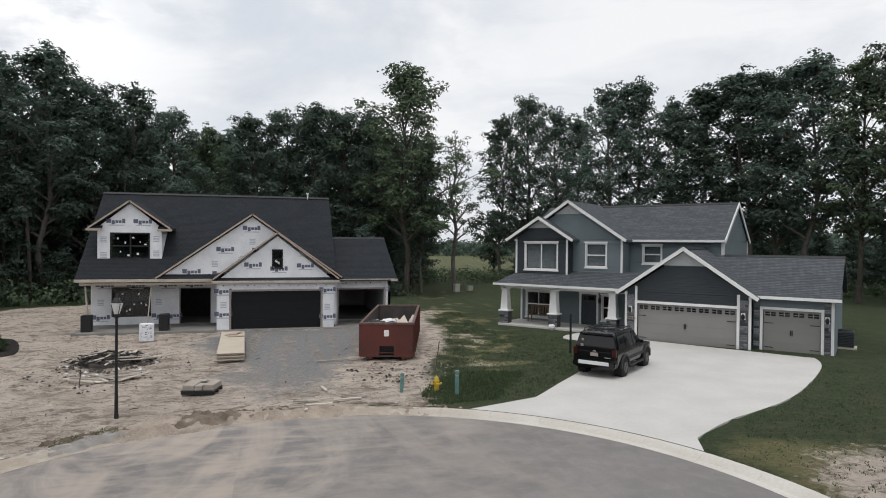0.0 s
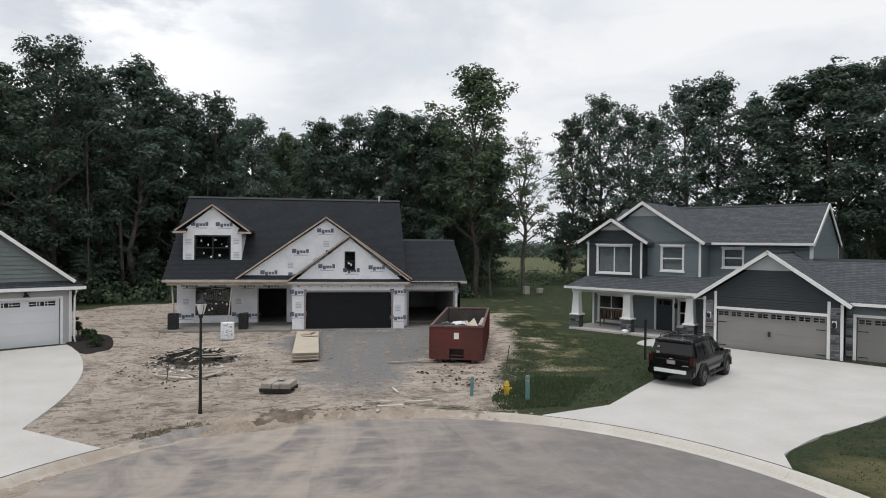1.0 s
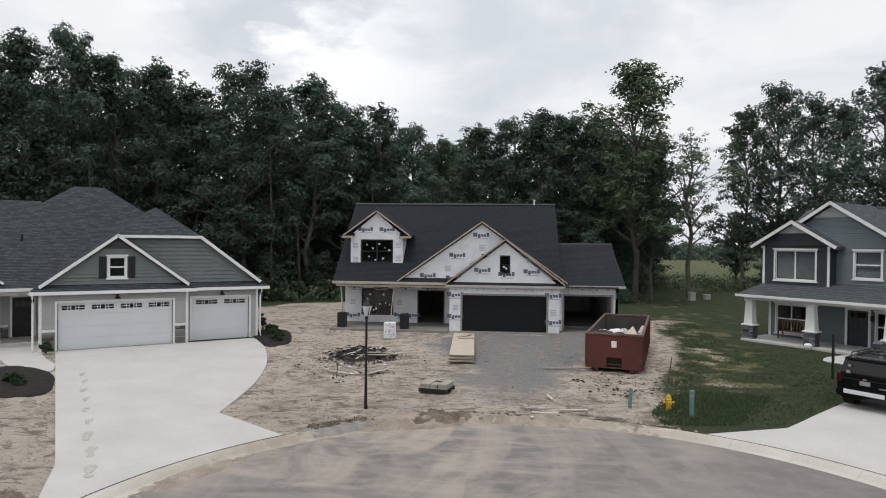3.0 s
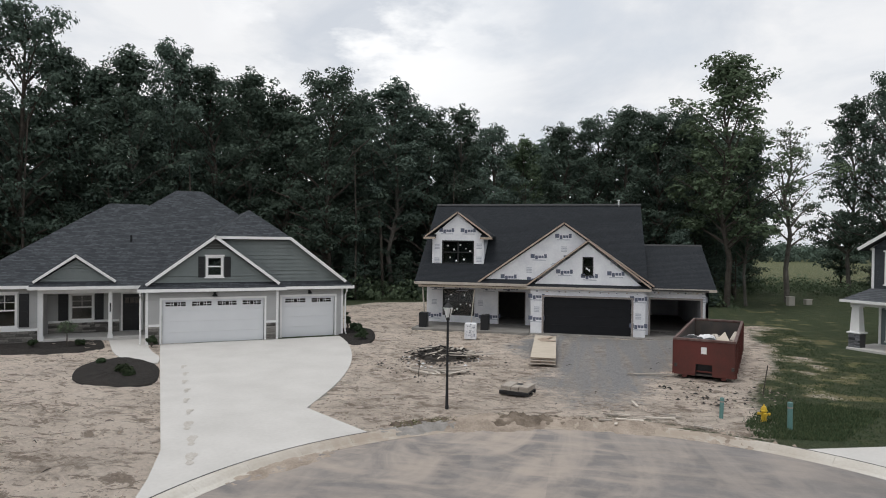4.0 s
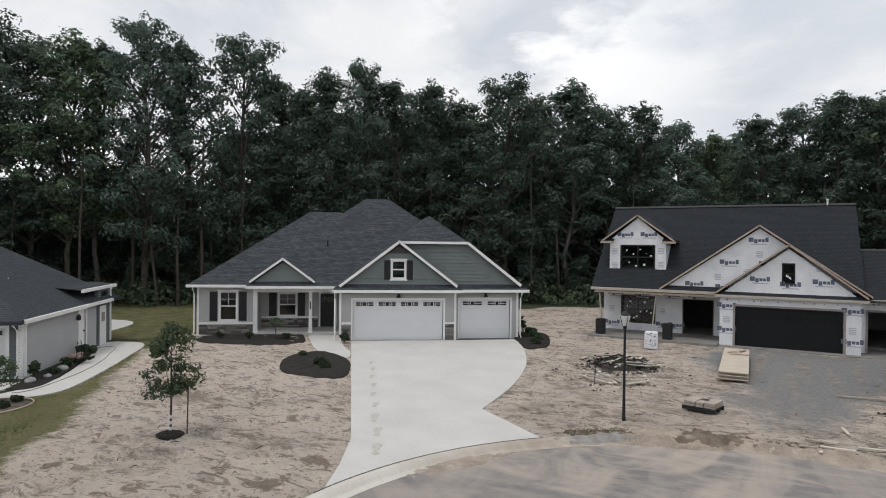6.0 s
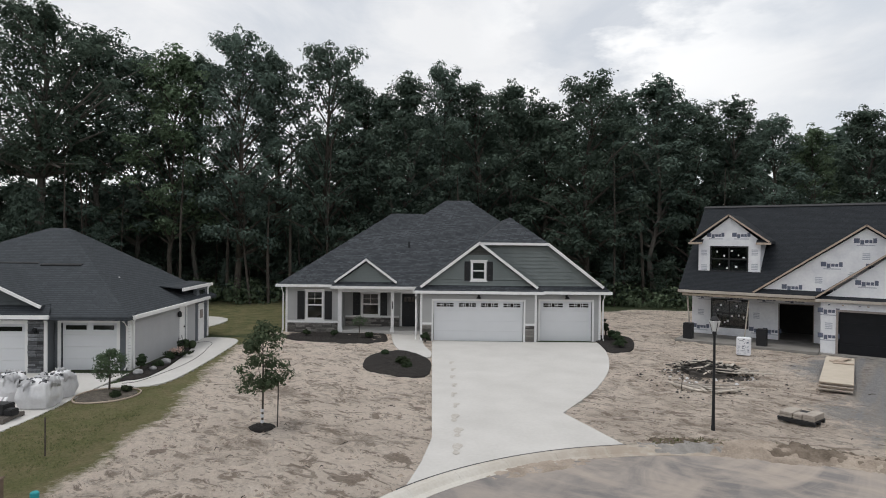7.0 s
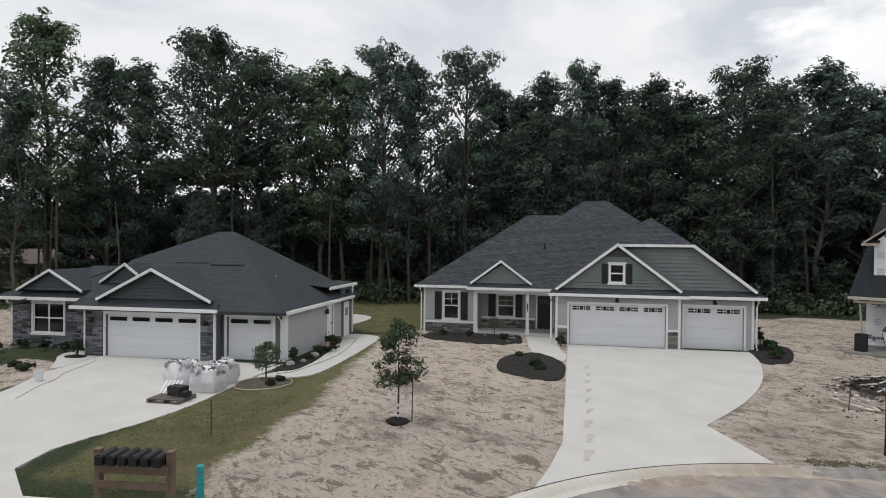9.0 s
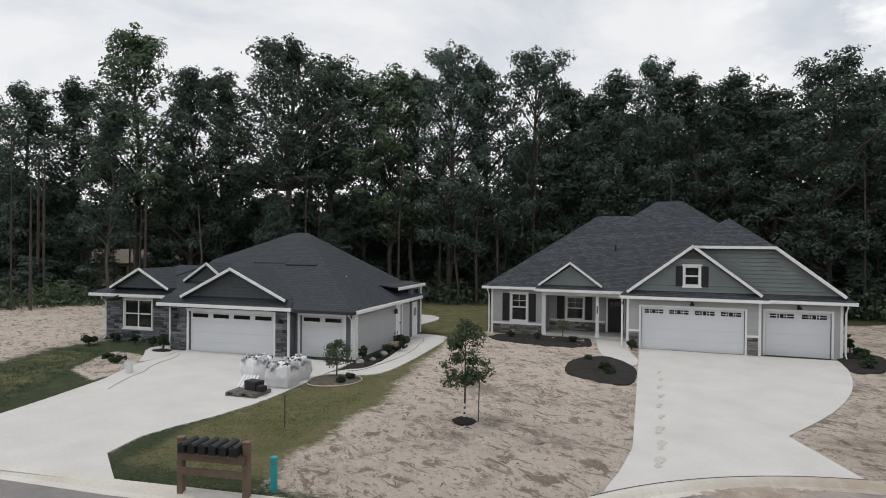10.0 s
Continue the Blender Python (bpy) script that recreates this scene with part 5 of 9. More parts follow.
    for xa, xb in ((-7.3, -7.1), (-4.15, -4.35)):
        part("prop", beam(B0(), (xa, 0.35, 2.45), (xb, 0.3, 0.12), 0.09, 0.05), M_WEATHERED, h)
    # dormer
    w = part("wall", wall(B0(), -7.01, -3.76, 3.7, 5.6, 1.4, [(-6.33, -4.42, 3.92, 5.28)], gable=(-5.38, 6.95)), M_WRAP, h, "white wrapped dormer front")
    marks(w, [(-6.1, 5.85, 1), (-4.75, 5.85, 1), (-6.7, 5.05, 0), (-4.05, 4.3, 0), (-6.7, 4.2, 0), (-4.05, 5.1, 0)], 1.4)
    part("wall", wall(B0(), 1.56, 4.4, 3.6, 5.6, 0, side=(-3.76, 1)), M_WRAP, h)
    part("wall", wall(B0(), 1.56, 4.4, 3.6, 5.6, 0, side=(-7.01, -1)), M_WRAP, h)
    # dark panel added behind the dormer window, its colour standing for room shade
    part("inner_wall", box(B0(), -6.9, -3.9, 3.0, 3.1, 3.9, 6), M_SHADEROOM, h)
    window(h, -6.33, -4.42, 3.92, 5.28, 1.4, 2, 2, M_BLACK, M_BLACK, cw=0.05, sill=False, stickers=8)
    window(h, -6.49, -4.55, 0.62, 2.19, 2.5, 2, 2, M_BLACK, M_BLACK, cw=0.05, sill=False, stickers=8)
    # black panels added behind two windows so that their panes look unlit
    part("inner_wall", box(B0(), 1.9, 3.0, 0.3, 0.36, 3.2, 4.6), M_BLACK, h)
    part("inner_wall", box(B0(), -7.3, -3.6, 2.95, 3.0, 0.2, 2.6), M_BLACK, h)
    window(h, 2.2, 2.72, 3.42, 4.43, 0, 1, 2, M_BLACK, M_BLACK, cw=0.04, sill=False, stickers=4)
    garage_door(h, 0.02, 4.86, 0, 2.12, 0.1, M_BLACKDOOR, 4, 0, "row", "closed black sectional garage door")
    t = B0()
    frame_trim(t, 0, 4.88, 0, 2.13, 0, 0.1, 0.03)
    frame_trim(t, 5.98, 8.7, 0, 2.1, 1.0, 0.1, 0.03)
    frame_trim(t, -2.95, -1.31, 0.12, 2.14, 2.5, 0.04, 0.03)
    part("jamb", t, M_STEELGREY, h)
    v = lathe(B0(), [(0.05, 0), (0.05, 0.35), (0.09, 0.36), (0.09, 0.42)], 10, (4.4, 5.9, 7.7))
    part("vent_pipe", v, M_WHITE, h)
    nail_strip(h, -0.6, 5.5, 0, 2.42, 11, 1)
    nail_strip(h, 5.8, 9.0, 1.0, 2.45, 7, 2)
    nail_strip(h, -7.3, -1.0, 2.5, 2.35, 9, 3)
    return h


def house_c():
    ox, oy, yaw = ORIGIN_C
    h = thing("house", pose(ox, oy, 0, 0, 0, yaw), "light grey ranch house with white trim and charcoal hip roof", "house")
    part("wall", wall(B0(), -0.73, 5.6, 0, 2.7, 0, [(0, 4.9, 0, 2.19)], 0.115, 0.03), M_SIDE_C, h)
    part("wall", wall(B0(), 5.62, 9.17, 0, 2.7, 0.4, [(5.86, 8.71, 0, 2.19)], 0.115, 0.03), M_SIDE_C, h)
    part("wall", wall(B0(), -8.72, -5.58, 0, 2.75, 2.4, [(-7.46, -6.58, 0.85, 2.41)], 0.115, 0.03), M_SIDE_C, h)
    part("wall", wall(B0(), -5.58, -0.73, 0, 2.75, 4.2, [(-4.46, -3.49, 0.64, 2.18), (-2.04, -1.13, 0.2, 2.2)], 0.115, 0.03), M_SIDE_C, h)
    part("wall", wall(B0(), 0.56, 14, 0, 2.7, 0, (), 0.115, 0.03, side=(9.17, 1)), M_SIDE_C, h)
    part("wall", wall(B0(), 2.56, 12.6, 0, 2.75, 0, (), 0.115, 0.03, side=(-8.72, -1)), M_SIDE_C, h)
    part("wall", wall(B0(), 0.16, 4.2, 0, 2.75, 0, (), 0.115, 0.03, side=(-0.73, -1)), M_SIDE_C, h)
    part("wall", wall(B0(), 2.56, 4.2, 0, 2.75, 0, (), 0.115, 0.03, side=(-5.58, 1)), M_SIDE_C, h)
    part("back_wall", box(B0(), -8.72, 9.17, 12.6, 12.8, 0, 2.75), M_SIDE_C, h)
    part("wall", wall(B0(), 0.16, 0.4, 0, 2.7, 0, side=(5.6, 1)), M_SIDE_C, h)
    part("inner_ceiling", box(B0(), -8.6, 9.05, 4.4, 12.6, 2.66, 2.7), M_SHADEROOM, h)
    part("porch_ceiling", box(B0(), -8.6, -0.75, 2.1, 4.3, 2.72, 2.76), M_WHITE, h)
    part("porch_slab", soften(box(B0(), -5.6, -0.75, 2.25, 4.25, -0.1, 0.18), 0.02, 1), M_CONC, h)
    # gable fronts
    part("gable_wall", wall(B0(), -0.5, 5.35, 3.0, 3.02, 0.0, [(2.06, 2.81, 3.34, 4.32)], 0.16, 0.024, gable=(2.46, 5.18)), M_SIDE_CG, h, "sage grey lapped gable front")
    part("gable_wall", wall(B0(), -0.6, 9.38, 2.9, 2.95, 0.4, (), 0.2, 0.02, gable=(2.45, 6.2, 5.27)), M_SIDE_CG, h, "sage grey lapped cut-off gable")
    part("gable_wall", wall(B0(), -5.55, -2.4, 3.02, 3.05, 2.2, (), 0.16, 0.024, gable=(-3.98, 4.15)), M_SIDE_CG, h, "small sage grey porch gable")
    part("gable_peak", slab(B0(), [(1.85, -0.03, 4.72), (3.07, -0.03, 4.72), (2.46, -0.03, 5.18)], 0.02, (0, 1, 0)), M_SIDE_CD, h, "dark shake gable peak")
    # roofs
    r = B0()
    hip(r, -6.9, 9.6, 1.99, 16.9, 2.852, 0.728)
    hip(r, -9.12, 5.0, 2.0, 14.1, 2.86, 0.728)
    part("roof", r, M_ROOF_C, h, "charcoal shingle hip roof")
    r = B0()
    ze, s, xc = 2.78, 0.757, 4.3
    zc = 5.36
    xl, xr, zr = xc - (6.85 - zc) / s, xc + (6.85 - zc) / s, 6.85
    e = 0.1
    yb = e + (zr - zc) / s
    slab(r, [(9.65, e, ze), (9.65, 8, ze), (xc, 8, zr), (xc, yb, zr), (xr, e, zc)], 0.14)
    slab(r, [(-1.05, e, ze), (xl, e, zc), (xc, yb, zr), (xc, 8, zr), (-1.05, 8, ze)], 0.14)
    slab(r, [(xl, e, zc), (xr, e, zc), (xc, yb, zr)], 0.14)
    part("roof", r, M_ROOF_C, h, "clipped garage gable roof")
    r = B0()
    gable_y(r, -0.72, 2.46, 5.64, -0.25, 3.2, 3.0, 5.4)
    gable_y(r, -5.78, -3.98, -2.2, 1.98, 5.0, 3.08, 4.36)
    part("roof", r, M_ROOF_C, h, "small gable roofs")
    r = B0()
    slab(r, [(-1.05, -0.42, 2.76), (5.95, -0.42, 2.76), (5.6, 0.02, 3.06), (-0.7, 0.02, 3.06)], 0.06)
    slab(r, [(5.6, -0.02, 2.76), (9.65, -0.02, 2.76), (9.3, 0.42, 3.06), (5.6, 0.42, 3.06)], 0.06)
    slab(r, [(-5.95, 1.82, 2.8), (-0.75, 1.82, 2.8), (-0.75, 2.3, 3.1), (-5.8, 2.3, 3.1)], 0.06)
    part("pent_roof", r, M_ROOF_C, h)
    t = B0()
    rake(t, -0.75, 2.46, 5.67, -0.27, 3.0, 5.44, 0.14)
    rake(t, -5.82, -3.98, -2.16, 1.96, 3.06, 4.40, 0.12)
    beam(t, (2.45, 0.08, zc + 0.03), (xr, 0.08, zc + 0.03), 0.05, 0.14)
    beam(t, (xr, 0.08, zc + 0.03), (9.3, 0.08, 3.04), 0.05, 0.15)
    part("rake_board", t, M_WHITE, h)
    t = B0()
    for p, q in (((-1.08, -0.44, 2.76), (5.98, -0.44, 2.76)), ((5.98, -0.04, 2.76), (9.68, -0.04, 2.76)), ((-9.18, 1.98, 2.86), (-5.95, 1.98, 2.86)), ((-5.98, 1.8, 2.8), (-0.75, 1.8, 2.8)),
                 ((9.66, -0.04, 2.76), (9.66, 13.0, 2.76)), ((-9.16, 1.98, 2.86), (-9.16, 13.0, 2.86))):
        beam(t, p, q, 0.1, 0.15)
    part("gutter", t, M_WHITE, h)
    t = B0()
    for x, y, z in ((-0.95, -0.02, 2.62), (9.3, 0.4, 2.62), (-8.85, 2.4, 2.72)):
        downpipe(t, x, y, z, out=0.38)
    part("downpipe", t, M_WHITE, h)
    t = B0()
    for x, y in ((-0.73, 0), (5.5, 0), (9.07, 0.4), (-8.72, 2.4), (-5.66, 2.4)):
        box(t, x, x + 0.12, y - 0.03, y + 0.02, 0.0, 2.7)
    box(t, -0.6, 0, -0.05, 0, 0.88, 1.0)
    box(t, 4.9, 5.6, -0.05, 0, 0.88, 1.0)
    box(t, -8.6, -5.66, 2.34, 2.4, 0.6, 0.72)
    box(t, -5.5, -2.2, 4.14, 4.2, 0.72, 0.84)
    frame_trim(t, 0, 4.9, 0, 2.19, 0, 0.1)
    frame_trim(t, 5.86, 8.71, 0, 2.19, 0.4, 0.1)
    frame_trim(t, -2.04, -1.13, 0.2, 2.2, 4.2, 0.09)
    box(t, -5.58, -0.75, 2.28, 2.44, 2.42, 2.72)
    part("trim", t, M_WHITE, h)
    for x in (-5.5, -2.46):
        b = soften(box(B0(), x - 0.09, x + 0.09, 2.27, 2.45, 0.1, 2.45), 0.012, 1)
        box(b, x - 0.12, x + 0.12, 2.24, 2.48, 0.1, 0.3)
        part("porch_post", b, M_WHITE, h)
    for x0, x1, z1, y in ((-0.6, -0.1, 0.88, 0), (5.0, 5.48, 0.88, 0), (-8.6, -5.66, 0.6, 2.4), (-5.5, -2.2, 0.72, 4.2)):
        s = part("stone_skirt", box(B0(), x0, x1, y - 0.03, y, 0.0, z1), M_MORTAR, h, "warm grey stacked stone")
        stones(s, x0, x1, 0.0, z1, y - 0.03, 3, M_STONE_W)
    garage_door(h, 0.02, 4.88, 0, 2.18, 0.06, M_DOORWHITE, 4, 8 // 2, "ornate", "closed white garage door with ornate panes")
    garage_door(h, 5.88, 8.69, 0, 2.18, 0.46, M_DOORWHITE, 4, 2, "ornate", "closed white garage door with ornate panes")
    window(h, -7.46, -6.58, 0.85, 2.41, 2.4, 1, 2, grille=(2, 2))
    window(h, -4.46, -3.49, 0.64 + 0.25, 2.18, 4.2, 1, 2, grille=(2, 2))
    window(h, 2.1, 2.77, 3.38, 4.3, 0.0, 1, 2)
    # dark panel added behind the gable window, painted as unlit space
    part("attic_wall", box(B0(), 1.5, 3.4, 0.5, 0.6, 3.2, 4.6), M_SHADEROOM, h)
    for x0, x1, y, z0, z1 in ((-8.02, -7.6, 2.4, 0.8, 2.45), (-6.42, -6.0, 2.4, 0.8, 2.45), (-5.05, -4.6, 4.2, 0.85, 2.25), (-3.36, -2.95, 4.2, 0.85, 2.25), (1.66, 1.97, 0, 3.3, 4.35), (2.9, 3.21, 0, 3.3, 4.35)):
        sh = part("shutter", box(B0(), x0, x1, y - 0.055, y - 0.015, z0, z1), M_BLACK, h)
        for k in range(8):
            z = z0 + 0.1 + (z1 - z0 - 0.2) * k / 8
            part("slat", box(B0(), x0 + 0.05, x1 - 0.05, y - 0.068, y - 0.055, z, z + (z1 - z0 - 0.2) / 11), M_BLACK, sh)
    d = box(B0(), -2.04, -1.13, 4.24, 4.3, 0.2, 2.2)
    for x in (-1.9, -1.55):
        for z0, z1 in ((0.35, 0.85), (0.98, 1.55)):
            box(d, x, x + 0.28, 4.22, 4.24, z0, z1)
    d = part("front_door", d, M_BLACK, h, "black panelled front door")
    for k in range(3):
        part("pane", box(B0(), -1.93 + k * 0.25, -1.73 + k * 0.25, 4.226, 4.24, 1.7, 2.0), M_CARGLASS, d)
    part("door_handle", box(B0(), -1.24, -1.19, 4.17, 4.24, 1.1, 1.35), M_STEELGREY, d)
    part("number_bars", box(B0(), -2.49, -2.43, 2.262, 2.268, 1.45, 1.9), M_BLACK, h)
    wall_lamp(h, 2.45, -0.04, 2.42)
    wall_lamp(h, 7.3, 0.36, 2.42)
    v = B0()
    lathe(v, [(0.05, 0), (0.05, 0.4), (0.03, 0.4)], 8, (-1.7, 5.0, 5.0))
    part("vent_pipe", v, M_BLACK, h)
    return h


def house_d():
    ox, oy, yaw = ORIGIN_D
    h = thing("house", pose(ox, oy, -0.02, 0, 0, yaw), "low grey ranch house with stacked stone and slate hip roof", "house")
    part("wall", wall(B0(), -1.03, 5.58, 0, 2.2, 0, [(0.05, 4.75, 0, 1.96)], 0.115, 0.03), M_SIDE_DG, h)
    part("wall", wall(B0(), 5.6, 8.65, 0, 2.2, 0.5, [(5.86, 8.1, 0, 1.96)], 0.115, 0.03), M_SIDE_DG, h)
    part("wall", wall(B0(), 0.66, 7.85, 0, 2.22, 0, [(5.75, 6.55, 0, 2.0)], 0.115, 0.024, side=(8.65, 1)), M_SIDE_D, h, "grey lapped side wall")
    part("wall", wall(B0(), 7.85, 9.4, 0, 2.85, 0, [(8.1, 9.0, 0, 2.0), (8.25, 9.2, 2.45, 2.72)], 0.115, 0.024, side=(8.72, 1)), M_SIDE_DG, h)
    part("wall", wall(B0(), 10.1, 14.4, 0, 2.4, 0, side=(3.0, 1)), M_SIDE_D, h)
    part("wall", wall(B0(), -6.5, -1.03, 0, 2.42, 1.5, [(-5.23, -3.49, 0.76, 2.26)]), M_MORTAR, h, "stone-faced front wall")
    part("wall", wall(B0(), 1.66, 14.4, 0, 2.42, 0, side=(-6.5, -1)), M_SIDE_D, h)
    part("wall", wall(B0(), 0.16, 1.5, 0, 2.3, 0, side=(-1.03, -1)), M_SIDE_DG, h)
    part("wall", wall(B0(), 0.16, 0.5, 0, 2.2, 0, side=(5.58, 1)), M_SIDE_DG, h)
    part("back_wall", box(B0(), -6.5, 3.0, 14.3, 14.5, 0, 2.4), M_SIDE_D, h)
    part("back_wall", box(B0(), 3.0, 8.62, 9.9, 10.1, 0, 2.4), M_SIDE_D, h)
    # panels behind window and doors, coloured as dark as a shaded room
    part("inner_wall", box(B0(), -6.3, -1.2, 4.5, 4.6, 0, 2.4), M_SHADEROOM, h)
    part("garage_backing", box(B0(), 0, 8.2, 0.7, 0.75, 0, 2.1), M_SHADEROOM, h)
    s = part("stone_facing", box(B0(), -6.5, -5.4, 1.47, 1.5, 0, 2.4), M_MORTAR, h, "grey stacked stone")
    stones(s, -6.52, -5.36, 0, 2.4, 1.48, 11, M_STONE, w=(0.25, 0.7))
    stones(s, -3.36, -1.03, 0, 2.4, 1.48, 12, M_STONE, w=(0.25, 0.7))
    stones(s, -5.36, -3.36, 0, 0.64, 1.48, 13, M_STONE, w=(0.25, 0.7))
    for x0, x1 in ((-1.03, -0.08), (4.88, 5.5)):
        s = part("stone_pier", box(B0(), x0, x1, -0.05, 0, 0, 2.2), M_MORTAR, h, "grey stacked stone pier")
        stones(s, x0, x1, 0, 2.2, -0.05, 21, M_STONE, w=(0.22, 0.6))
    # roofs
    r = B0()
    rl, rr, br = (1.63, 7.1, 5.92), (2.57, 7.1, 5.92), 14.6
    slab(r, [(-1.5, -0.4, 2.3), (8.98, -0.4, 2.3), rr, rl, (-1.5, 3.85, 4.35)], 0.14)
    slab(r, [(8.98, -0.4, 2.3), (8.98, 10.3, 2.3), rr], 0.14)
    slab(r, [rl, (-1.5, 3.85, 4.35), (-1.5, 4.8, 4.35), (-5.6, 0.65, 2.3), (-5.6, br, 2.3)], 0.14)
    slab(r, [(8.98, 10.3, 2.3), (3.2, br, 2.3), rr], 0.14)
    slab(r, [(3.2, br, 2.3), (-5.6, br, 2.3), rl, rr], 0.14)
    hip(r, -7.2, 1.0, 1.1, 7.4, 2.52, 0.47)
    part("roof", r, M_ROOF_D, h, "dark slate shingle hip roof")
    r = B0()
    slab(r, [(7.6, 5.8, 3.1), (8.75, 5.8, 2.98), (8.75, 10.2, 2.98), (7.6, 10.2, 3.1)], 0.05)
    part("roof", r, M_ROOF_D, h, "small side roof over the entry")
    r = B0()
    gable_y(r, -0.2, 2.57, 5.5, -0.3, 4.5, 2.72, 4.1)
    gable_y(r, -5.95, -4.1, -2.25, 1.2, 4.6, 2.9, 3.9)
    gable_y(r, -1.45, -0.1, 1.2, 1.45, 5.5, 3.36, 4.24)
    slab(r, [(-1.52, -0.3, 2.3), (-1.5, 3.85, 4.33), (-1.5, 3.85, 3.6), (-1.52, 1.0, 2.2)], 0.05, (1, 0, 0))
    slab(r, [(-1.5, -0.42, 2.34), (5.9, -0.42, 2.34), (5.7, 0.05, 2.72), (-1.3, 0.05, 2.72)], 0.06)
    part("roof", r, M_ROOF_D, h, "small gable roofs")
    r = B0()
    slab(r, [(5.6, 0.05, 2.3), (8.98, 0.05, 2.3), (8.98, 0.4, 2.48), (5.6, 0.4, 2.48)], 0.06)
    part("pent_roof", r, M_ROOF_D, h)
    part("gable_wall", wall(B0(), 0.0, 5.3, 2.7, 2.72, 0.0, (), 0.16, 0.024, gable=(2.57, 3.95)), M_SHAKE_D, h, "dark slate lapped gable")
    part("gable_wall", wall(B0(), -5.8, -2.4, 2.85, 2.87, 1.4, (), 0.16, 0.024, gable=(-4.1, 3.78)), M_SHAKE_D, h, "dark slate lapped gable")
    part("gable_wall", wall(B0(), -1.3, 1.1, 3.28, 3.36, 1.6, (), 0.16, 0.024, gable=(-0.1, 4.14)), M_SHAKE_D, h, "dark slate lapped gable")
    d = part("dormer_wall", box(B0(), -1.05, 0.9, 1.62, 2.2, 2.9, 3.36), M_WHITE, h, "white panelled dormer wall")
    part("pane", box(B0(), -0.6, 0.4, 1.605, 1.618, 3.05, 3.26), M_CARGLASS, d)
    t = B0()
    rake(t, -0.25, 2.57, 5.55, -0.32, 2.72, 4.14, 0.12)
    rake(t, -6.0, -4.1, -2.2, 1.18, 2.9, 3.94, 0.11)
    rake(t, -1.5, -0.1, 1.2, 1.43, 3.36, 4.29, 0.11)
    part("rake_board", t, M_WHITE, h)
    t = B0()
    for p, q in (((-1.5, -0.44, 2.36), (5.9, -0.44, 2.36)), ((5.9, -0.02, 2.32), (9.0, -0.02, 2.32)), ((9.0, -0.02, 2.32), (9.0, 9.1, 2.32)), ((-7.25, 1.08, 2.54), (-1.4, 1.08, 2.54)),
                 ((8.78, 5.8, 2.99), (8.78, 10.2, 2.99)), ((-7.22, 1.08, 2.54), (-7.22, 7.4, 2.54))):
        beam(t, p, q, 0.1, 0.15)
    part("gutter", t, M_WHITE, h)
    part("soffit", box(B0(), 8.6, 9.0, 0.0, 7.85, 2.15, 2.18), M_WHITE, h)
    t = B0()
    downpipe(t, 8.52, 0.5, 2.2, out=0.4)
    tube(t, [(8.85, 0.62, 2.2), (8.72, 0.62, 2.0), (8.72, 0.62, 0.1)], 0.045, 6)
    tube(t, [(8.8, 9.7, 2.9), (8.78, 9.45, 2.75), (8.78, 9.45, 0.1)], 0.045, 6)
    downpipe(t, -6.45, 1.5, 2.4, out=0.38)
    part("downpipe", t, M_WHITE, h)
    t = B0()
    frame_trim(t, 0.05, 4.75, 0, 1.96, 0, 0.12)
    frame_trim(t, 5.86, 8.1, 0, 1.96, 0.5, 0.12)
    box(t, -1.06, 5.6, -0.07, 0.0, 2.05, 2.22)
    box(t, 5.6, 8.66, 0.44, 0.5, 2.06, 2.22)
    box(t, 5.5, 5.62, -0.07, 0.0, 0, 2.06)
    box(t, 8.53, 8.67, 0.47, 0.52, 0, 2.06)
    box(t, 8.6, 8.68, 0.5, 0.62, 0, 2.1)
    for y0, y1 in ((5.65, 5.75), (6.55, 6.65)):
        box(t, 8.65, 8.69, y0, y1, 0, 2.1)
    box(t, 8.65, 8.69, 5.75, 6.55, 2.0, 2.1)
    box(t, -1.03, -0.95, -0.12, -0.05, 0, 2.1)
    part("trim", t, M_WHITE, h)
    d = part("side_door", box(B0(), 8.56, 8.6, 5.75, 6.55, 0, 2.0), M_WHITE, h, "white side door")
    part("door_handle", box(B0(), 8.6, 8.66, 6.4, 6.46, 0.98, 1.06), M_BLACK, d)
    d = part("entry_door", box(B0(), 8.66, 8.73, 8.1, 9.0, 0, 2.0), M_WHITE, h, "white side entry door with a plaque")
    part("plaque", box(B0(), 8.73, 8.76, 8.35, 8.75, 1.2, 1.65), M_STEELGREY, d)
    part("transom_pane", box(B0(), 8.62, 8.69, 8.25, 9.2, 2.45, 2.72), M_CARGLASS, h)
    window(h, -5.23, -3.49, 0.76, 2.2, 1.46, 2, 2)
    garage_door(h, 0.07, 4.73, 0, 1.95, 0.06, M_DOORWHITE, 4, 4, "row", "closed white garage door with dark oblong panes")
    garage_door(h, 5.88, 8.08, 0, 1.95, 0.56, M_DOORWHITE, 4, 2, "row", "closed white garage door with dark oblong panes")
    for x, y in ((-0.55, -0.1), (5.2, -0.1)):
        wall_lamp(h, x, y, 1.7)
    b = lathe(B0(), [(0.05, -0.12), (0.1, -0.1), (0.1, 0.08), (0.03, 0.16)], 8, (8.8, 5.35, 1.75))
    part("wall_lamp", b, M_BLACK, h)
    t = B0()
    for x, y, z in ((2.2, 3.6, 4.15), (4.2, 3.4, 4.08)):
        slab(t, [(x - 0.9, y, z + 0.12), (x + 0.9, y, z + 0.12), (x + 0.9, y + 0.35, z + 0.2), (x - 0.9, y + 0.35, z + 0.2)], 0.16)
    part("roof_vent", t, M_BLACK, h)
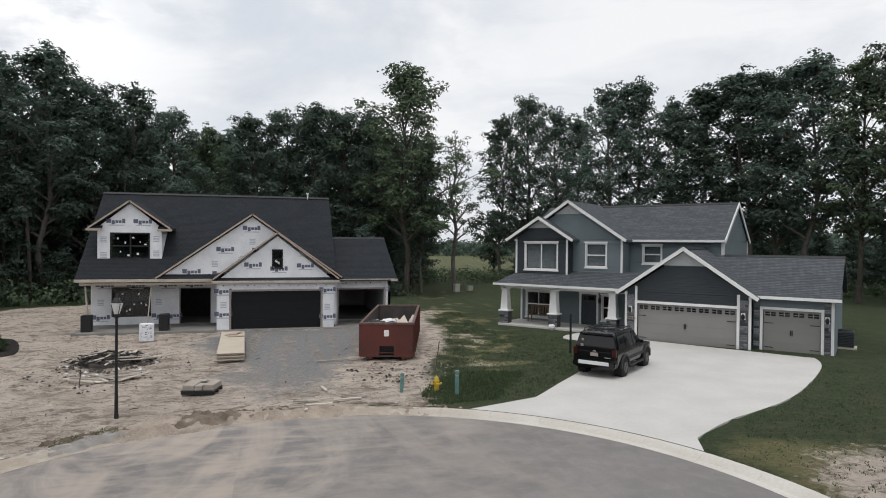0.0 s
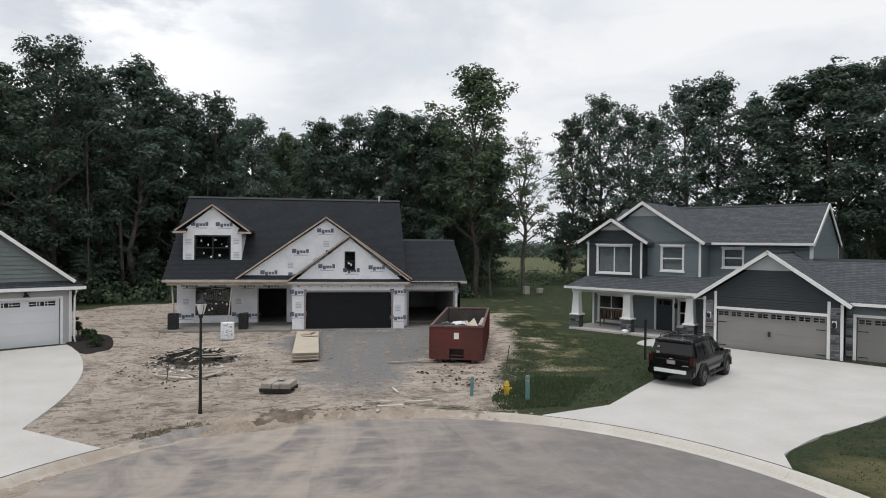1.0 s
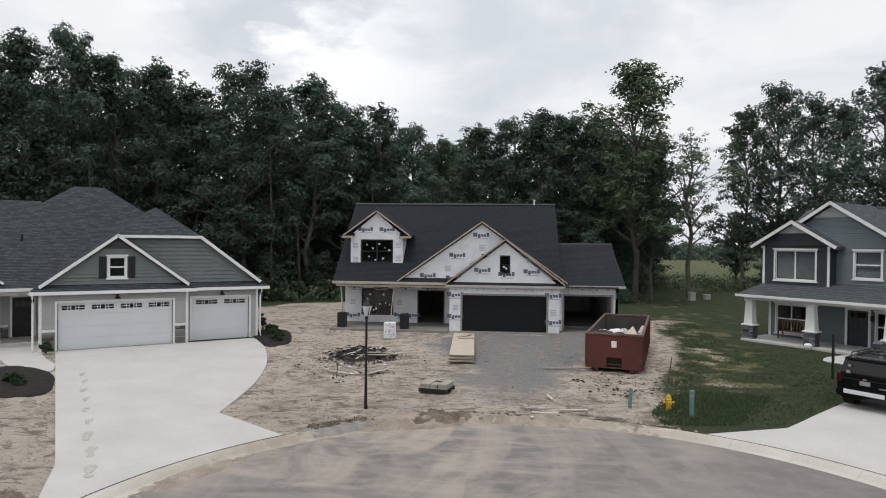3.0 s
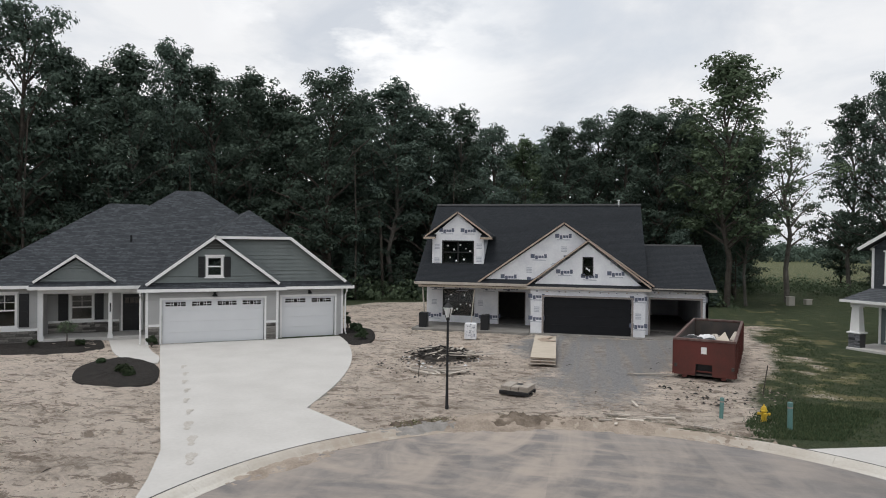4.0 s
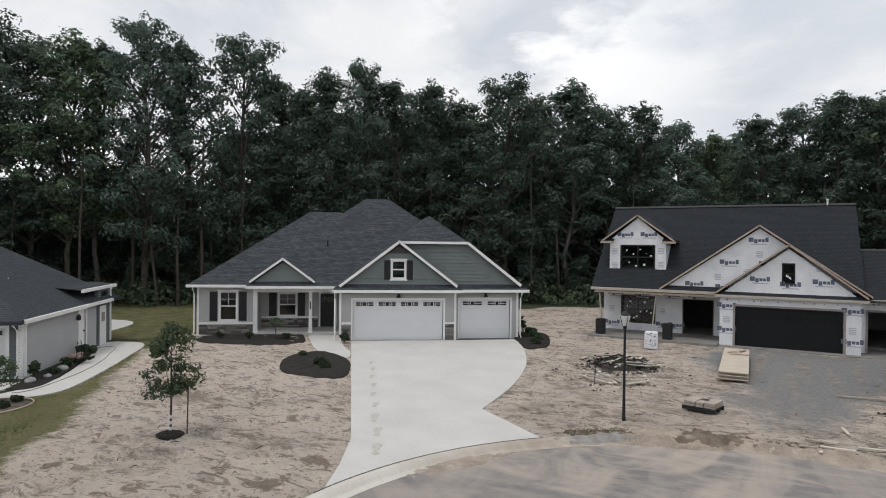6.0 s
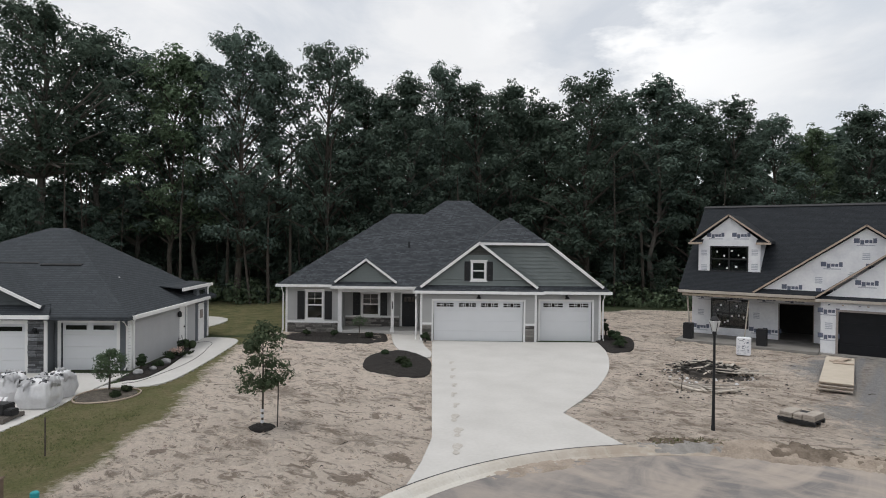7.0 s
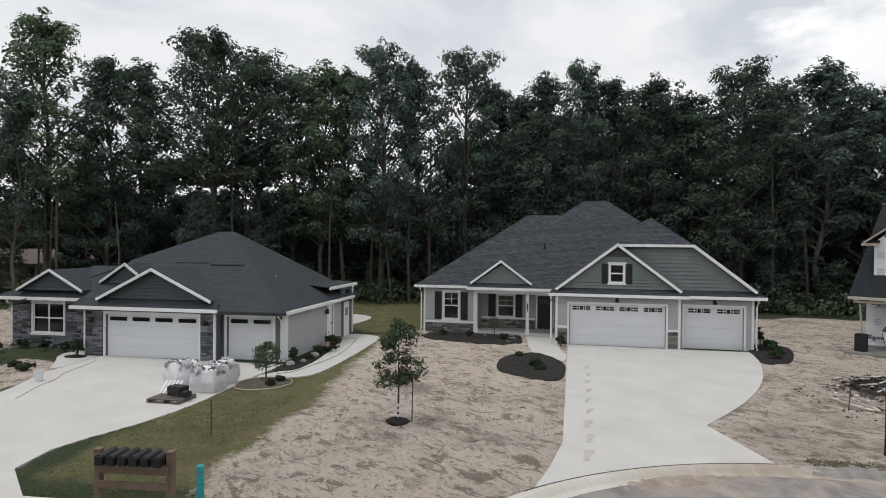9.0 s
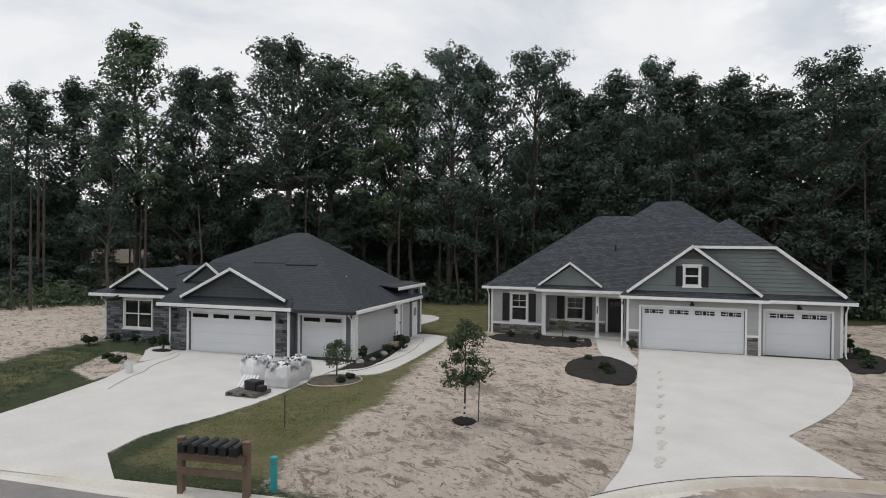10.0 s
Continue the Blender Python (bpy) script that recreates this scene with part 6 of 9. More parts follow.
    v = lathe(B0(), [(0.05, 0), (0.05, 0.3), (0.02, 0.3)], 8, (6.6, 3.8, 3.35))
    part("vent_pipe", v, M_WHITE, h)
    return h


def house_a():
    ox, oy, yaw = ORIGIN_A
    h = thing("house", pose(ox, oy, -0.12, 0, 0, yaw), "two-storey blue-grey house with white trim and a porch", "house")
    part("wall", wall(B0(), -0.62, 5.32, 0, 2.62, 0, [(0.02, 4.75, 0, 2.02)], 0.125, 0.008, gable=(2.32, 4.62)), M_SIDE_AD, h, "charcoal lapped garage front")
    part("wall", wall(B0(), 5.36, 8.66, 0, 2.62, 0.6, [(5.78, 8.15, 0, 2.04)], 0.125, 0.032), M_SIDE_A, h)
    part("wall", wall(B0(), -8.42, -0.62, 0, 3.2, 3.2, [(-7.98, -6.4, 0.35, 2.02), (-4.35, -3.4, 0.1, 2.05), (-3.02, -2.3, 0.6, 2.0)], 0.125, 0.01), M_SIDE_A, h)
    part("wall", wall(B0(), -8.44, -4.94, 3.2, 5.32, 2.5, [(-7.73, -5.66, 3.5, 5.05)], 0.125, 0.032, gable=(-6.74, 6.45)), M_SIDE_AD, h, "charcoal lapped upper bay")
    part("wall", wall(B0(), -8.42, -1.86, 3.2, 5.32, 3.2, [(-4.05, -2.88, 3.72, 5.05)], 0.125, 0.032, gable=(-5.14, 7.42)), M_SIDE_A, h, "blue-grey lapped upper gable")
    part("wall", wall(B0(), -1.86, 3.3, 3.0, 5.3, 4.5, [(-1.05, -0.07, 3.98, 4.95)], 0.125, 0.032), M_SIDE_A, h)
    part("wall", wall(B0(), 4.5, 11.9, 0, 5.3, 0, (), 0.125, 0.032, gable=(8.17, 7.4), side=(3.3, 1)), M_SIDE_A, h, "blue-grey lapped gable end")
    part("wall", wall(B0(), 3.2, 11.9, 0, 5.3, 0, (), 0.125, 0.032, side=(-8.42, -1)), M_SIDE_A, h)
    part("wall", wall(B0(), 2.66, 3.2, 3.2, 5.3, 0, (), 0.125, 0.032, side=(-4.94, 1)), M_SIDE_AD, h)
    part("wall", wall(B0(), 2.66, 3.2, 3.2, 5.3, 0, (), 0.125, 0.032, side=(-8.44, -1)), M_SIDE_AD, h)
    part("wall", wall(B0(), 3.36, 4.5, 3.0, 5.3, 0, (), 0.125, 0.032, side=(-1.86, 1)), M_SIDE_A, h)
    part("wall", wall(B0(), 0.76, 7.8, 0, 2.62, 0, (), 0.125, 0.032, gable=(4.2, 4.3), side=(8.66, 1)), M_SIDE_A, h)
    part("wall", wall(B0(), 0.16, 3.2, 0, 2.62, 0, (), 0.125, 0.032, side=(-0.62, -1)), M_SIDE_A, h)
    part("wall", wall(B0(), 0.16, 0.6, 0, 2.62, 0, side=(5.32, 1)), M_SIDE_A, h)
    part("back_wall", box(B0(), -8.42, 3.3, 11.8, 12, 0, 5.3), M_SIDE_A, h)
    part("back_wall", box(B0(), 3.3, 8.66, 7.7, 7.9, 0, 2.6), M_SIDE_A, h)
    # inside surfaces in the same painted room shade
    part("inner_wall", box(B0(), -8.3, 3.2, 6.0, 6.1, 0, 5.3), M_SHADEROOM, h)
    part("inner_ceiling", box(B0(), -8.3, 3.2, 4.7, 11.8, 5.25, 5.3), M_SHADEROOM, h)
    part("inner_floor", box(B0(), -8.3, 3.2, 3.4, 11.8, 2.7, 2.8), M_SHADEROOM, h)
    part("porch_slab", soften(box(B0(), -8.62, -0.62, 0.62, 3.2, -0.1, 0.24), 0.02, 1), M_CONC, h)
    part("porch_ceiling", box(B0(), -8.5, -0.64, 0.8, 3.2, 2.5, 2.54), M_WHITE, h)
    r = B0()
    slab(r, [(-8.85, 0.55, 2.66), (-0.5, 0.55, 2.66), (-0.5, 3.3, 3.42), (-8.3, 3.3, 3.42)], 0.12)
    slab(r, [(-0.62, 0.55, 2.66), (0.6, 0.55, 3.2), (1.6, 4.6, 3.9), (-0.62, 4.6, 3.75), (-0.62, 3.3, 3.42)], 0.1)
    part("roof", r, M_ROOF_A, h, "grey shingle porch roof")
    r = B0()
    gable_y(r, -1.0, 2.35, 5.72, -0.3, 5.0, 2.58, 4.9)
    part("roof", r, M_ROOF_A, h, "grey shingle garage gable roof")
    r = B0()
    gable_x(r, 2.6, 8.9, 0.22, 4.2, 8.2, 2.66, 4.5)
    ridge_cap(h, (3.4, 4.2, 4.5), (8.92, 4.2, 4.5), M_BLACK)
    ridge_cap(h, (-5.1, 8.17, 7.56), (3.44, 8.17, 7.56), M_BLACK)
    ridge_cap(h, (2.35, -0.28, 4.9), (2.35, 4.6, 4.9), M_ROOF_B)
    part("roof", r, M_ROOF_A, h, "grey shingle roof of the garage wing")
    r = B0()
    gable_x(r, -8.75, 3.42, 4.1, 8.17, 12.25, 5.3, 7.56)
    gable_y(r, -8.75, -5.16, -1.58, 2.9, 8.2, 5.3, 7.66)
    gable_y(r, -8.95, -6.74, -4.5, 2.15, 6.0, 5.3, 6.66)
    part("roof", r, M_ROOF_A, h, "grey shingle upper roofs")
    t = B0()
    rake(t, -1.05, 2.35, 5.76, -0.32, 2.58, 4.95, 0.17)
    rake(t, -8.8, -5.16, -1.54, 2.88, 5.3, 7.7, 0.16)
    rake(t, -9.0, -6.74, -4.46, 2.13, 5.3, 6.7, 0.16)
    beam(t, (3.44, 4.1, 5.3), (3.44, 8.17, 7.6), 0.05, 0.2)
    beam(t, (3.44, 8.17, 7.6), (3.44, 12.25, 5.3), 0.05, 0.2)
    part("rake_board", t, M_WHITE, h)
    t = B0()
    for p, q in (((-8.9, 0.53, 2.66), (-0.95, 0.53, 2.66)), ((5.5, 0.2, 2.68), (8.95, 0.2, 2.68)), ((-1.9, 4.08, 5.32), (3.45, 4.08, 5.32)), ((-8.88, 0.53, 2.66), (-8.6, 3.2, 2.66))):
        beam(t, p, q, 0.1, 0.13)
    part("gutter", t, M_WHITE, h)
    t = B0()
    frame_trim(t, 0.02, 4.75, 0, 2.02, 0, 0.13)
    frame_trim(t, 5.78, 8.15, 0, 2.04, 0.6, 0.12)
    for x, y, z0, z1 in ((5.26, 0, 0, 2.6), (-0.62, 0, 0, 2.6), (-0.1, 0, 2.0, 2.9), (4.76, 0, 2.0, 2.7), (8.54, 0.6, 0, 2.6), (-8.42, 3.2, 0.1, 2.5), (-8.44, 2.5, 3.2, 5.3), (-5.06, 2.5, 3.2, 5.3), (-1.98, 3.2, 3.3, 5.3), (3.18, 4.5, 3.4, 5.3)):
        box(t, x, x + 0.12, y - 0.035, y + 0.02, z0, z1)
    box(t, 3.28, 3.335, 4.47, 4.6, 3.0, 5.3)
    box(t, 3.28, 3.335, 11.8, 11.92, 3.0, 5.3)
    frame_trim(t, -4.35, -3.4, 0.1, 2.05, 3.2, 0.12)
    box(t, -8.6, -0.7, 0.9, 1.1, 2.36, 2.6)
    box(t, -8.6, -8.42, 1.1, 3.2, 2.36, 2.6)
    part("trim", t, M_WHITE, h)
    t = B0()
    for xa, xc, xb, z, zt, y in ((1.25, 2.32, 3.4, 4.0, 4.7, -0.06), (-6.1, -5.14, -4.2, 6.85, 7.45, 3.14), (-7.6, -6.74, -5.9, 6.0, 6.5, 2.44)):
        slab(t, [(xa, y, z), (xb, y, z), (xc, y, zt)], 0.05, (0, 1, 0))
    part("gable_vent", t, M_VENT, h, "pale gable vent panel")
    for x0, x1, y in ((-0.5, -0.12, 0.0), (4.89, 5.25, 0.0), (5.4, 5.65, 0.6), (8.28, 8.53, 0.6)):
        s = part("stone_pier", box(B0(), x0, x1, y - 0.05, y, 0, 2.45), M_MORTAR, h, "grey stacked stone pier")
        stones(s, x0, x1, 0, 2.45, y - 0.05, 31, M_STONE, w=(0.15, 0.4))
    for x in (-8.3, -5.1, -1.62):
        b = box(B0(), x - 0.27, x + 0.27, 0.78, 1.28, 0.0, 0.95)
        s = part("post_pier", b, M_MORTAR, h, "stacked stone porch pier")
        stones(s, x - 0.28, x + 0.28, 0.0, 0.93, 0.78, 41, M_STONE, w=(0.15, 0.35))
        part("pier_cap", soften(box(B0(), x - 0.34, x + 0.34, 0.68, 1.36, 0.95, 1.03), 0.015, 1), M_WHITE, s)
        c = B0()
        va = [c.verts.new((x + sx * w, 1.02 + sy * w, z)) for w, z in ((0.24, 1.03), (0.17, 2.36)) for sx, sy in ((-1, -1), (1, -1), (1, 1), (-1, 1))]
        for f in ((3, 2, 1, 0), (4, 5, 6, 7), (0, 1, 5, 4), (1, 2, 6, 5), (2, 3, 7, 6), (3, 0, 4, 7)):
            c.faces.new([va[i] for i in f])
        box(c, x - 0.22, x + 0.22, 0.8, 1.24, 2.28, 2.36)
        part("porch_post", c, M_WHITE, h, "tapered white porch post")
    window(h, -7.98, -6.4, 0.5, 2.02, 3.2, 2, 2)
    window(h, -3.02, -2.3, 0.6, 2.0, 3.2, 1, 2)
    window(h, -7.73, -5.66, 3.5, 5.05, 2.5, 2, 1, blind=0.95)
    window(h, -4.05, -2.88, 3.72, 5.05, 3.2, 1, 2, blind=0.95)
    window(h, -1.05, -0.07, 3.98, 4.95, 4.5, 1, 2, blind=0.95)
    garage_door(h, 0.04, 4.73, 0, 2.01, 0.06, M_DOOR_A, 4, 8, "carriage", "closed taupe carriage-style garage door")
    garage_door(h, 5.8, 8.13, 0, 2.03, 0.66, M_DOOR_A, 4, 4, "carriage", "closed taupe carriage-style garage door")
    d = box(B0(), -4.35, -3.4, 3.25, 3.3, 0.1, 2.05)
    for x in (-4.25, -3.85):
        for z0, z1 in ((0.2, 0.9), (1.0, 1.6)):
            box(d, x, x + 0.34, 3.235, 3.25, z0, z1)
    d = part("front_door", d, M_DOORBLUE, h, "slate blue panelled front door")
    part("pane", box(B0(), -4.2, -3.55, 3.237, 3.25, 1.7, 1.95), M_CARGLASS, d)
    for x, y in ((-0.3, -0.05), (5.05, -0.05), (8.4, 0.55)):
        b = box(B0(), x - 0.09, x + 0.09, y - 0.1, y - 0.06, 1.55, 1.85)
        l = part("lamp_plate", b, M_WHITE, h)
        part("lantern", lathe(B0(), [(0.04, 1.55), (0.08, 1.6), (0.08, 1.75), (0.02, 1.82)], 8, (x, y - 0.17, 0)), M_BLACK, l)
    part("lantern", lathe(B0(), [(0.04, 1.55), (0.09, 1.6), (0.09, 1.8), (0.02, 1.88)], 8, (-3.18, 3.08, 0)), M_BLACK, h)
    s = part("number_plate", box(B0(), -0.48, -0.06, -0.12, -0.1, 1.15, 1.32), M_STEELGREY, h, "pale house plate with dark bars")
    for k in range(4):
        part("bar", box(B0(), -0.43 + k * 0.09, -0.38 + k * 0.09, -0.126, -0.12, 1.19, 1.28), M_BLACK, s)
    return h


house_b()
house_c()
house_d()
house_a()


# ---- things ----
def leaf_cloud(r, centres, per, size, spread, flat=0.65, tri=False):
    """Vertices of small pointed leaves (or leaf sprays of three corners), in clumps round the centres."""
    C_ = np.repeat(np.array(centres, float), per, axis=0)
    n = len(C_)
    d = r.normal(size=(n, 3))
    d /= np.linalg.norm(d, axis=1)[:, None]
    rad = spread * r.random(n)[:, None] ** 0.45
    P = C_ + d * rad * np.array([1, 1, flat])
    nrm = d + r.normal(size=(n, 3)) * 0.4 + np.array([0, 0, 0.4])
    nrm /= np.linalg.norm(nrm, axis=1)[:, None]
    t = np.cross(nrm, r.normal(size=(n, 3)))
    t /= np.linalg.norm(t, axis=1)[:, None]
    b = np.cross(nrm, t)
    s = (size * (0.6 + 0.8 * r.random(n)))[:, None]
    sag = nrm * s * 0.18
    if tri:
        skew = (r.random(n)[:, None] - 0.5) * 1.2
        return np.stack([P - t * s - b * s * 0.55, P + t * s * 0.75 - b * s * 0.6 - sag, P + t * s * skew + b * s * 0.95], 1).reshape(-1, 3)
    V = np.stack([P - t * s, P + b * s * 0.52 - sag, P + t * s, P - b * s * 0.52 - sag], 1).reshape(-1, 3)
    return V


def leaf_mesh(name, V, material, k=4):
    n = len(V) // k
    me = bpy.data.meshes.new(name)
    me.vertices.add(n * k)
    me.vertices.foreach_set("co", V.astype(np.float32).ravel())
    me.loops.add(n * k)
    me.loops.foreach_set("vertex_index", np.arange(n * k, dtype=np.int32))
    me.polygons.add(n)
    me.polygons.foreach_set("loop_start", np.arange(0, n * k, k, dtype=np.int32))
    me.update(calc_edges=True)
    me.materials.append(material)
    return me


def leaves(name, V, material, parent):
    ob = new(name, leaf_mesh(name, V, material))
    ob.parent = parent
    return ob


def shrub(x, y, h, w, seed, label, z=0.02, material=None, n=14, group=""):
    r = np.random.default_rng(seed)
    th = thing("shrub", pose(x, y, z), label, "shrub", group)
    b = B0()
    cs = []
    for k in range(n):
        a = r.random() * 6.28
        q = w / 2 * r.random() ** 0.5 * 0.8
        zz = h * (0.3 + 0.6 * r.random() * (1 - q / w))
        cs.append((q * math.cos(a), q * math.sin(a), zz))
        if k % 2 == 0:
            tube(b, [(0, 0, 0), (q * 0.4 * math.cos(a), q * 0.4 * math.sin(a), zz * 0.5), cs[-1]], [0.02, 0.014, 0.006], 4)
    part("stem", b, M_BARK, th)
    leaves("foliage", leaf_cloud(r, cs, 42, 0.055 + 0.02 * h, 0.22 * max(w, 0.5)), material or M_LEAF3, th)
    return th


def sapling(name, x, y, h, crown_r, crown_lo, seed, label, per=60, material=None, size=0.05):
    """A young tree: a thin stem, a handful of boughs, a loose crown."""
    r = np.random.default_rng(seed)
    th = thing(name, pose(x, y, 0.02), label, "tree")
    b = B0()
    top = h * 0.9
    tube(b, [(0, 0, -0.05), (0.02, 0.01, h * 0.35), (-0.02, 0.03, h * 0.65), (0, 0, top)], [0.035, 0.028, 0.018, 0.006], 7)
    cs = [(0, 0, h * 0.93), (0.03, 0, h * 0.85)]
    for k in range(46):
        f = r.random()
        z = crown_lo + (h - crown_lo) * f * 0.95
        rr = crown_r * (math.sin(math.pi * min(1, 0.22 + f * 0.76)) ** 0.7) * (0.35 + 0.65 * r.random())
        a = k * 2.4 + r.random()
        c = (rr * math.cos(a), rr * math.sin(a), z)
        cs.append(c)
        zb = max(crown_lo * 0.85, z - rr * 0.9)
        if k % 2:
            tube(b, [(0, 0, zb), (c[0] * 0.5, c[1] * 0.5, zb + (z - zb) * 0.6), c], [0.012, 0.008, 0.003], 4)
    part("trunk", b, M_BARK, th)
    leaves("crown", leaf_cloud(r, cs, per, size, crown_r * 0.36), material or M_LEAF3, th)
    return th


def disc_poly(cx, cy, rx, ry, yaw=0, n=22, seed=0):
    r = random.Random(seed)
    a = radians(yaw)
    out = []
    for k in range(n):
        t = 2 * math.pi * k / n
        f = r.uniform(0.93, 1.05)
        u, v = rx * f * math.cos(t), ry * f * math.sin(t)
        out.append((cx + u * math.cos(a) - v * math.sin(a), cy + u * math.sin(a) + v * math.cos(a)))
    return out


def mound(name, poly, height, material, label, category, seed=0, kind=""):
    """A low heap over an outline, highest inside, with a rough surface."""
    r = random.Random(seed)
    cx, cy = sum(p[0] for p in poly) / len(poly), sum(p[1] for p in poly) / len(poly)
    b = B0()
    rings = []
    for f, z in ((1.0, -0.03), (0.97, 0.5), (0.8, 0.8), (0.55, 0.95), (0.28, 1.0)):
        rings.append([b.verts.new((cx + (x - cx) * f, cy + (y - cy) * f, max(-0.03, z * height * r.uniform(0.75, 1.2)) if z > 0 else z)) for x, y in poly])
    k = len(poly)
    for A, Bq in zip(rings, rings[1:]):
        for i in range(k):
            b.faces.new([A[i], A[(i + 1) % k], Bq[(i + 1) % k], Bq[i]])
    b.faces.new(rings[-1])
    bmesh.ops.recalc_face_normals(b, faces=b.faces[:])
    return solo(name, b, material, label, category, kind=kind)


def bed(poly, label, h=0.07, seed=1):
    return mound("mulch_bed", smooth(poly, 2), h, M_MULCH, label, "mulch bed", seed)


# beds round the light grey ranch house
bed([(-26.2, -13.1), (-25.3, -14.0), (-23.6, -14.3), (-21.5, -13.6), (-20.4, -12.9), (-19.5, -11.5), (-20.6, -10.3), (-22.0, -8.9), (-23.2, -9.8), (-25.0, -11.0)], "dark mulch bed along the porch")
bed([(-16.3, -17.0), (-17.5, -15.4), (-17.8, -14.2), (-17.5, -12.9), (-16.2, -13.2), (-14.6, -14.2), (-13.9, -15.1), (-12.65, -16.9), (-13.0, -17.6), (-13.9, -17.9), (-15.2, -17.8)], "dark mulch island beside the driveway", 0.12)
bed([(-12.2, -2.6), (-11.2, -1.1), (-10.0, -1.2), (-8.8, -3.9), (-8.3, -6.2), (-8.9, -7.3), (-9.9, -5.8), (-10.8, -4.2)], "dark mulch bed at the garage corner", 0.1)
for k, (x, y, h, w) in enumerate(((-24.4, -12.9, 0.36, 0.4), (-22.9, -12.2, 0.36, 0.4), (-21.2, -11.2, 0.32, 0.4), (-15.0, -15.8, 0.34, 0.7), (-14.3, -16.3, 0.25, 0.45), (-17.0, -14.6, 0.24, 0.3))):
    shrub(x, y, h, w, 100 + k, "small green shrub in dark mulch", 0.08, group="shrubs in mulch beds")
for k, (x, y, h, w) in enumerate(((-11.0, -2.6, 1.3, 0.35), (-10.2, -3.4, 0.7, 0.7), (-9.6, -4.4, 0.55, 0.8), (-9.1, -5.4, 0.5, 0.8))):
    shrub(x, y, h, w, 120 + k, "loose green shrub in a corner bed", 0.08, n=10, group="shrubs in mulch beds")
sapling("ornamental_tree", -21.7, -11.5, 1.25, 0.42, 0.75, 7, "spindly pale-leaved young tree in mulch", 7, M_LEAF2, 0.04)
shrub(-17.95, -10.35, 0.6, 0.45, 131, "dark upright shrub by the garage corner", 0.02)

# young tree in the sand with its stake
mound("mulch_ring", disc_poly(-12.25, -25.3, 0.42, 0.38, 0, 16, 4), 0.1, M_MULCH, "small ring of dark mulch at a tree", "mulch ring", 3)
yt = sapling("young_tree", -12.25, -25.3, 3.05, 0.78, 1.2, 11, "young green tree planted in bare sand", 64, M_LEAF4, 0.052)
for k in range(3):
    part("trunk_wrap", lathe(B0(), [(0.04, 0.14 + 0.16 * k), (0.046, 0.15 + 0.16 * k), (0.044, 0.22 + 0.16 * k), (0.038, 0.23 + 0.16 * k)], 8), M_BAG, yt, "white band round the trunk")
b = tube(B0(), [(0, 0, -0.2), (0, 0, 1.35)], [0.018, 0.018], 6)
solo("tree_stake", b, M_BARK, "thin dark tree stake in sand", "stake", m=pose(-11.95, -25.0, 0, 0, 1.5, 0))

# side bed of the low grey house
bed([(-22.3, -24.0), (-21.3, -25.0), (-20.9, -24.4), (-21.2, -23.6), (-22.8, -21.9), (-25.4, -19.3), (-26.4, -18.9)], "narrow dark bed along the side wall", 0.09)
bed([(-19.3, -27.4), (-20.3, -26.7), (-20.4, -25.9), (-19.6, -25.2), (-18.9, -25.3), (-18.4, -26.2), (-18.7, -27.0)], "rounded brown gravel bed with a low edging", 0.08).data.materials[0] = mat("brown_gravel", (0.055, 0.048, 0.04), (0.13, 0.112, 0.092), scale=7, fine=26, rough=0.95, bump=0.8, dist=0.05)
edge_line = smooth([(-19.3, -27.45), (-20.3, -26.8), (-20.5, -25.9), (-19.7, -25.1), (-18.85, -25.2), (-18.3, -26.2), (-18.65, -27.1)], 2)
solo("bed_edging", tube(B0(), [(x, y, 0.04) for x, y in edge_line + edge_line[:1]], 0.03, 6), M_RAWWOOD, "tan low edging round a mulch bed", "edging")
bed([(-30.6, -30.6), (-30.0, -31.0), (-29.3, -30.3), (-29.8, -29.9)], "small mulch corner at the stone pier", 0.08)
sapling("small_tree", -20.1, -25.8, 1.45, 0.6, 0.5, 13, "small round-headed green tree in a gravel bed", 44, M_LEAF4, 0.04)
for k, (x, y, h, w) in enumerate(((-22.15, -23.55, 0.85, 0.3), (-22.6, -22.6, 0.3, 0.4), (-23.5, -21.6, 0.35, 0.45), (-25.2, -19.9, 0.65, 0.5), (-25.9, -19.4, 0.5, 0.4), (-19.3, -25.6, 0.22, 0.3), (-18.9, -26.2, 0.2, 0.3))):
    shrub(x, y, h, w, 140 + k, "dark green shrub in a side bed", 0.05, group="shrubs by the side wall")
for k, (x, y, h, w) in enumerate(((-29.8, -30.4, 0.95, 0.5), (-33.5, -33.2, 0.6, 0.8), (-34.1, -32.0, 0.5, 0.6), (-32.6, -31.2, 0.6, 0.5), (-31.6, -30.6, 0.5, 0.5), (-27.8, -32.6, 0.3, 0.7), (-28.8, -32.9, 0.28, 0.5))):
    shrub(x, y, h, w, 160 + k, "low green shrub before the stone front", 0.03, group="shrubs by the stone front")


def rock(x, y, s, seed, name="boulder", material=None, label="pale rounded boulder in dark mulch", z=0.05):
    b = B0()
    bmesh.ops.create_icosphere(b, subdivisions=2, radius=s)
    r = random.Random(seed)
    o = Vector((r.random() * 9, r.random() * 9, 0))
    for v in b.verts:
        v.co *= 1 + 0.25 * noise.noise(v.co / s * 1.3 + o)
        v.co.z *= 0.7
    return solo(name, b, material or M_ROCK, label, "rock", m=pose(x, y, z + s * 0.4, 0, 0, r.random() * 360))


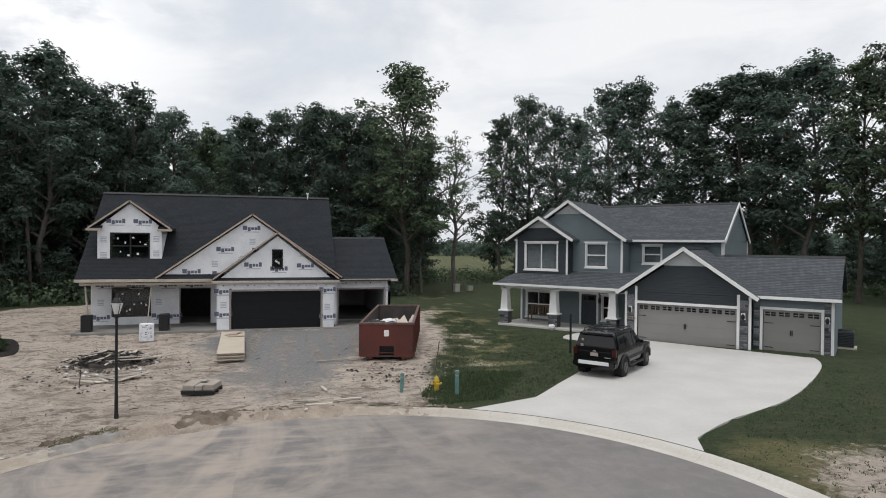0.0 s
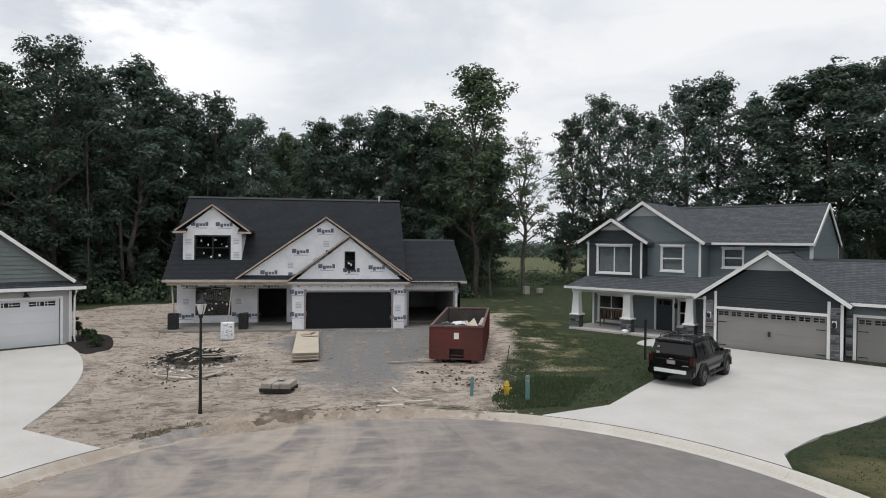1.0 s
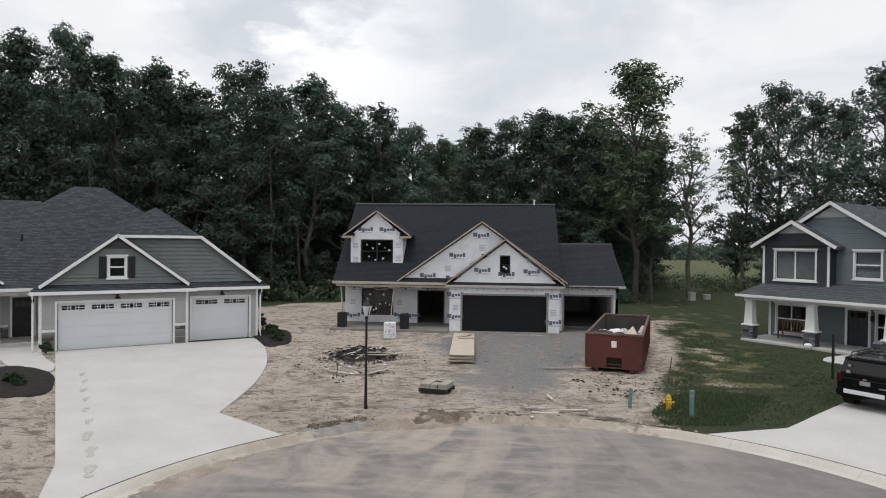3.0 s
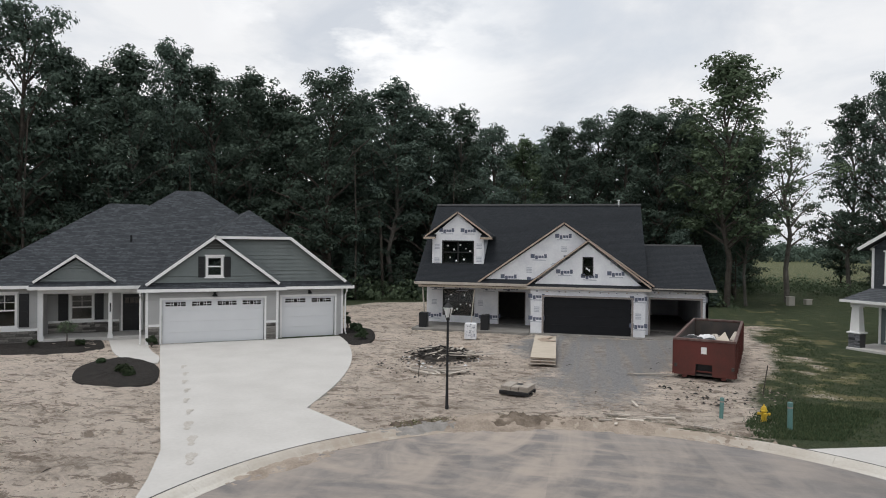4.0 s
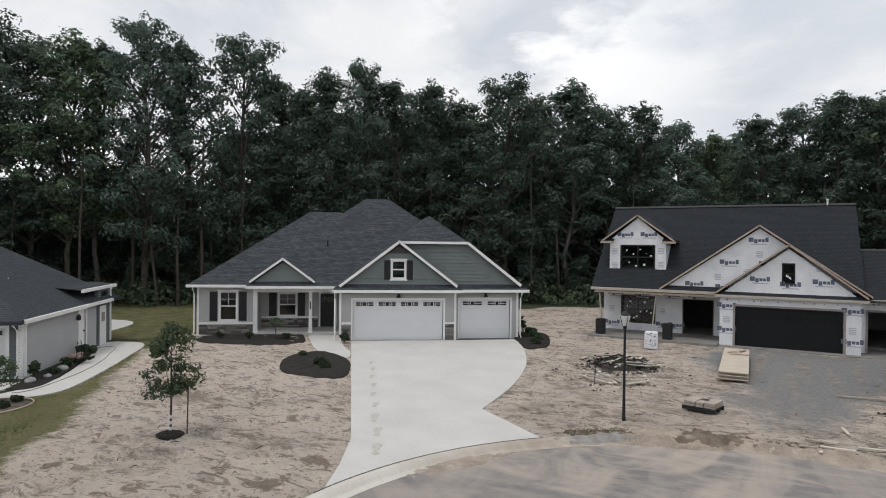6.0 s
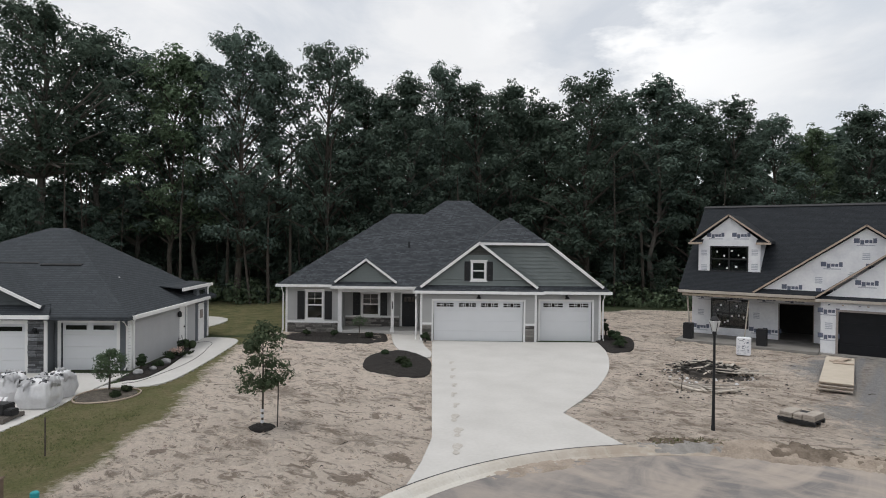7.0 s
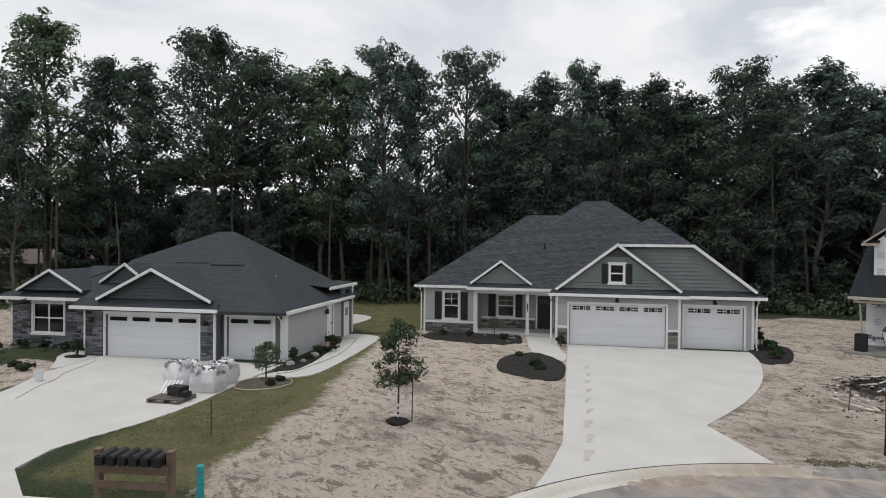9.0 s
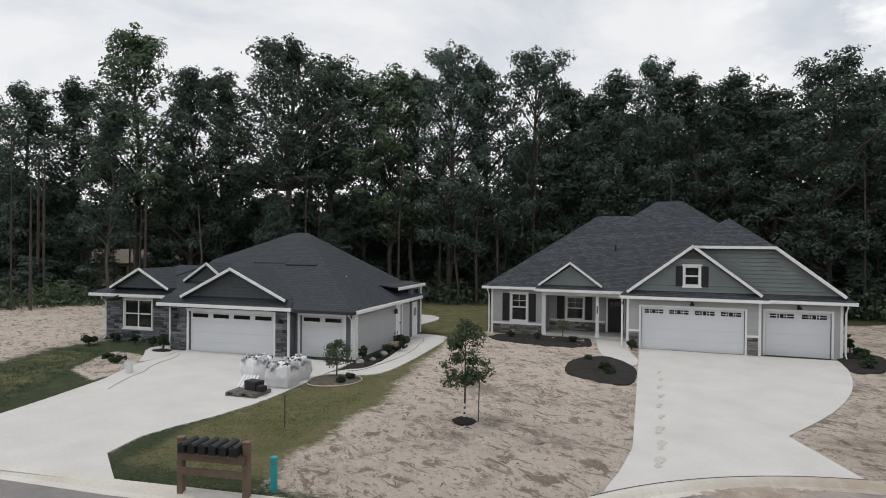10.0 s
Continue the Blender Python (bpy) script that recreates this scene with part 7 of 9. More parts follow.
for k, (x, y, s) in enumerate(((-21.75, -23.9, 0.2), (-22.1, -23.1, 0.15), (-23.0, -22.0, 0.2), (-23.3, -21.9, 0.16), (-23.8, -21.3, 0.14))):
    tagged(rock(x, y, s, k), group="boulders by the side wall")
fl = thing("flower_clump", pose(-24.2, -20.8, 0.05), "pink and white flowers in a clump", "flowers")
rr = np.random.default_rng(5)
leaves("blossom", leaf_cloud(rr, [(rr.normal() * 0.14, rr.normal() * 0.14, 0.2 + rr.random() * 0.14) for _ in range(10)], 30, 0.05, 0.16), M_TILE, fl)
leaves("foliage", leaf_cloud(rr, [(rr.normal() * 0.22, rr.normal() * 0.22, 0.15) for _ in range(8)], 40, 0.06, 0.2), M_LEAF3, fl)
b = B0()
bmesh.ops.create_icosphere(b, subdivisions=2, radius=0.2)
solo("ball_topiary", b, M_LEAF3, "dark clipped ball shrub by the side door", "shrub", m=pose(-25.7, -19.1, 0.22))
tr = B0()
for x in (-0.25, 0.25):
    tube(tr, [(x, 0, 0), (x, 0, 0.8), (x * 0.6, 0, 1.0)], 0.012, 5)
for z in (0.2, 0.45, 0.7, 0.9):
    tube(tr, [(-0.25, 0, z), (0.25, 0, z)], 0.008, 5)
solo("trellis", tr, M_BLACK, "small dark wire trellis by the wall", "trellis", m=pose(-23.6, -21.0, 0.05, 0, 0, 128))

# hose
hp = [(-20.8, -25.0), (-20.6, -24.6), (-21.0, -23.7), (-22.3, -21.5), (-24.0, -19.6), (-25.2, -18.6), (-26.2, -17.6), (-26.9, -17.4), (-27.1, -18.0), (-26.4, -18.6)]
hp = smooth(hp, 2, closed=False)
solo("garden_hose", tube(B0(), [(x, y, 0.026) for x, y in hp], 0.01, 6), M_CARTRIM, "thin dark garden hose lying on the walk", "hose")
hp = smooth([(-22.5, -33.6), (-24.4, -32.6), (-25.0, -32.0), (-26.2, -31.6), (-27.8, -30.2), (-28.6, -29.9)], 2, closed=False)
solo("garden_hose", tube(B0(), [(x, y, 0.022) for x, y in hp], 0.009, 6), M_STEELGREY, "thin grey garden hose lying on concrete", "hose")


def bulk_bag(x, y, s, seed, yaw):
    """A bulging woven bulk bag, its top gathered, with lifting loops."""
    r = random.Random(seed)
    th = thing("bulk_bag", pose(x, y, 0.012, 0, 0, yaw), "bulging white woven bulk bag on concrete", "bulk bag", "bulk bags on the driveway")
    b = box(B0(), -s / 2, s / 2, -s / 2, s / 2, 0, s * 0.74)
    bmesh.ops.subdivide_edges(b, edges=b.edges[:], cuts=17, use_grid_fill=True)
    o = Vector((seed * 3.1, 0, 0))
    for v in b.verts:
        f = v.co.z / (s * 0.74)
        bulge = 1 + 0.12 * math.sin(math.pi * min(f, 1)) - 0.04
        crease = 1 - abs(noise.noise(Vector((v.co.x * 5, v.co.y * 5, v.co.z * 2.2)) + o))
        n = noise.noise(v.co * 3.2 + o) * 0.08 - 0.07 * crease ** 6 + noise.noise(v.co * 11 + o) * 0.012
        k = max(abs(v.co.x), abs(v.co.y)) / (s / 2)
        rad = math.hypot(v.co.x, v.co.y)
        sq = 1 - 0.12 * (rad / (s * 0.707)) ** 4
        v.co.x *= (bulge + n) * sq
        v.co.y *= (bulge + n) * sq
        if f > 0.99:
            v.co.z += 0.1 * (1 - k) + 0.12 * noise.noise(v.co * 4.1 + o) + 0.03
    for f in b.faces:
        f.smooth = True
    part("sack", b, M_BAG, th)
    for sx in (-1, 1):
        for sy in (-1, 1):
            c = tube(B0(), [(sx * s * 0.38, sy * s * 0.40, s * 0.66), (sx * s * 0.40, sy * s * 0.36, s * 0.86 + r.uniform(-0.05, 0.06)), (sx * s * 0.22, sy * s * 0.36, s * 0.84), (sx * s * 0.12, sy * s * 0.40, s * 0.68)], 0.022, 5)
            part("lifting_loop", c, M_BAG if r.random() < 0.5 else M_CARTRIM, th)
    for k in range(3):
        # the cloth of the mouth, thrown back over one side
        c = B0()
        a0 = seed * 2.1 + k * 2.0
        rows = []
        for i in range(9):
            a = a0 + (i - 4) * 0.11
            edge_ = s * (0.5 + 0.06 * math.sin(i * 1.9 + seed))
            rows.append([c.verts.new((math.cos(a) * q_ * s, math.sin(a) * q_ * s, s * z_ + 0.03 * math.sin(i * 2.3 + j + k))) for j, (q_, z_) in enumerate(((0.3, 0.84), (0.42, 0.9 + 0.05 * (k % 2)), (edge_ / s + 0.02, 0.82), (edge_ / s + 0.07, 0.68 - 0.08 * math.sin(i * 1.3 + k))))])
        for A, Bq in zip(rows, rows[1:]):
            for j in range(3):
                c.faces.new([A[j], A[j + 1], Bq[j + 1], Bq[j]]).smooth = True
        bmesh.ops.solidify(c, geom=c.faces[:], thickness=0.012)
        part("thrown_back_cloth", c, M_BAG, th)
    for k in range(4):
        c = B0()
        a = k * 0.9
        q = s * (0.1 + 0.3 * r.random())
        p = Vector((q * math.cos(a), q * math.sin(a), s * 0.81))
        d = Vector((math.cos(a * 2.3), math.sin(a * 2.3), 0)) * 0.18
        slab(c, [p - d, p + Vector((-d.y, d.x, 0.08)), p + d + Vector((0, 0, 0.14 * r.random()))], 0.02)
        part("folded_flap", c, M_BAG, th)
    c = B0()
    for k in range(26):
        a, q = r.random() * 6.28, s * 0.4 * r.random() ** 0.5
        g = bmesh.ops.create_icosphere(c, subdivisions=1, radius=r.uniform(0.03, 0.07), matrix=Matrix.Translation((q * math.cos(a), q * math.sin(a), s * 0.79 + r.uniform(0, 0.06))))
    tagged(part("stone_fill", c, M_STONE, th, "dark grey stones heaped in the top"), kind="stuff")
    return th


bulk_bag(-21.35, -28.55, 1.03, 1, 12)
bulk_bag(-19.75, -28.15, 1.0, 2, 40)
bulk_bag(-20.6, -27.3, 0.95, 3, 25)


def pallet(m, w, d, label, material=None):
    th = thing("pallet", m, label, "pallet")
    for k in range(6):
        y = -d / 2 + (k + 0.5) * d / 6
        part("deck_board", soften(box(B0(), -w / 2, w / 2, y - 0.055, y + 0.055, 0.11, 0.132), 0.004, 1), material or M_WEATHERED, th)
    for x in (-w / 2 + 0.05, 0, w / 2 - 0.05):
        part("stringer", box(B0(), x - 0.045, x + 0.045, -d / 2, d / 2, 0.02, 0.11), material or M_WEATHERED, th)
    for y in (-d / 2 + 0.06, d / 2 - 0.06):
        part("bottom_board", box(B0(), -w / 2, w / 2, y - 0.05, y + 0.05, 0.0, 0.02), material or M_WEATHERED, th)
    return th


pallet(pose(-19.12, -29.62, 0.012, 0, 0, 38), 1.2, 1.0, "weathered grey wooden pallet on the driveway", mat("grey_pallet_wood", (0.17, 0.155, 0.14), (0.10, 0.09, 0.08), scale=3, fine=30, rough=0.9))
for k, (x, y, z, w, d, h) in enumerate(((-19.12, -29.42, 0.144, 0.6, 0.42, 0.32), (-18.7, -29.3, 0.144, 0.3, 0.28, 0.2))):
    b = soften(box(B0(), -w / 2, w / 2, -d / 2, d / 2, 0, h), 0.03, 2)
    bmesh.ops.subdivide_edges(b, edges=b.edges[:], cuts=2)
    for v in b.verts:
        v.co += Vector((noise.noise(v.co * 5), noise.noise(v.co * 5 + Vector((3, 0, 0))), 0)) * 0.02
    solo("paver_pack", b, M_CARTRIM, "dark wrapped stack of pavers on a pallet", "paver pack", m=pose(x, y, z, 0, 0, 25))
b = B0()
for k in range(5):
    beam(b, (0.14 * k, 0, 0.14), (0.14 * k + 0.02, 0.42, 0.52), 0.1, 0.03)
solo("folded_sack", soften(b, 0.008, 1), M_BAG, "white striped sack slumped on a pallet", "sack", m=pose(-19.77, -29.82, 0.0, 0, 0, 38))

# bucket
th = thing("bucket", pose(-25.2, -32.55, 0.012), "white plastic bucket on the driveway edge", "bucket")
part("pail", lathe(B0(), [(0.14, 0), (0.165, 0.36), (0.178, 0.36), (0.178, 0.4), (0.15, 0.4), (0.13, 0.05)], 16), M_DOORWHITE, th)
part("handle", tube(B0(), [(0.17 * math.cos(a), 0.04, 0.36 - 0.1 * math.sin(a)) for a in np.linspace(0, math.pi, 9)], 0.006, 5), M_STEELGREY, th)


def teal_post(x, y, h, r, material, label, lean=0):
    th = thing("utility_marker", pose(x, y, 0, lean, lean * 0.6, 20), label, "marker post")
    part("post", lathe(B0(), [(r, -0.2), (r, h - 0.1), (r * 1.04, h - 0.1), (r * 1.04, h - 0.02), (r * 0.8, h)], 12), material, th)
    part("band", lathe(B0(), [(r * 1.03, h * 0.78), (r * 1.06, h * 0.79), (r * 1.06, h * 0.83), (r * 1.03, h * 0.84)], 12), M_TEALG if material is M_TEAL else M_STEELGREY, th)
    return th


teal_post(-10.3, -31.85, 0.75, 0.075, M_TEAL, "bright teal plastic marker post in sand")
teal_post(8.0, -17.0, 0.8, 0.07, M_TEALG, "faded teal marker post in grass")
teal_post(6.35, -16.15, 0.62, 0.06, M_TEALG, "faded green marker post in soil", 2)


def mailboxes():
    """A row of six mailboxes on a timber stand."""
    a, c = Vector((-11.35, -33.5, 0)), Vector((-10.25, -32.45, 0))
    mid = (a + c) / 2
    yaw = math.degrees(math.atan2(c.y - a.y, c.x - a.x))
    L = (c - a).length / 2
    th = thing("mailbox_stand", pose(mid.x, mid.y, 0, 0, 0, yaw), "stained timber stand for a row of mailboxes", "mailbox stand")
    for s in (-1, 1):
        b = soften(box(B0(), s * L - 0.07, s * L + 0.07, -0.07, 0.07, -0.2, 1.16), 0.012, 1)
        p = part("post", b, M_POST, th)
        part("post_cap", soften(box(B0(), s * L - 0.085, s * L + 0.085, -0.085, 0.085, 1.16, 1.19), 0.01, 1), M_POST, p)
    part("cross_board", soften(box(B0(), -L, L, -0.12, -0.075, 0.72, 0.9), 0.006, 1), M_POST, th)
    part("cross_board", soften(box(B0(), -L, L, 0.075, 0.12, 0.72, 0.9), 0.006, 1), M_POST, th)
    part("cross_board", soften(box(B0(), -L, L, -0.115, -0.075, 0.42, 0.57), 0.006, 1), M_POST, th)
    part("shelf", box(B0(), -L + 0.07, L - 0.07, -0.25, 0.27, 0.9, 0.93), M_POST, th)
    first = None
    for k in range(6):
        x = -L + 0.17 + k * (2 * L - 0.34) / 5
        m = pose(mid.x, mid.y, 0.93, 0, 0, yaw) @ pose(x, 0, 0)
        if first is None:
            first = thing("mailbox", m, "black metal mailbox with a rounded top", "mailbox", "row of mailboxes")
            b = B0()
            prof = [(-0.085, 0), (0.085, 0), (0.085, 0.13)] + [(0.085 * math.cos(t), 0.13 + 0.085 * math.sin(t)) for t in np.linspace(0.3, 2.84, 7)] + [(-0.085, 0.13)]
            A = [b.verts.new((u, -0.27, z)) for u, z in prof]
            C_ = [b.verts.new((u, 0.27, z)) for u, z in prof]
            n = len(prof)
            for i in range(n):
                b.faces.new([A[i], A[(i + 1) % n], C_[(i + 1) % n], C_[i]])
            b.faces.new(A[::-1])
            b.faces.new(C_)
            part("shell", b, M_BLACK, first)
            part("door", soften(box(B0(), -0.08, 0.08, -0.285, -0.27, 0.01, 0.19), 0.006, 1), M_BLACK, first)
            part("flag", box(B0(), 0.088, 0.094, -0.18, 0.0, 0.12, 0.15), M_CARTRIM, first)
        else:
            copy_thing(first, m)


mailboxes()


def stake(x, y, h, label, lean=0, name="survey_stake", r=0.014, material=None):
    return solo(name, soften(box(B0(), -r, r, -r, r, -0.15, h), r * 0.24, 1), material or M_BARK, label, "stake", m=pose(x, y, 0, lean, lean, 30))


stake(-14.6, -30.0, 0.95, "thin grey survey stake in grass")
stake(8.35, -12.9, 1.1, "dark leaning stake in rough grass", 5)
stake(15.2, -10.7, 1.75, "dark slim post in the lawn edge", 0, "slim_post", 0.04, M_BLACK)

# hydrant
th = thing("fire_hydrant", pose(7.5, -16.3, 0), "yellow fire hydrant in rough grass", "hydrant")
th.scale = (0.74, 0.74, 0.74)
part("barrel", lathe(B0(), [(0.15, -0.1), (0.15, 0.03), (0.1, 0.05), (0.1, 0.42), (0.14, 0.44), (0.14, 0.47), (0.115, 0.49), (0.115, 0.53), (0.08, 0.62), (0.03, 0.66), (0.03, 0.7), (0.01, 0.71)], 16), M_YELLOW, th)
for sx, sy, rr_, ln in ((1, 0, 0.055, 0.19), (-1, 0, 0.055, 0.19), (0, -1, 0.075, 0.21)):
    c = tube(B0(), [(0, 0, 0.33), (sx * ln * 0.8, sy * ln * 0.8, 0.33), (sx * ln, sy * ln, 0.33)], [rr_ * 0.8, rr_ * 0.8, rr_], 10)
    n = part("nozzle", c, M_YELLOW, th)
    part("nozzle_cap", tube(B0(), [(sx * ln, sy * ln, 0.33), (sx * (ln + 0.05), sy * (ln + 0.05), 0.33)], [rr_ * 1.15, rr_ * 0.9], 8), M_YELLOW, n)


def street_lamp(x, y):
    th = thing("street_lamp", pose(x, y, 0), "black post lamp with a frosted lantern", "street lamp")
    part("post", lathe(B0(), [(0.062, -0.2), (0.062, 0.1), (0.05, 0.14), (0.042, 0.9), (0.036, 2.72), (0.06, 2.74), (0.06, 2.8), (0.03, 2.82)], 12), M_BLACK, th)
    cage = B0()
    for k in range(4):
        a = radians(45 + 90 * k)
        tube(cage, [(0.08 * math.cos(a), 0.08 * math.sin(a), 2.82), (0.16 * math.cos(a), 0.16 * math.sin(a), 3.1)], 0.01, 4)
    lan = part("lantern_frame", cage, M_BLACK, th)
    part("glass", lathe(B0(), [(0.08, 2.83), (0.165, 3.12), (0.1, 3.14)], 4), M_FROST, lan)
    part("cap", lathe(B0(), [(0.135, 3.13), (0.135, 3.15), (0.07, 3.24), (0.045, 3.27), (0.045, 3.3), (0.02, 3.36), (0.005, 3.4)], 12), M_BLACK, lan)
    return th


street_lamp(-1.9, -17.4).scale = (1, 1, 1.02)


# ---- building site ----
def dumpster():
    """An open-topped roll-off container with ribs, rails, a hook pocket and rubbish inside."""
    th = thing("dumpster", pose(7.74, -7.22, 0, 0, 0, -14.8), "rust-red steel roll-off dumpster, half full", "dumpster")
    w, L, h, z0 = 1.09, 3.7, 1.38, 0.17
    part("side_wall", box(B0(), -w, -w + 0.05, -L, L, z0, z0 + h), M_RUST, th)
    part("side_wall", box(B0(), w - 0.05, w, -L, L, z0, z0 + h), M_RUST, th)
    front = B0()
    box(front, -w + 0.05, w - 0.05, -L, -L + 0.05, z0 + 0.45, z0 + h)
    box(front, -w + 0.05, -0.3, -L, -L + 0.05, z0, z0 + 0.45)
    box(front, 0.3, w - 0.05, -L, -L + 0.05, z0, z0 + 0.45)
    part("end_wall", front, M_RUST, th)
    part("end_wall", box(B0(), -w + 0.05, w - 0.05, L - 0.05, L, z0, z0 + h), M_RUST, th)
    part("floor_plate", box(B0(), -w + 0.05, w - 0.05, -L + 0.05, L - 0.05, z0, z0 + 0.05), M_RUSTIN, th)
    part("liner", box(B0(), -w + 0.052, -w + 0.06, -L + 0.06, L - 0.06, z0 + 0.05, z0 + h - 0.06), M_RUSTIN, th)
    part("liner", box(B0(), w - 0.06, w - 0.052, -L + 0.06, L - 0.06, z0 + 0.05, z0 + h - 0.06), M_RUSTIN, th)
    part("liner", box(B0(), -w + 0.07, w - 0.07, L - 0.062, L - 0.053, z0 + 0.05, z0 + h - 0.06), M_RUSTIN, th)
    p = B0()
    box(p, -0.3, 0.3, -L + 0.25, -L + 0.3, z0, z0 + 0.5)
    box(p, -0.34, -0.29, -L + 0.02, -L + 0.3, z0, z0 + 0.5)
    box(p, 0.29, 0.34, -L + 0.02, -L + 0.3, z0, z0 + 0.5)
    box(p, -0.3, 0.3, -L + 0.02, -L + 0.3, z0 + 0.45, z0 + 0.5)
    part("hook_pocket", p, M_BLACK, th)
    part("hook_bar", tube(B0(), [(-0.3, -L + 0.12, z0 + 0.15), (0.3, -L + 0.12, z0 + 0.15)], 0.035, 8), M_RUST, th)
    for x0, x1, y0, y1 in ((-w - 0.04, -w + 0.07, -L - 0.03, L + 0.03), (w - 0.07, w + 0.04, -L - 0.03, L + 0.03), (-w + 0.07, w - 0.07, -L - 0.03, -L + 0.08), (-w + 0.07, w - 0.07, L - 0.08, L + 0.03)):
        part("top_rail", soften(box(B0(), x0, x1, y0, y1, z0 + h - 0.04, z0 + h + 0.05), 0.012, 1), M_RAIL, th, "scuffed grey top rail")
    for k in range(7):
        y = -L + 0.15 + k * (2 * L - 0.3) / 6
        for s in (-1, 1):
            part("rib", box(B0(), *sorted((s * w, s * (w + 0.07))), y - 0.05, y + 0.05, z0, z0 + h - 0.04), M_RUST, th)
    for s in (-0.7, 0.7):
        part("skid_rail", box(B0(), s - 0.08, s + 0.08, -L + 0.05, L - 0.05, 0.06, z0), M_RUST, th)
        for y in (-L + 0.25, L - 0.25):
            part("roller", tube(B0(), [(s - 0.1, y, 0.1), (s + 0.1, y, 0.1)], 0.1, 10), M_BLACK, th)
    part("label_plate", box(B0(), -0.11, 0.09, -L - 0.012, -L, z0 + 0.86, z0 + 1.12), M_WHITE, th, "pale notice with dark bars")
    for s in (-1, 1):
        part("bracket", box(B0(), s * 1.02 - 0.05, s * 1.02 + 0.05, -L - 0.06, -L, z0 + 0.3, z0 + 0.42), M_RUSTIN, th)
    r = random.Random(8)
    j = B0()
    m0 = pose(7.74, -7.22, 0, 0, 0, -14.8)
    for k in range(46):
        x, y, z = r.uniform(-0.9, 0.9), r.uniform(-3.2, 2.6), r.uniform(0.4, 1.05)
        l = r.uniform(0.3, 1.1)
        a = r.uniform(0, 6.28)
        beam(j, (x - l / 2 * math.cos(a) * 0.5, y - l / 2 * math.sin(a), z), (x + l / 2 * math.cos(a) * 0.5, y + l / 2 * math.sin(a), z + r.uniform(-0.3, 0.3)), r.uniform(0.08, 0.3), r.uniform(0.02, 0.06))
    solo("lumber_scraps", j, M_WEATHERED, "mixed scrap boards heaped in a dumpster", "scrap", kind="stuff", m=m0)
    j = B0()
    slab(j, [(0.1, -2.9, 1.2), (0.98, -2.8, 1.22), (0.62, -1.9, 1.72)], 0.03)
    slab(j, [(-0.75, -3.0, 1.1), (0.0, -3.1, 1.12), (0.05, -2.4, 1.2), (-0.6, -2.4, 1.18)], 0.04)
    solo("sheathing_scrap", j, M_PALEWOOD, "pale broken sheathing scrap in a dumpster", "scrap", m=m0)
    for k, (x, y, z, s) in enumerate(((-0.62, -2.2, 1.32, 0.36), (-0.15, -1.7, 1.3, 0.36), (0.12, -2.5, 1.36, 0.28), (-0.7, -1.2, 1.2, 0.36), (-0.32, -2.8, 1.4, 0.26), (-0.1, -0.9, 1.25, 0.3))):
        b = B0()
        bmesh.ops.create_icosphere(b, subdivisions=2, radius=s)
        for v in b.verts:
            v.co *= 1 + 0.35 * noise.noise(v.co * 4 + Vector((k * 5, 0, 0)))
            v.co.z *= 0.6
        ob = solo("rubbish_bag", b, M_BAG if k % 2 else M_BLACK, "crumpled rubbish bag in a dumpster", "rubbish bag", "rubbish bags", m=m0 @ pose(x, y, z))


dumpster()

# stacked sheathing on the gravel
th = thing("sheathing_stack", pose(0.46, -6.75, 0.03, 0, 0, 2.5), "stack of pale sheathing boards on gravel", "board stack")
for k in range(9):
    part("board", box(B0(), -0.54 + 0.01 * (k % 3), 0.54 + 0.012 * (k % 2), -3.15 + 0.05 * (k * 7 % 4), 3.15, 0.1 + 0.032 * k, 0.1 + 0.032 * k + 0.026), M_PALEWOOD if k == 8 else M_RAWWOOD if k % 2 else M_WEATHERED, th)
for y in (-2.8, -0.9, 1.0, 2.8):
    part("bearer", box(B0(), -0.54, 0.54, y - 0.05, y + 0.05, 0, 0.1), M_WEATHERED, th)
for x, y, l, a in ((0.3, -4.6, 1.0, 70), (0.35, -5.4, 0.75, 5), (0.1, -5.0, 0.5, -10)):
    solo("board_offcut", soften(box(B0(), -l / 2, l / 2, -0.14, 0.14, 0, 0.03), 0.004, 1), M_RAWWOOD, "short tan board offcut on a stack", "board", "offcuts", m=pose(x + 0.2, y, 0.43 + 0.033 * (a == 70), 0, 0, a))

# pallet of blocks
th = thing("block_pallet", pose(0.05, -14.75, 0.02, 0, 0, -14), "tan slabs stacked on a dark wooden base", "block pallet")
M_TANSLAB = mat("tan_slabs", (0.43, 0.385, 0.335), (0.31, 0.275, 0.24), scale=3, fine=24, rough=0.9, bump=0.3)
for k, (x0, x1, y0, y1, top, m_) in enumerate(((-0.5, -0.13, -0.4, 0.4, 0.29, M_TANSLAB), (-0.125, 0.14, -0.4, 0.02, 0.285, M_TANSLAB), (-0.12, 0.14, 0.03, 0.39, 0.26, M_CARTRIM), (0.145, 0.49, -0.38, 0.41, 0.31, M_TANSLAB))):
    for q in range(2):
        part("slab", soften(box(B0(), x0 + 0.012 * (q + k % 2), x1, y0, y1 - 0.015 * q, 0.125 + 0.08 * q, top if q else 0.2), 0.012, 1), m_ if q else M_TANSLAB, th)
for y in (-0.36, 0.0, 0.36):
    part("bearer", soften(box(B0(), -0.54, 0.52, y - 0.05, y + 0.05, 0.0, 0.09), 0.008, 1), M_CARTRIM, th, "dark timber bearer")
for k in range(5):
    part("deck_board", soften(box(B0(), -0.54 + 0.217 * k, -0.36 + 0.217 * k, -0.44, 0.44, 0.09, 0.12), 0.006, 1), M_CARTRIM, th, "dark deck board")

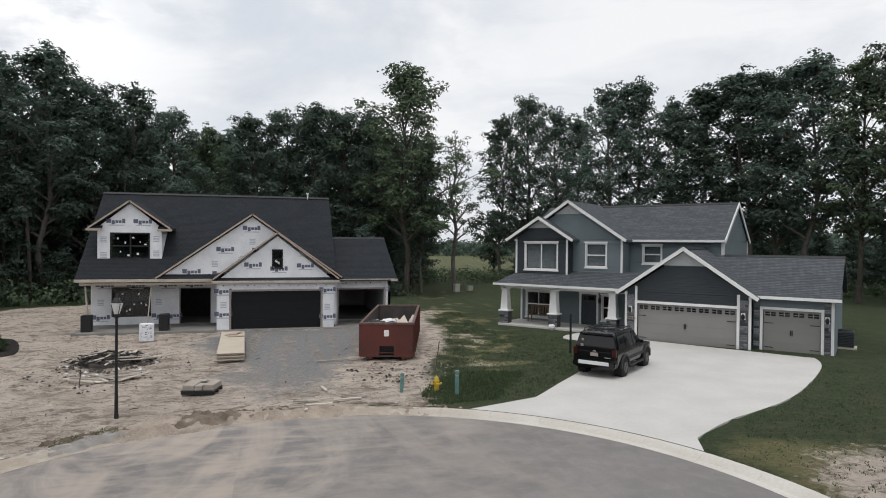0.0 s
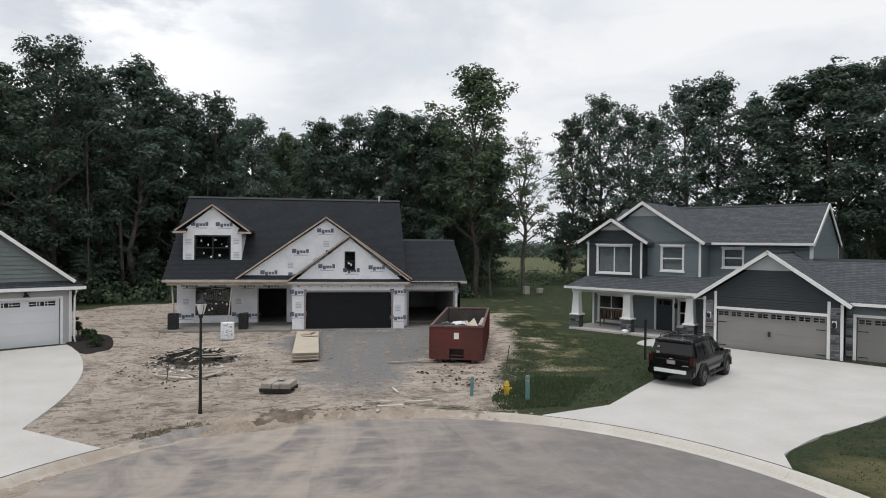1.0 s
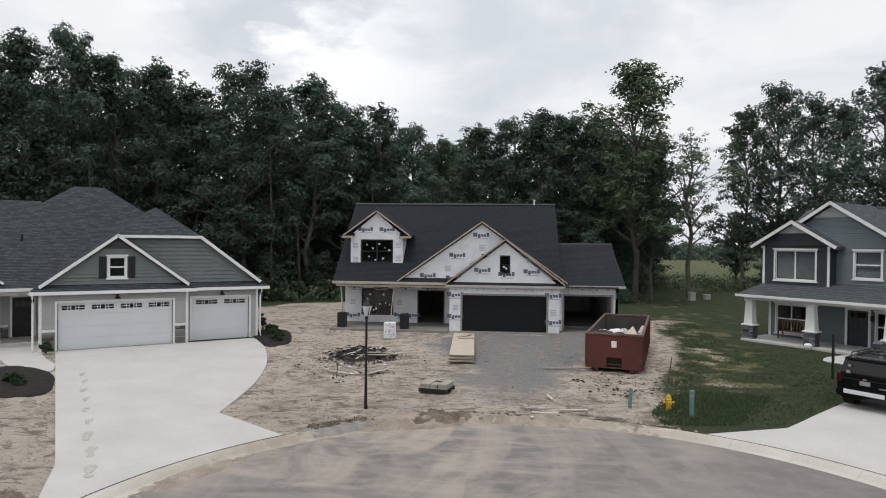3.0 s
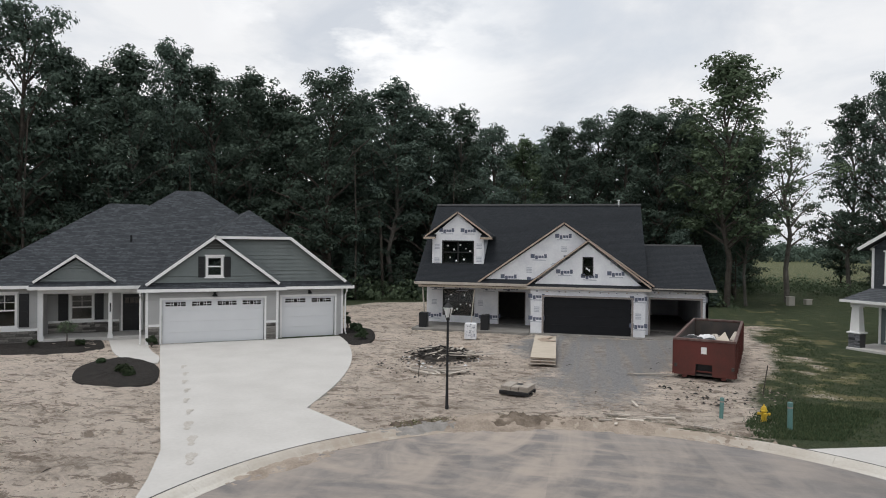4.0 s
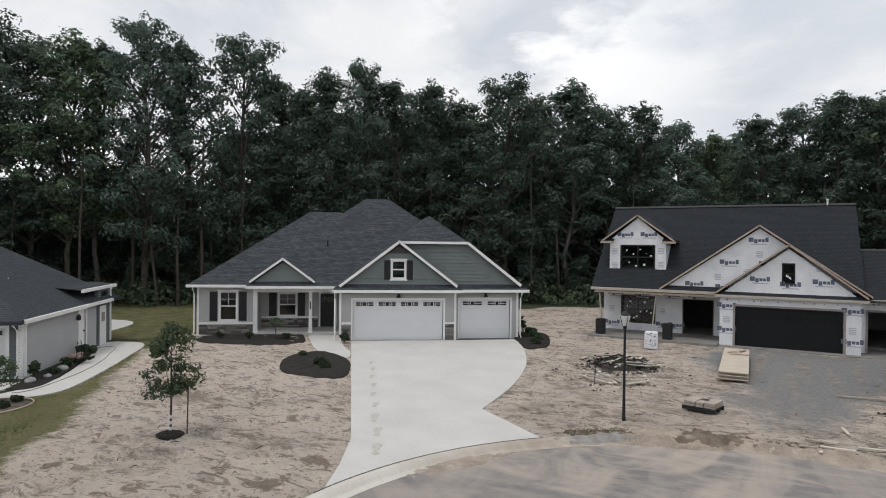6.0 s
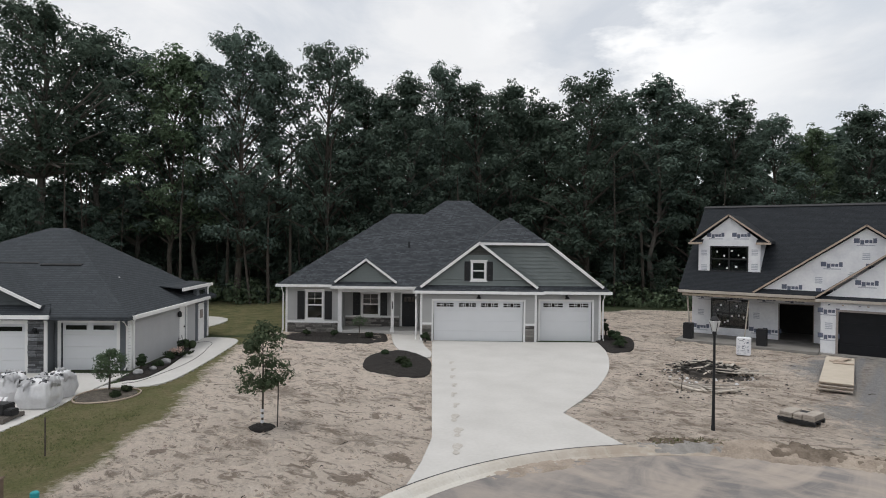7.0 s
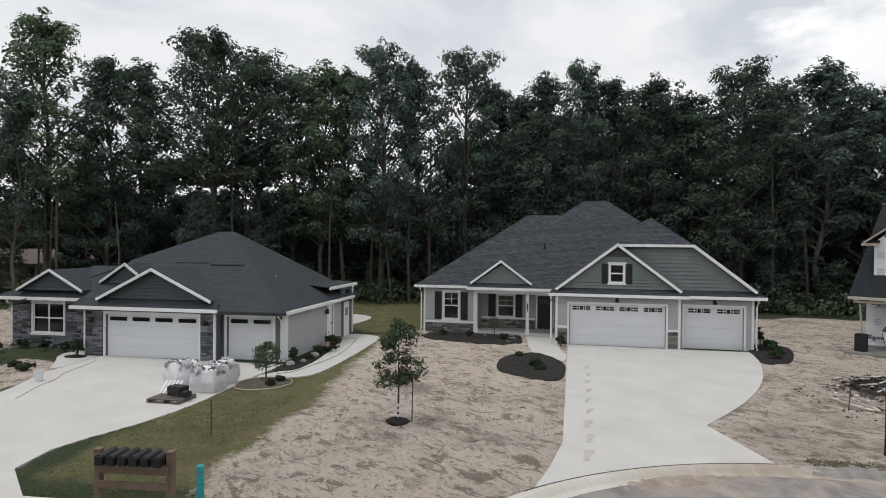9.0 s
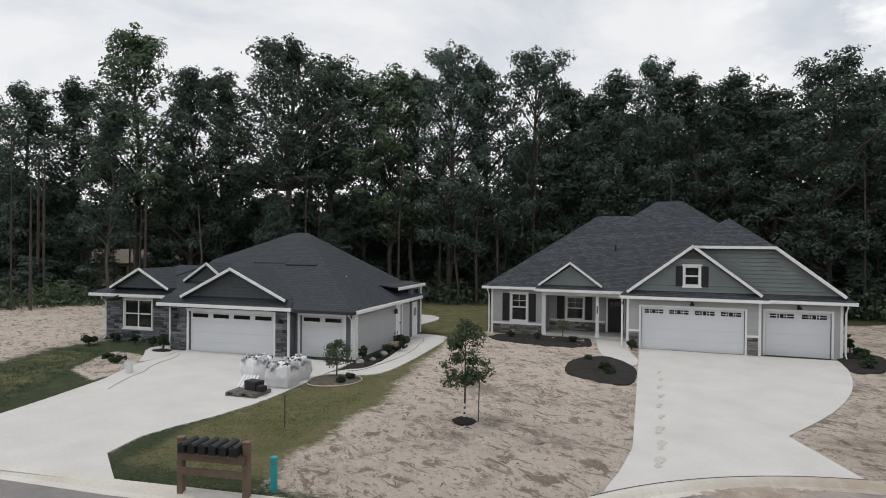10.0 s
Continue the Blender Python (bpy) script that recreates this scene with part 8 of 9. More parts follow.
# white block of insulation, black bins
th = thing("insulation_pack", pose(-3.68, -3.3, 0.02, 0, 0, 8), "white wrapped pack with speckled print", "building pack")
part("pack", soften(box(B0(), -0.32, 0.32, -0.25, 0.25, 0.0, 0.85), 0.03, 2), M_WRAP, th)
r = random.Random(2)
for k in range(40):
    x, z = r.uniform(-0.28, 0.2), r.uniform(0.05, 0.78)
    part("print_patch", box(B0(), x, x + r.uniform(0.03, 0.09), -0.258, -0.25, z, z + r.uniform(0.02, 0.05)), M_MARKL if k % 3 else M_MARK, th)
for x, y in ((-7.12, -0.1), (-3.36, -0.3)):
    b = soften(box(B0(), -0.235, 0.235, -0.26, 0.26, 0, 0.87), 0.012, 2)
    solo("black_crate", b, M_BLACK, "tall plain black crate on the porch slab", "crate", "crates on the slab", m=pose(x, y, 0.122))


def scatter(name, polys, count, seed, size, material, label, flat=0.6, z=0.0, clear=()):
    """Clods and stones strewn over outlines."""
    r = random.Random(seed)
    V, Fc = [], []
    base = [(1, 0, 0), (-1, 0, 0), (0, 1, 0), (0, -1, 0), (0, 0, 1), (0, 0, -0.4)]
    tri = [(0, 2, 4), (2, 1, 4), (1, 3, 4), (3, 0, 4), (2, 0, 5), (1, 2, 5), (3, 1, 5), (0, 3, 5)]
    for poly in polys:
        xs, ys = [p[0] for p in poly], [p[1] for p in poly]
        pts = np.array([(r.uniform(min(xs), max(xs)), r.uniform(min(ys), max(ys))) for _ in range(count * 3)])
        ok = signed(pts[:, 0], pts[:, 1], poly) > 0.1
        for hard in KEEP_LOW + list(clear):
            ok &= signed(pts[:, 0], pts[:, 1], hard) < -0.1
        ok &= np.hypot(pts[:, 0] - RC[0], pts[:, 1] - RC[1]) > RK
        for x, y in pts[ok][:count]:
            s = size * r.uniform(0.4, 1.0) ** 2
            o = len(V)
            c, sn = math.cos(r.random() * 6), math.sin(r.random() * 6)
            for a, b_, c_ in base:
                q = s * r.uniform(0.7, 1.3)
                V.append((x + (a * c - b_ * sn) * q, y + (a * sn + b_ * c) * q, z + c_ * q * flat))
            Fc += [tuple(o + i for i in f) for f in tri]
    me = bpy.data.meshes.new(name)
    me.from_pydata(V, [], Fc)
    me.materials.append(material)
    return tagged(new(name, me), label, "debris", kind="stuff")


def boards(cx, cy, n, spread, length, seed, material, label, z=0.03, ang=None, name="scrap_board", thick=0.04, w=(0.06, 0.2), tip=4, heap=0.0):
    r = random.Random(seed)
    for k in range(n):
        l, ww = r.uniform(*length), r.uniform(*w)
        a = r.uniform(0, 180) if ang is None else r.gauss(ang, 16)
        q, t = spread * math.sqrt(r.random()), r.random() * 6.28
        b = soften(box(B0(), -l / 2, l / 2, -ww / 2, ww / 2, 0, thick), 0.005, 1)
        solo(name, b, material, label, "board", "scrap boards", m=pose(cx + q * math.cos(t), cy + 0.7 * q * math.sin(t), z + heap * max(0.0, 1 - q / spread) + 0.25 * heap * r.random() + (0 if heap else 0.012 * k * (0.5 + r.random())), r.uniform(-tip, tip), r.uniform(-tip, tip), a))


mound("ash_mound", disc_poly(-4.1, -8.4, 1.15, 1.4, 0, 26, 9), 0.2, M_DARKDEBRIS, "dark charred debris mound on soil", "debris mound", 6)
boards(-4.0, -8.5, 84, 1.65, (0.12, 0.5), 21, M_DARKDEBRIS, "charred board in a debris mound", 0.05, w=(0.04, 0.16), tip=16, heap=0.34)
boards(-4.0, -8.5, 46, 1.6, (0.12, 0.6), 22, M_WEATHERED, "pale scrap board in a debris mound", 0.08, w=(0.04, 0.13), tip=15, heap=0.34)
boards(-3.2, -8.9, 5, 0.9, (0.9, 1.5), 27, M_WEATHERED, "pale scrap board in a debris mound", 0.16, 18, w=(0.06, 0.11), tip=7, heap=0.1)
boards(-3.4, -7.7, 3, 0.5, (0.7, 1.0), 25, M_RAWWOOD, "tan scrap board on a debris mound", 0.3, 20, w=(0.25, 0.4), tip=9)
scatter("charred_scraps", [disc_poly(-4.1, -8.6, 2.0, 2.3)], 240, 15, 0.13, M_DARKDEBRIS, "dark charred scraps strewn round the mound")
scatter("pale_scraps", [disc_poly(-4.0, -8.9, 2.0, 2.6)], 90, 16, 0.09, M_BAG, "small white scraps strewn round the mound")
boards(-3.75, -12.4, 7, 0.5, (0.8, 1.7), 23, M_WEATHERED, "pale loose board on bare soil", 0.03, -38, w=(0.07, 0.14), tip=4)
boards(-3.0, -12.0, 7, 0.6, (0.7, 1.7), 24, M_WEATHERED, "pale loose board on bare soil", 0.03, 12, w=(0.06, 0.14), tip=5)
boards(4.9, -10.3, 1, 0.1, (1.7, 1.9), 26, M_WEATHERED, "pale loose board by a dumpster", 0.03, 3, w=(0.08, 0.12))
boards(3.4, -16.9, 3, 0.9, (0.4, 0.9), 28, M_WEATHERED, "muddy loose board by the kerb", 0.03, 5, w=(0.05, 0.1))
boards(5.2, -17.0, 2, 0.9, (0.4, 0.8), 29, M_WEATHERED, "muddy loose board by the kerb", 0.03, -5, w=(0.05, 0.1))
th = stake(-3.95, -13.2, 0.8, "thin dark stake among loose boards", 4, r=0.013)


M_CLOD = mat("sandy_clods", (0.40, 0.335, 0.275), (0.26, 0.21, 0.17), scale=2, fine=30, rough=0.95, bump=0.4)
M_DARKSOIL = mat("damp_dark_soil", (0.15, 0.118, 0.09), (0.09, 0.07, 0.055), scale=2, fine=30, rough=0.95, bump=0.4)
scatter("soil_clods", [SOIL_C, SOIL_B], 3600, 3, 0.055, M_CLOD, "sandy clods strewn over bare soil", clear=[GRAVEL])
scatter("rubble", [disc_poly(7.0, -12.5, 2.6, 2.6), disc_poly(-4, -9.5, 3, 3)], 260, 4, 0.06, M_CLOD, "sandy rubble strewn over the site")
scatter("dark_scraps", [disc_poly(7.0, -13.0, 2.4, 2.2), disc_poly(-3.6, -10.5, 3, 3.6)], 160, 5, 0.09, M_DARKDEBRIS, "dark scraps strewn over the site")

# soil pushed over the kerb and into the gutter
def soil_spill(a0, a1, inner, outer, height, seed, material=None, label="tan soil spilled over the kerb and gutter"):
    """A ragged skin of soil that follows the kerb's profile and rises above it only where it lies thick."""
    b = B0()
    grid = []
    na, nr = int((a1 - a0) / 0.22), 40
    for i in range(na + 1):
        a = a0 + (a1 - a0) * i / na
        row = []
        for k in range(nr + 1):
            r_ = inner + (outer - inner) * k / nr
            x, y = RC[0] + r_ * math.cos(radians(a)), RC[1] + r_ * math.sin(radians(a))
            q = r_ - RR
            surf = -0.09 if q < 0 else -0.08 if q < 0.2 else -0.08 + (q - 0.2) / 0.18 * 0.11 if q < 0.38 else 0.03 if q < 0.55 else 0.0
            fade = min(1, (a - a0) / 14, (a1 - a) / 14) * min(1, k / 12, (nr - k) / 6)
            n = noise.fractal((x * 0.9 + seed, y * 0.9, 0), 0.9, 2.1, 6)
            f = noise.noise((x * 5, y * 5, seed))
            g = noise.fractal((x * 3.1 + seed, y * 3.1, 7), 0.8, 2.2, 5)
            row.append(b.verts.new((x, y, surf + height * (fade * (0.75 + 0.5 * n + 0.55 * g) - 0.3) + (0.035 * f + 0.02 * noise.noise((x * 14, y * 14, seed))) * fade)))
        grid.append(row)
    for A, Bq in zip(grid, grid[1:]):
        for k in range(nr):
            b.faces.new([A[k], A[k + 1], Bq[k + 1], Bq[k]])
    bmesh.ops.recalc_face_normals(b, faces=b.faces[:])
    for f in b.faces:
        f.smooth = True
    return solo("soil_spill", b, material or M_SPILL, label, "soil", kind="stuff")


M_SPILL = mat("spilled_soil", (0.42, 0.355, 0.295), (0.21, 0.17, 0.135), scale=1.6, fine=22, rough=0.95, bump=0.6, dist=0.04)
soil_spill(76, 108, 8.75, 10.15, 0.13, 1)
soil_spill(96, 128, 8.65, 10.2, 0.15, 5)
soil_spill(62, 84, 8.85, 9.65, 0.05, 13)
soil_spill(93, 121, 9.0, 9.95, 0.32, 23, mat("dark_mixed_soil", (0.12, 0.095, 0.073), (0.25, 0.205, 0.165), scale=2.6, fine=18, rough=0.95, bump=0.9, dist=0.06), "dark damp soil heaped along the kerb")
soil_spill(138, 164, 8.5, 9.25, 0.045, 29)
soil_spill(112, 136, 8.95, 9.95, 0.10, 33, mat("grey_gravel", (0.34, 0.32, 0.3), (0.2, 0.19, 0.178), scale=3, fine=30, rough=0.95, bump=0.9, dist=0.05), "grey gravel spilled over the kerb")

scatter("spill_clods", [[(RC[0] + q * math.cos(radians(a)), RC[1] + q * math.sin(radians(a))) for q, aa in ((RK + 0.02, range(90, 172, 4)), (RK + 0.4, range(172, 90, -4))) for a in aa]], 700, 43, 0.05, M_DARKSOIL, "dark crumbs of soil along the kerb", z=0.02)

scatter("kerb_clods", [[(RC[0] + q * math.cos(radians(a)), RC[1] + q * math.sin(radians(a))) for q, aa in ((9.6, range(60, 176, 4)), (10.25, range(176, 60, -4))) for a in aa]], 420, 31, 0.11, M_CLOD, "crumbled soil clods along the kerb")

scatter("dark_clods", [[(RC[0] + q * math.cos(radians(a)), RC[1] + q * math.sin(radians(a))) for q, aa in ((9.4, range(84, 130, 3)), (10.15, range(130, 84, -3))) for a in aa]], 420, 37, 0.16, M_DARKSOIL, "dark damp soil clods along the kerb", 0.45)

for x, y, ln_, a in ((2.9, -17.55, 0.4, 12), (3.6, -17.35, 0.8, 4), (3.2, -17.8, 0.3, 80), (5.6, -17.55, 0.5, -14), (3.9, -15.4, 0.7, 100), (4.5, -16.9, 0.9, 10)):
    solo("scrap_board", soften(box(B0(), -ln_ / 2, ln_ / 2, -0.045, 0.045, 0, 0.04), 0.005, 1), M_WEATHERED, "pale muddy board lying by the kerb", "board", "scrap boards", m=pose(x, y, 0.045, 2, 1, a))

# twigs and roots left on the bare lots
b = B0()
r = random.Random(55)
for poly, count in ((SOIL_C, 34), (SOIL_B, 16)):
    xs, ys = [p[0] for p in poly], [p[1] for p in poly]
    while count:
        x, y = r.uniform(min(xs), max(xs)), r.uniform(min(ys), max(ys))
        spot = (np.array([x]), np.array([y]))
        if signed(*spot, poly)[0] < 0.4 or max(signed(*spot, q)[0] for q in KEEP_LOW) > -0.5 or math.hypot(x - RC[0], y - RC[1]) < RK + 0.6 or y > -3:
            continue
        a, ln_ = r.uniform(0, 6.28), r.uniform(0.04, 0.17)
        d = Vector((math.cos(a), math.sin(a), 0)) * ln_
        p = Vector((x, y, 0.02))
        tube(b, [p - d, p + Vector((-d.y, d.x, 0)) * r.uniform(-0.25, 0.25) + Vector((0, 0, 0.03)), p + d], [0.009, 0.014, 0.006], 5)
        count -= 1
solo("twigs", b, M_BARK, "dark twigs and roots lying on bare soil", "twigs", kind="stuff")

# muddy prints on the drive
b = B0()
r = random.Random(14)
for k in range(9):
    c = Vector((-13.7, -13.9, 0)).lerp(Vector((-6.9, -23.2, 0)), k / 8)
    big = 1.3 if k > 5 else 0.9
    for q, (along, length, width) in enumerate(((0.0, 0.24, 0.085), (-0.34, 0.11, 0.07), (0.08, 0.12, 0.06))):
        side = (0.03 if k % 2 else -0.03) + (0.09 if q == 2 else 0.0)
        p = c + Vector((-0.556, 0.831, 0)) * along * big + Vector((0.831, 0.556, 0)) * side
        pts = []
        for t in range(16):
            u, v = big * length * r.uniform(0.85, 1.1) * math.cos(t * math.pi / 8), big * width * r.uniform(0.8, 1.15) * math.sin(t * math.pi / 8)
            pts.append((p.x - 0.556 * u + 0.831 * v, p.y + 0.831 * u + 0.556 * v, 0.0155 + 0.0007 * q))
        slab(b, pts, 0.003)
bmesh.ops.recalc_face_normals(b, faces=b.faces[:])
solo("mud_prints", b, mat("pale_dried_mud", (0.42, 0.385, 0.345), (0.54, 0.52, 0.49), scale=11, rough=0.95, fine=30), "pale dried mud prints on the driveway", "mud", kind="stuff")


# ---- car ----
def car():
    """A black mid-size off-roader seen from behind: body, glasshouse, wheels, rails, lights."""
    th = thing("car", pose(15.35, -14.2, -0.005, 0, 0, -50), "black off-roader parked on the driveway", "car")
    W, L = 0.92, 2.32
    th.scale = (0.93, 0.93, 0.95)

    def loft(sections):
        b = B0()
        rings = []
        for y, pts in sections:
            rings.append([b.verts.new((x, y, z)) for x, z in pts] + [b.verts.new((-x, y, z)) for x, z in reversed(pts)])
        for A, Bq in zip(rings, rings[1:]):
            k = len(A)
            for i in range(k):
                b.faces.new([A[i], A[(i + 1) % k], Bq[(i + 1) % k], Bq[i]])
        b.faces.new(rings[0][::-1])
        b.faces.new(rings[-1])
        bmesh.ops.recalc_face_normals(b, faces=b.faces[:])
        return b

    low = lambda w, zt, s=1.0: [(w * 0.80, 0.34), (w * 0.97, 0.46), (w, 0.72), (w * 0.985, 0.95), (w * 0.94, zt)]
    body = loft([(-L, low(W * 0.93, 1.02)), (-L + 0.1, low(W, 1.06)), (-1.2, low(W, 1.08)), (0.4, low(W, 1.08)), (1.0, low(W, 1.07)), (1.75, low(W * 0.98, 1.02)), (L - 0.1, low(W * 0.92, 0.93)), (L, low(W * 0.84, 0.82))])
    soften(body, 0.045, 3)
    part("body", body, M_CAR, th)
    cab = loft([(-L + 0.06, [(W * 0.90, 1.05), (W * 0.88, 1.2)]), (-L + 0.2, [(W * 0.92, 1.05), (W * 0.76, 1.66)]), (-L + 0.45, [(W * 0.93, 1.06), (W * 0.75, 1.74)]), (-0.6, [(W * 0.93, 1.06), (W * 0.75, 1.77)]),
                (0.15, [(W * 0.93, 1.06), (W * 0.74, 1.72)]), (1.0, [(W * 0.9, 1.06), (W * 0.86, 1.09)])])
    part("cabin", soften(cab, 0.05, 3), M_CAR, th)
    gl = B0()
    slab(gl, [(-0.66, -L + 0.062, 1.12), (0.66, -L + 0.062, 1.12), (0.57, -L + 0.175, 1.56), (-0.57, -L + 0.175, 1.56)], 0.02, (0, 1, 0))
    part("rear_window", gl, M_CARGLASS, th)
    gl = slab(B0(), [(-0.62, 0.28, 1.66), (0.62, 0.28, 1.66), (0.72, 0.96, 1.14), (-0.72, 0.96, 1.14)], 0.02, (0, 0.5, 0.8))
    part("windscreen", gl, M_CARGLASS, th)
    for s in (-1, 1):
        for ya, yb, yc, yd in ((-2.0, -1.2, -1.2, -1.88), (-1.12, -0.28, -0.28, -1.12), (-0.2, 0.78, 0.2, -0.2)):
            g = slab(B0(), [(s * 0.865, ya, 1.13), (s * 0.865, yb, 1.13), (s * 0.725, yc, 1.62), (s * 0.725, yd, 1.62)], 0.02, (s, 0, 0.25))
            bmesh.ops.recalc_face_normals(g, faces=g.faces[:])
            part("side_window", g, M_CARGLASS, th)
        part("roof_rail", tube(B0(), [(s * 0.62, -1.9, 1.72), (s * 0.62, -1.8, 1.83), (s * 0.62, 0.0, 1.83), (s * 0.62, 0.1, 1.74)], 0.022, 6), M_CARTRIM, th)
        part("tail_light", soften(box(B0(), *sorted((s * 0.70, s * 0.885)), -L - 0.012, -L + 0.06, 0.86, 1.14), 0.015, 2), M_RED, th)
        part("side_trim", soften(box(B0(), *sorted((s * 0.90, s * 0.945)), -1.0, 1.0, 0.62, 0.74), 0.012, 1), M_CARTRIM, th)
        part("running_board", soften(box(B0(), *sorted((s * 0.86, s * 1.0)), -0.85, 0.85, 0.33, 0.4), 0.015, 1), M_CARTRIM, th)
        m = part("mirror", soften(box(B0(), *sorted((s * 0.9, s * 1.06)), 0.52, 0.6, 1.1, 1.23), 0.025, 2), M_CAR, th)
        for y in (-1.38, 1.42):
            arch = B0()
            for q in range(12):
                a0, a1 = math.pi * q / 12, math.pi * (q + 1) / 12
                pts = [(y + r_ * math.cos(a), 0.38 + r_ * math.sin(a)) for r_, a in ((0.42, a0), (0.50, a0), (0.50, a1), (0.42, a1))]
                slab(arch, [(s * 0.90, p, z) for p, z in pts], 0.07, (s, 0, 0))
            bmesh.ops.recalc_face_normals(arch, faces=arch.faces[:])
            part("wheel_arch", arch, M_CARTRIM, th)
            part("wheel_well", tube(B0(), [(s * 0.6, y, 0.38), (s * 0.925, y, 0.38)], 0.42, 20), M_TYRE, th)
            ty = tube(B0(), [(s * 0.70, y, 0.365), (s * 0.73, y, 0.365), (s * 0.93, y, 0.365), (s * 0.955, y, 0.365)], [0.33, 0.365, 0.365, 0.33], 24)
            wh = part("tyre", ty, M_TYRE, th)
            part("rim", tube(B0(), [(s * 0.94, y, 0.365), (s * 0.965, y, 0.365)], [0.23, 0.2], 18), M_RIM, wh)
            for q in range(5):
                a = 2 * math.pi * q / 5
                part("spoke", beam(B0(), (s * 0.972, y, 0.365), (s * 0.972, y + 0.2 * math.cos(a), 0.365 + 0.2 * math.sin(a)), 0.03, 0.05), M_RIM, wh)
    for y in (-1.5, -0.8, -0.15):
        part("roof_bar", tube(B0(), [(-0.62, y, 1.83), (0.62, y, 1.83)], 0.016, 6), M_CARTRIM, th)
    part("roof_spoiler", soften(box(B0(), -0.66, 0.66, -L + 0.02, -L + 0.3, 1.66, 1.72), 0.02, 2), M_CAR, th)
    part("rear_bumper", soften(box(B0(), -0.88, 0.88, -L - 0.1, -L + 0.1, 0.42, 0.66), 0.04, 2), M_CAR, th)
    part("bumper_step", soften(box(B0(), -0.62, 0.62, -L - 0.115, -L - 0.09, 0.52, 0.66), 0.008, 1), M_DOORWHITE, th, "pale sticker on the bumper step")
    part("front_bumper", soften(box(B0(), -0.84, 0.84, L - 0.1, L + 0.1, 0.4, 0.66), 0.05, 2), M_CAR, th)
    part("plate", box(B0(), -0.16, 0.16, -L - 0.02, -L - 0.005, 0.84, 0.98), M_STEELGREY, th, "plain pale number plate")
    part("tailgate_badge", box(B0(), -0.06, 0.06, -L - 0.02, -L - 0.005, 1.02, 1.06), M_STEELGREY, th)
    part("tailgate_strip", box(B0(), 0.42, 0.66, -L - 0.02, -L - 0.005, 0.8, 0.83), M_STEELGREY, th)
    part("sticker", box(B0(), -0.56, -0.46, -L + 0.06, -L + 0.075, 1.4, 1.48), M_STEELGREY, th)
    part("sticker", box(B0(), -0.6, -0.48, -L + 0.05, -L + 0.065, 1.18, 1.28), M_STEELGREY, th)


car()

# ---- porch of the two-storey house and its surroundings ----
MA = pose(ORIGIN_A[0], ORIGIN_A[1], -0.12, 0, 0, ORIGIN_A[2])
th = thing("porch_bench", MA @ pose(-6.7, 2.55, 0.24), "dark brown slatted porch bench", "bench")
for k in range(5):
    part("seat_slat", box(B0(), -0.75, 0.75, -0.25 + k * 0.1, -0.17 + k * 0.1, 0.42, 0.445), M_POST, th)
for k in range(9):
    part("back_slat", beam(B0(), (-0.68 + k * 0.17, 0.27, 0.5), (-0.68 + k * 0.17, 0.34, 0.95), 0.09, 0.02), M_POST, th)
part("top_rail", box(B0(), -0.78, 0.78, 0.31, 0.37, 0.92, 1.0), M_POST, th)
for x in (-0.75, 0.75):
    for y in (-0.22, 0.26):
        part("leg", box(B0(), x - 0.03, x + 0.03, y - 0.03, y + 0.03, 0, 0.62 if y < 0 else 0.95), M_POST, th)
    part("arm_rest", box(B0(), x - 0.04, x + 0.04, -0.27, 0.3, 0.62, 0.65), M_POST, th)
th = thing("planter", MA @ pose(-4.95, 0.35, 0.13), "small white planter by the porch pier", "planter")
part("pot", lathe(B0(), [(0.1, 0), (0.19, 0.15), (0.19, 0.26), (0.12, 0.32), (0.1, 0.3)], 14), M_WHITE, th)
part("soil", lathe(B0(), [(0.05, 0.26), (0.13, 0.29), (0.04, 0.3)], 12), M_MULCH, th)
th = thing("air_conditioner", pose(28.95, -12.3, 0.0, 0, 0, -50), "grey outdoor air conditioner by the wall", "air conditioner")
part("casing", soften(box(B0(), -0.4, 0.4, -0.4, 0.4, 0.08, 0.85), 0.03, 2), M_SHAKE_D, th)
part("top_grille", lathe(B0(), [(0.34, 0.85), (0.34, 0.88), (0.3, 0.9), (0.05, 0.9)], 16), M_BLACK, th)
part("pad", box(B0(), -0.5, 0.5, -0.5, 0.5, -0.02, 0.08), M_KERB, th)
for k in range(9):
    part("louvre", box(B0(), -0.36, 0.36, -0.412, -0.4, 0.14 + k * 0.075, 0.17 + k * 0.075), M_BLACK, th)
for x, y, h in ((20.0, 23.7, 0.75), (21.8, 25.0, 0.45)):
    th = thing("utility_box", pose(x, y, 0, 0, 0, 20), "pale green utility box in far grass", "utility box")
    part("cabinet", soften(box(B0(), -0.3 if h < 0.8 else -0.15, 0.3 if h < 0.8 else 0.15, -0.2, 0.2, 0, h), 0.03, 1), M_KERB, th)
    part("lid", soften(box(B0(), -0.34 if h < 0.8 else -0.18, 0.34 if h < 0.8 else 0.18, -0.24, 0.24, h, h + 0.06), 0.02, 1), M_KERB, th)


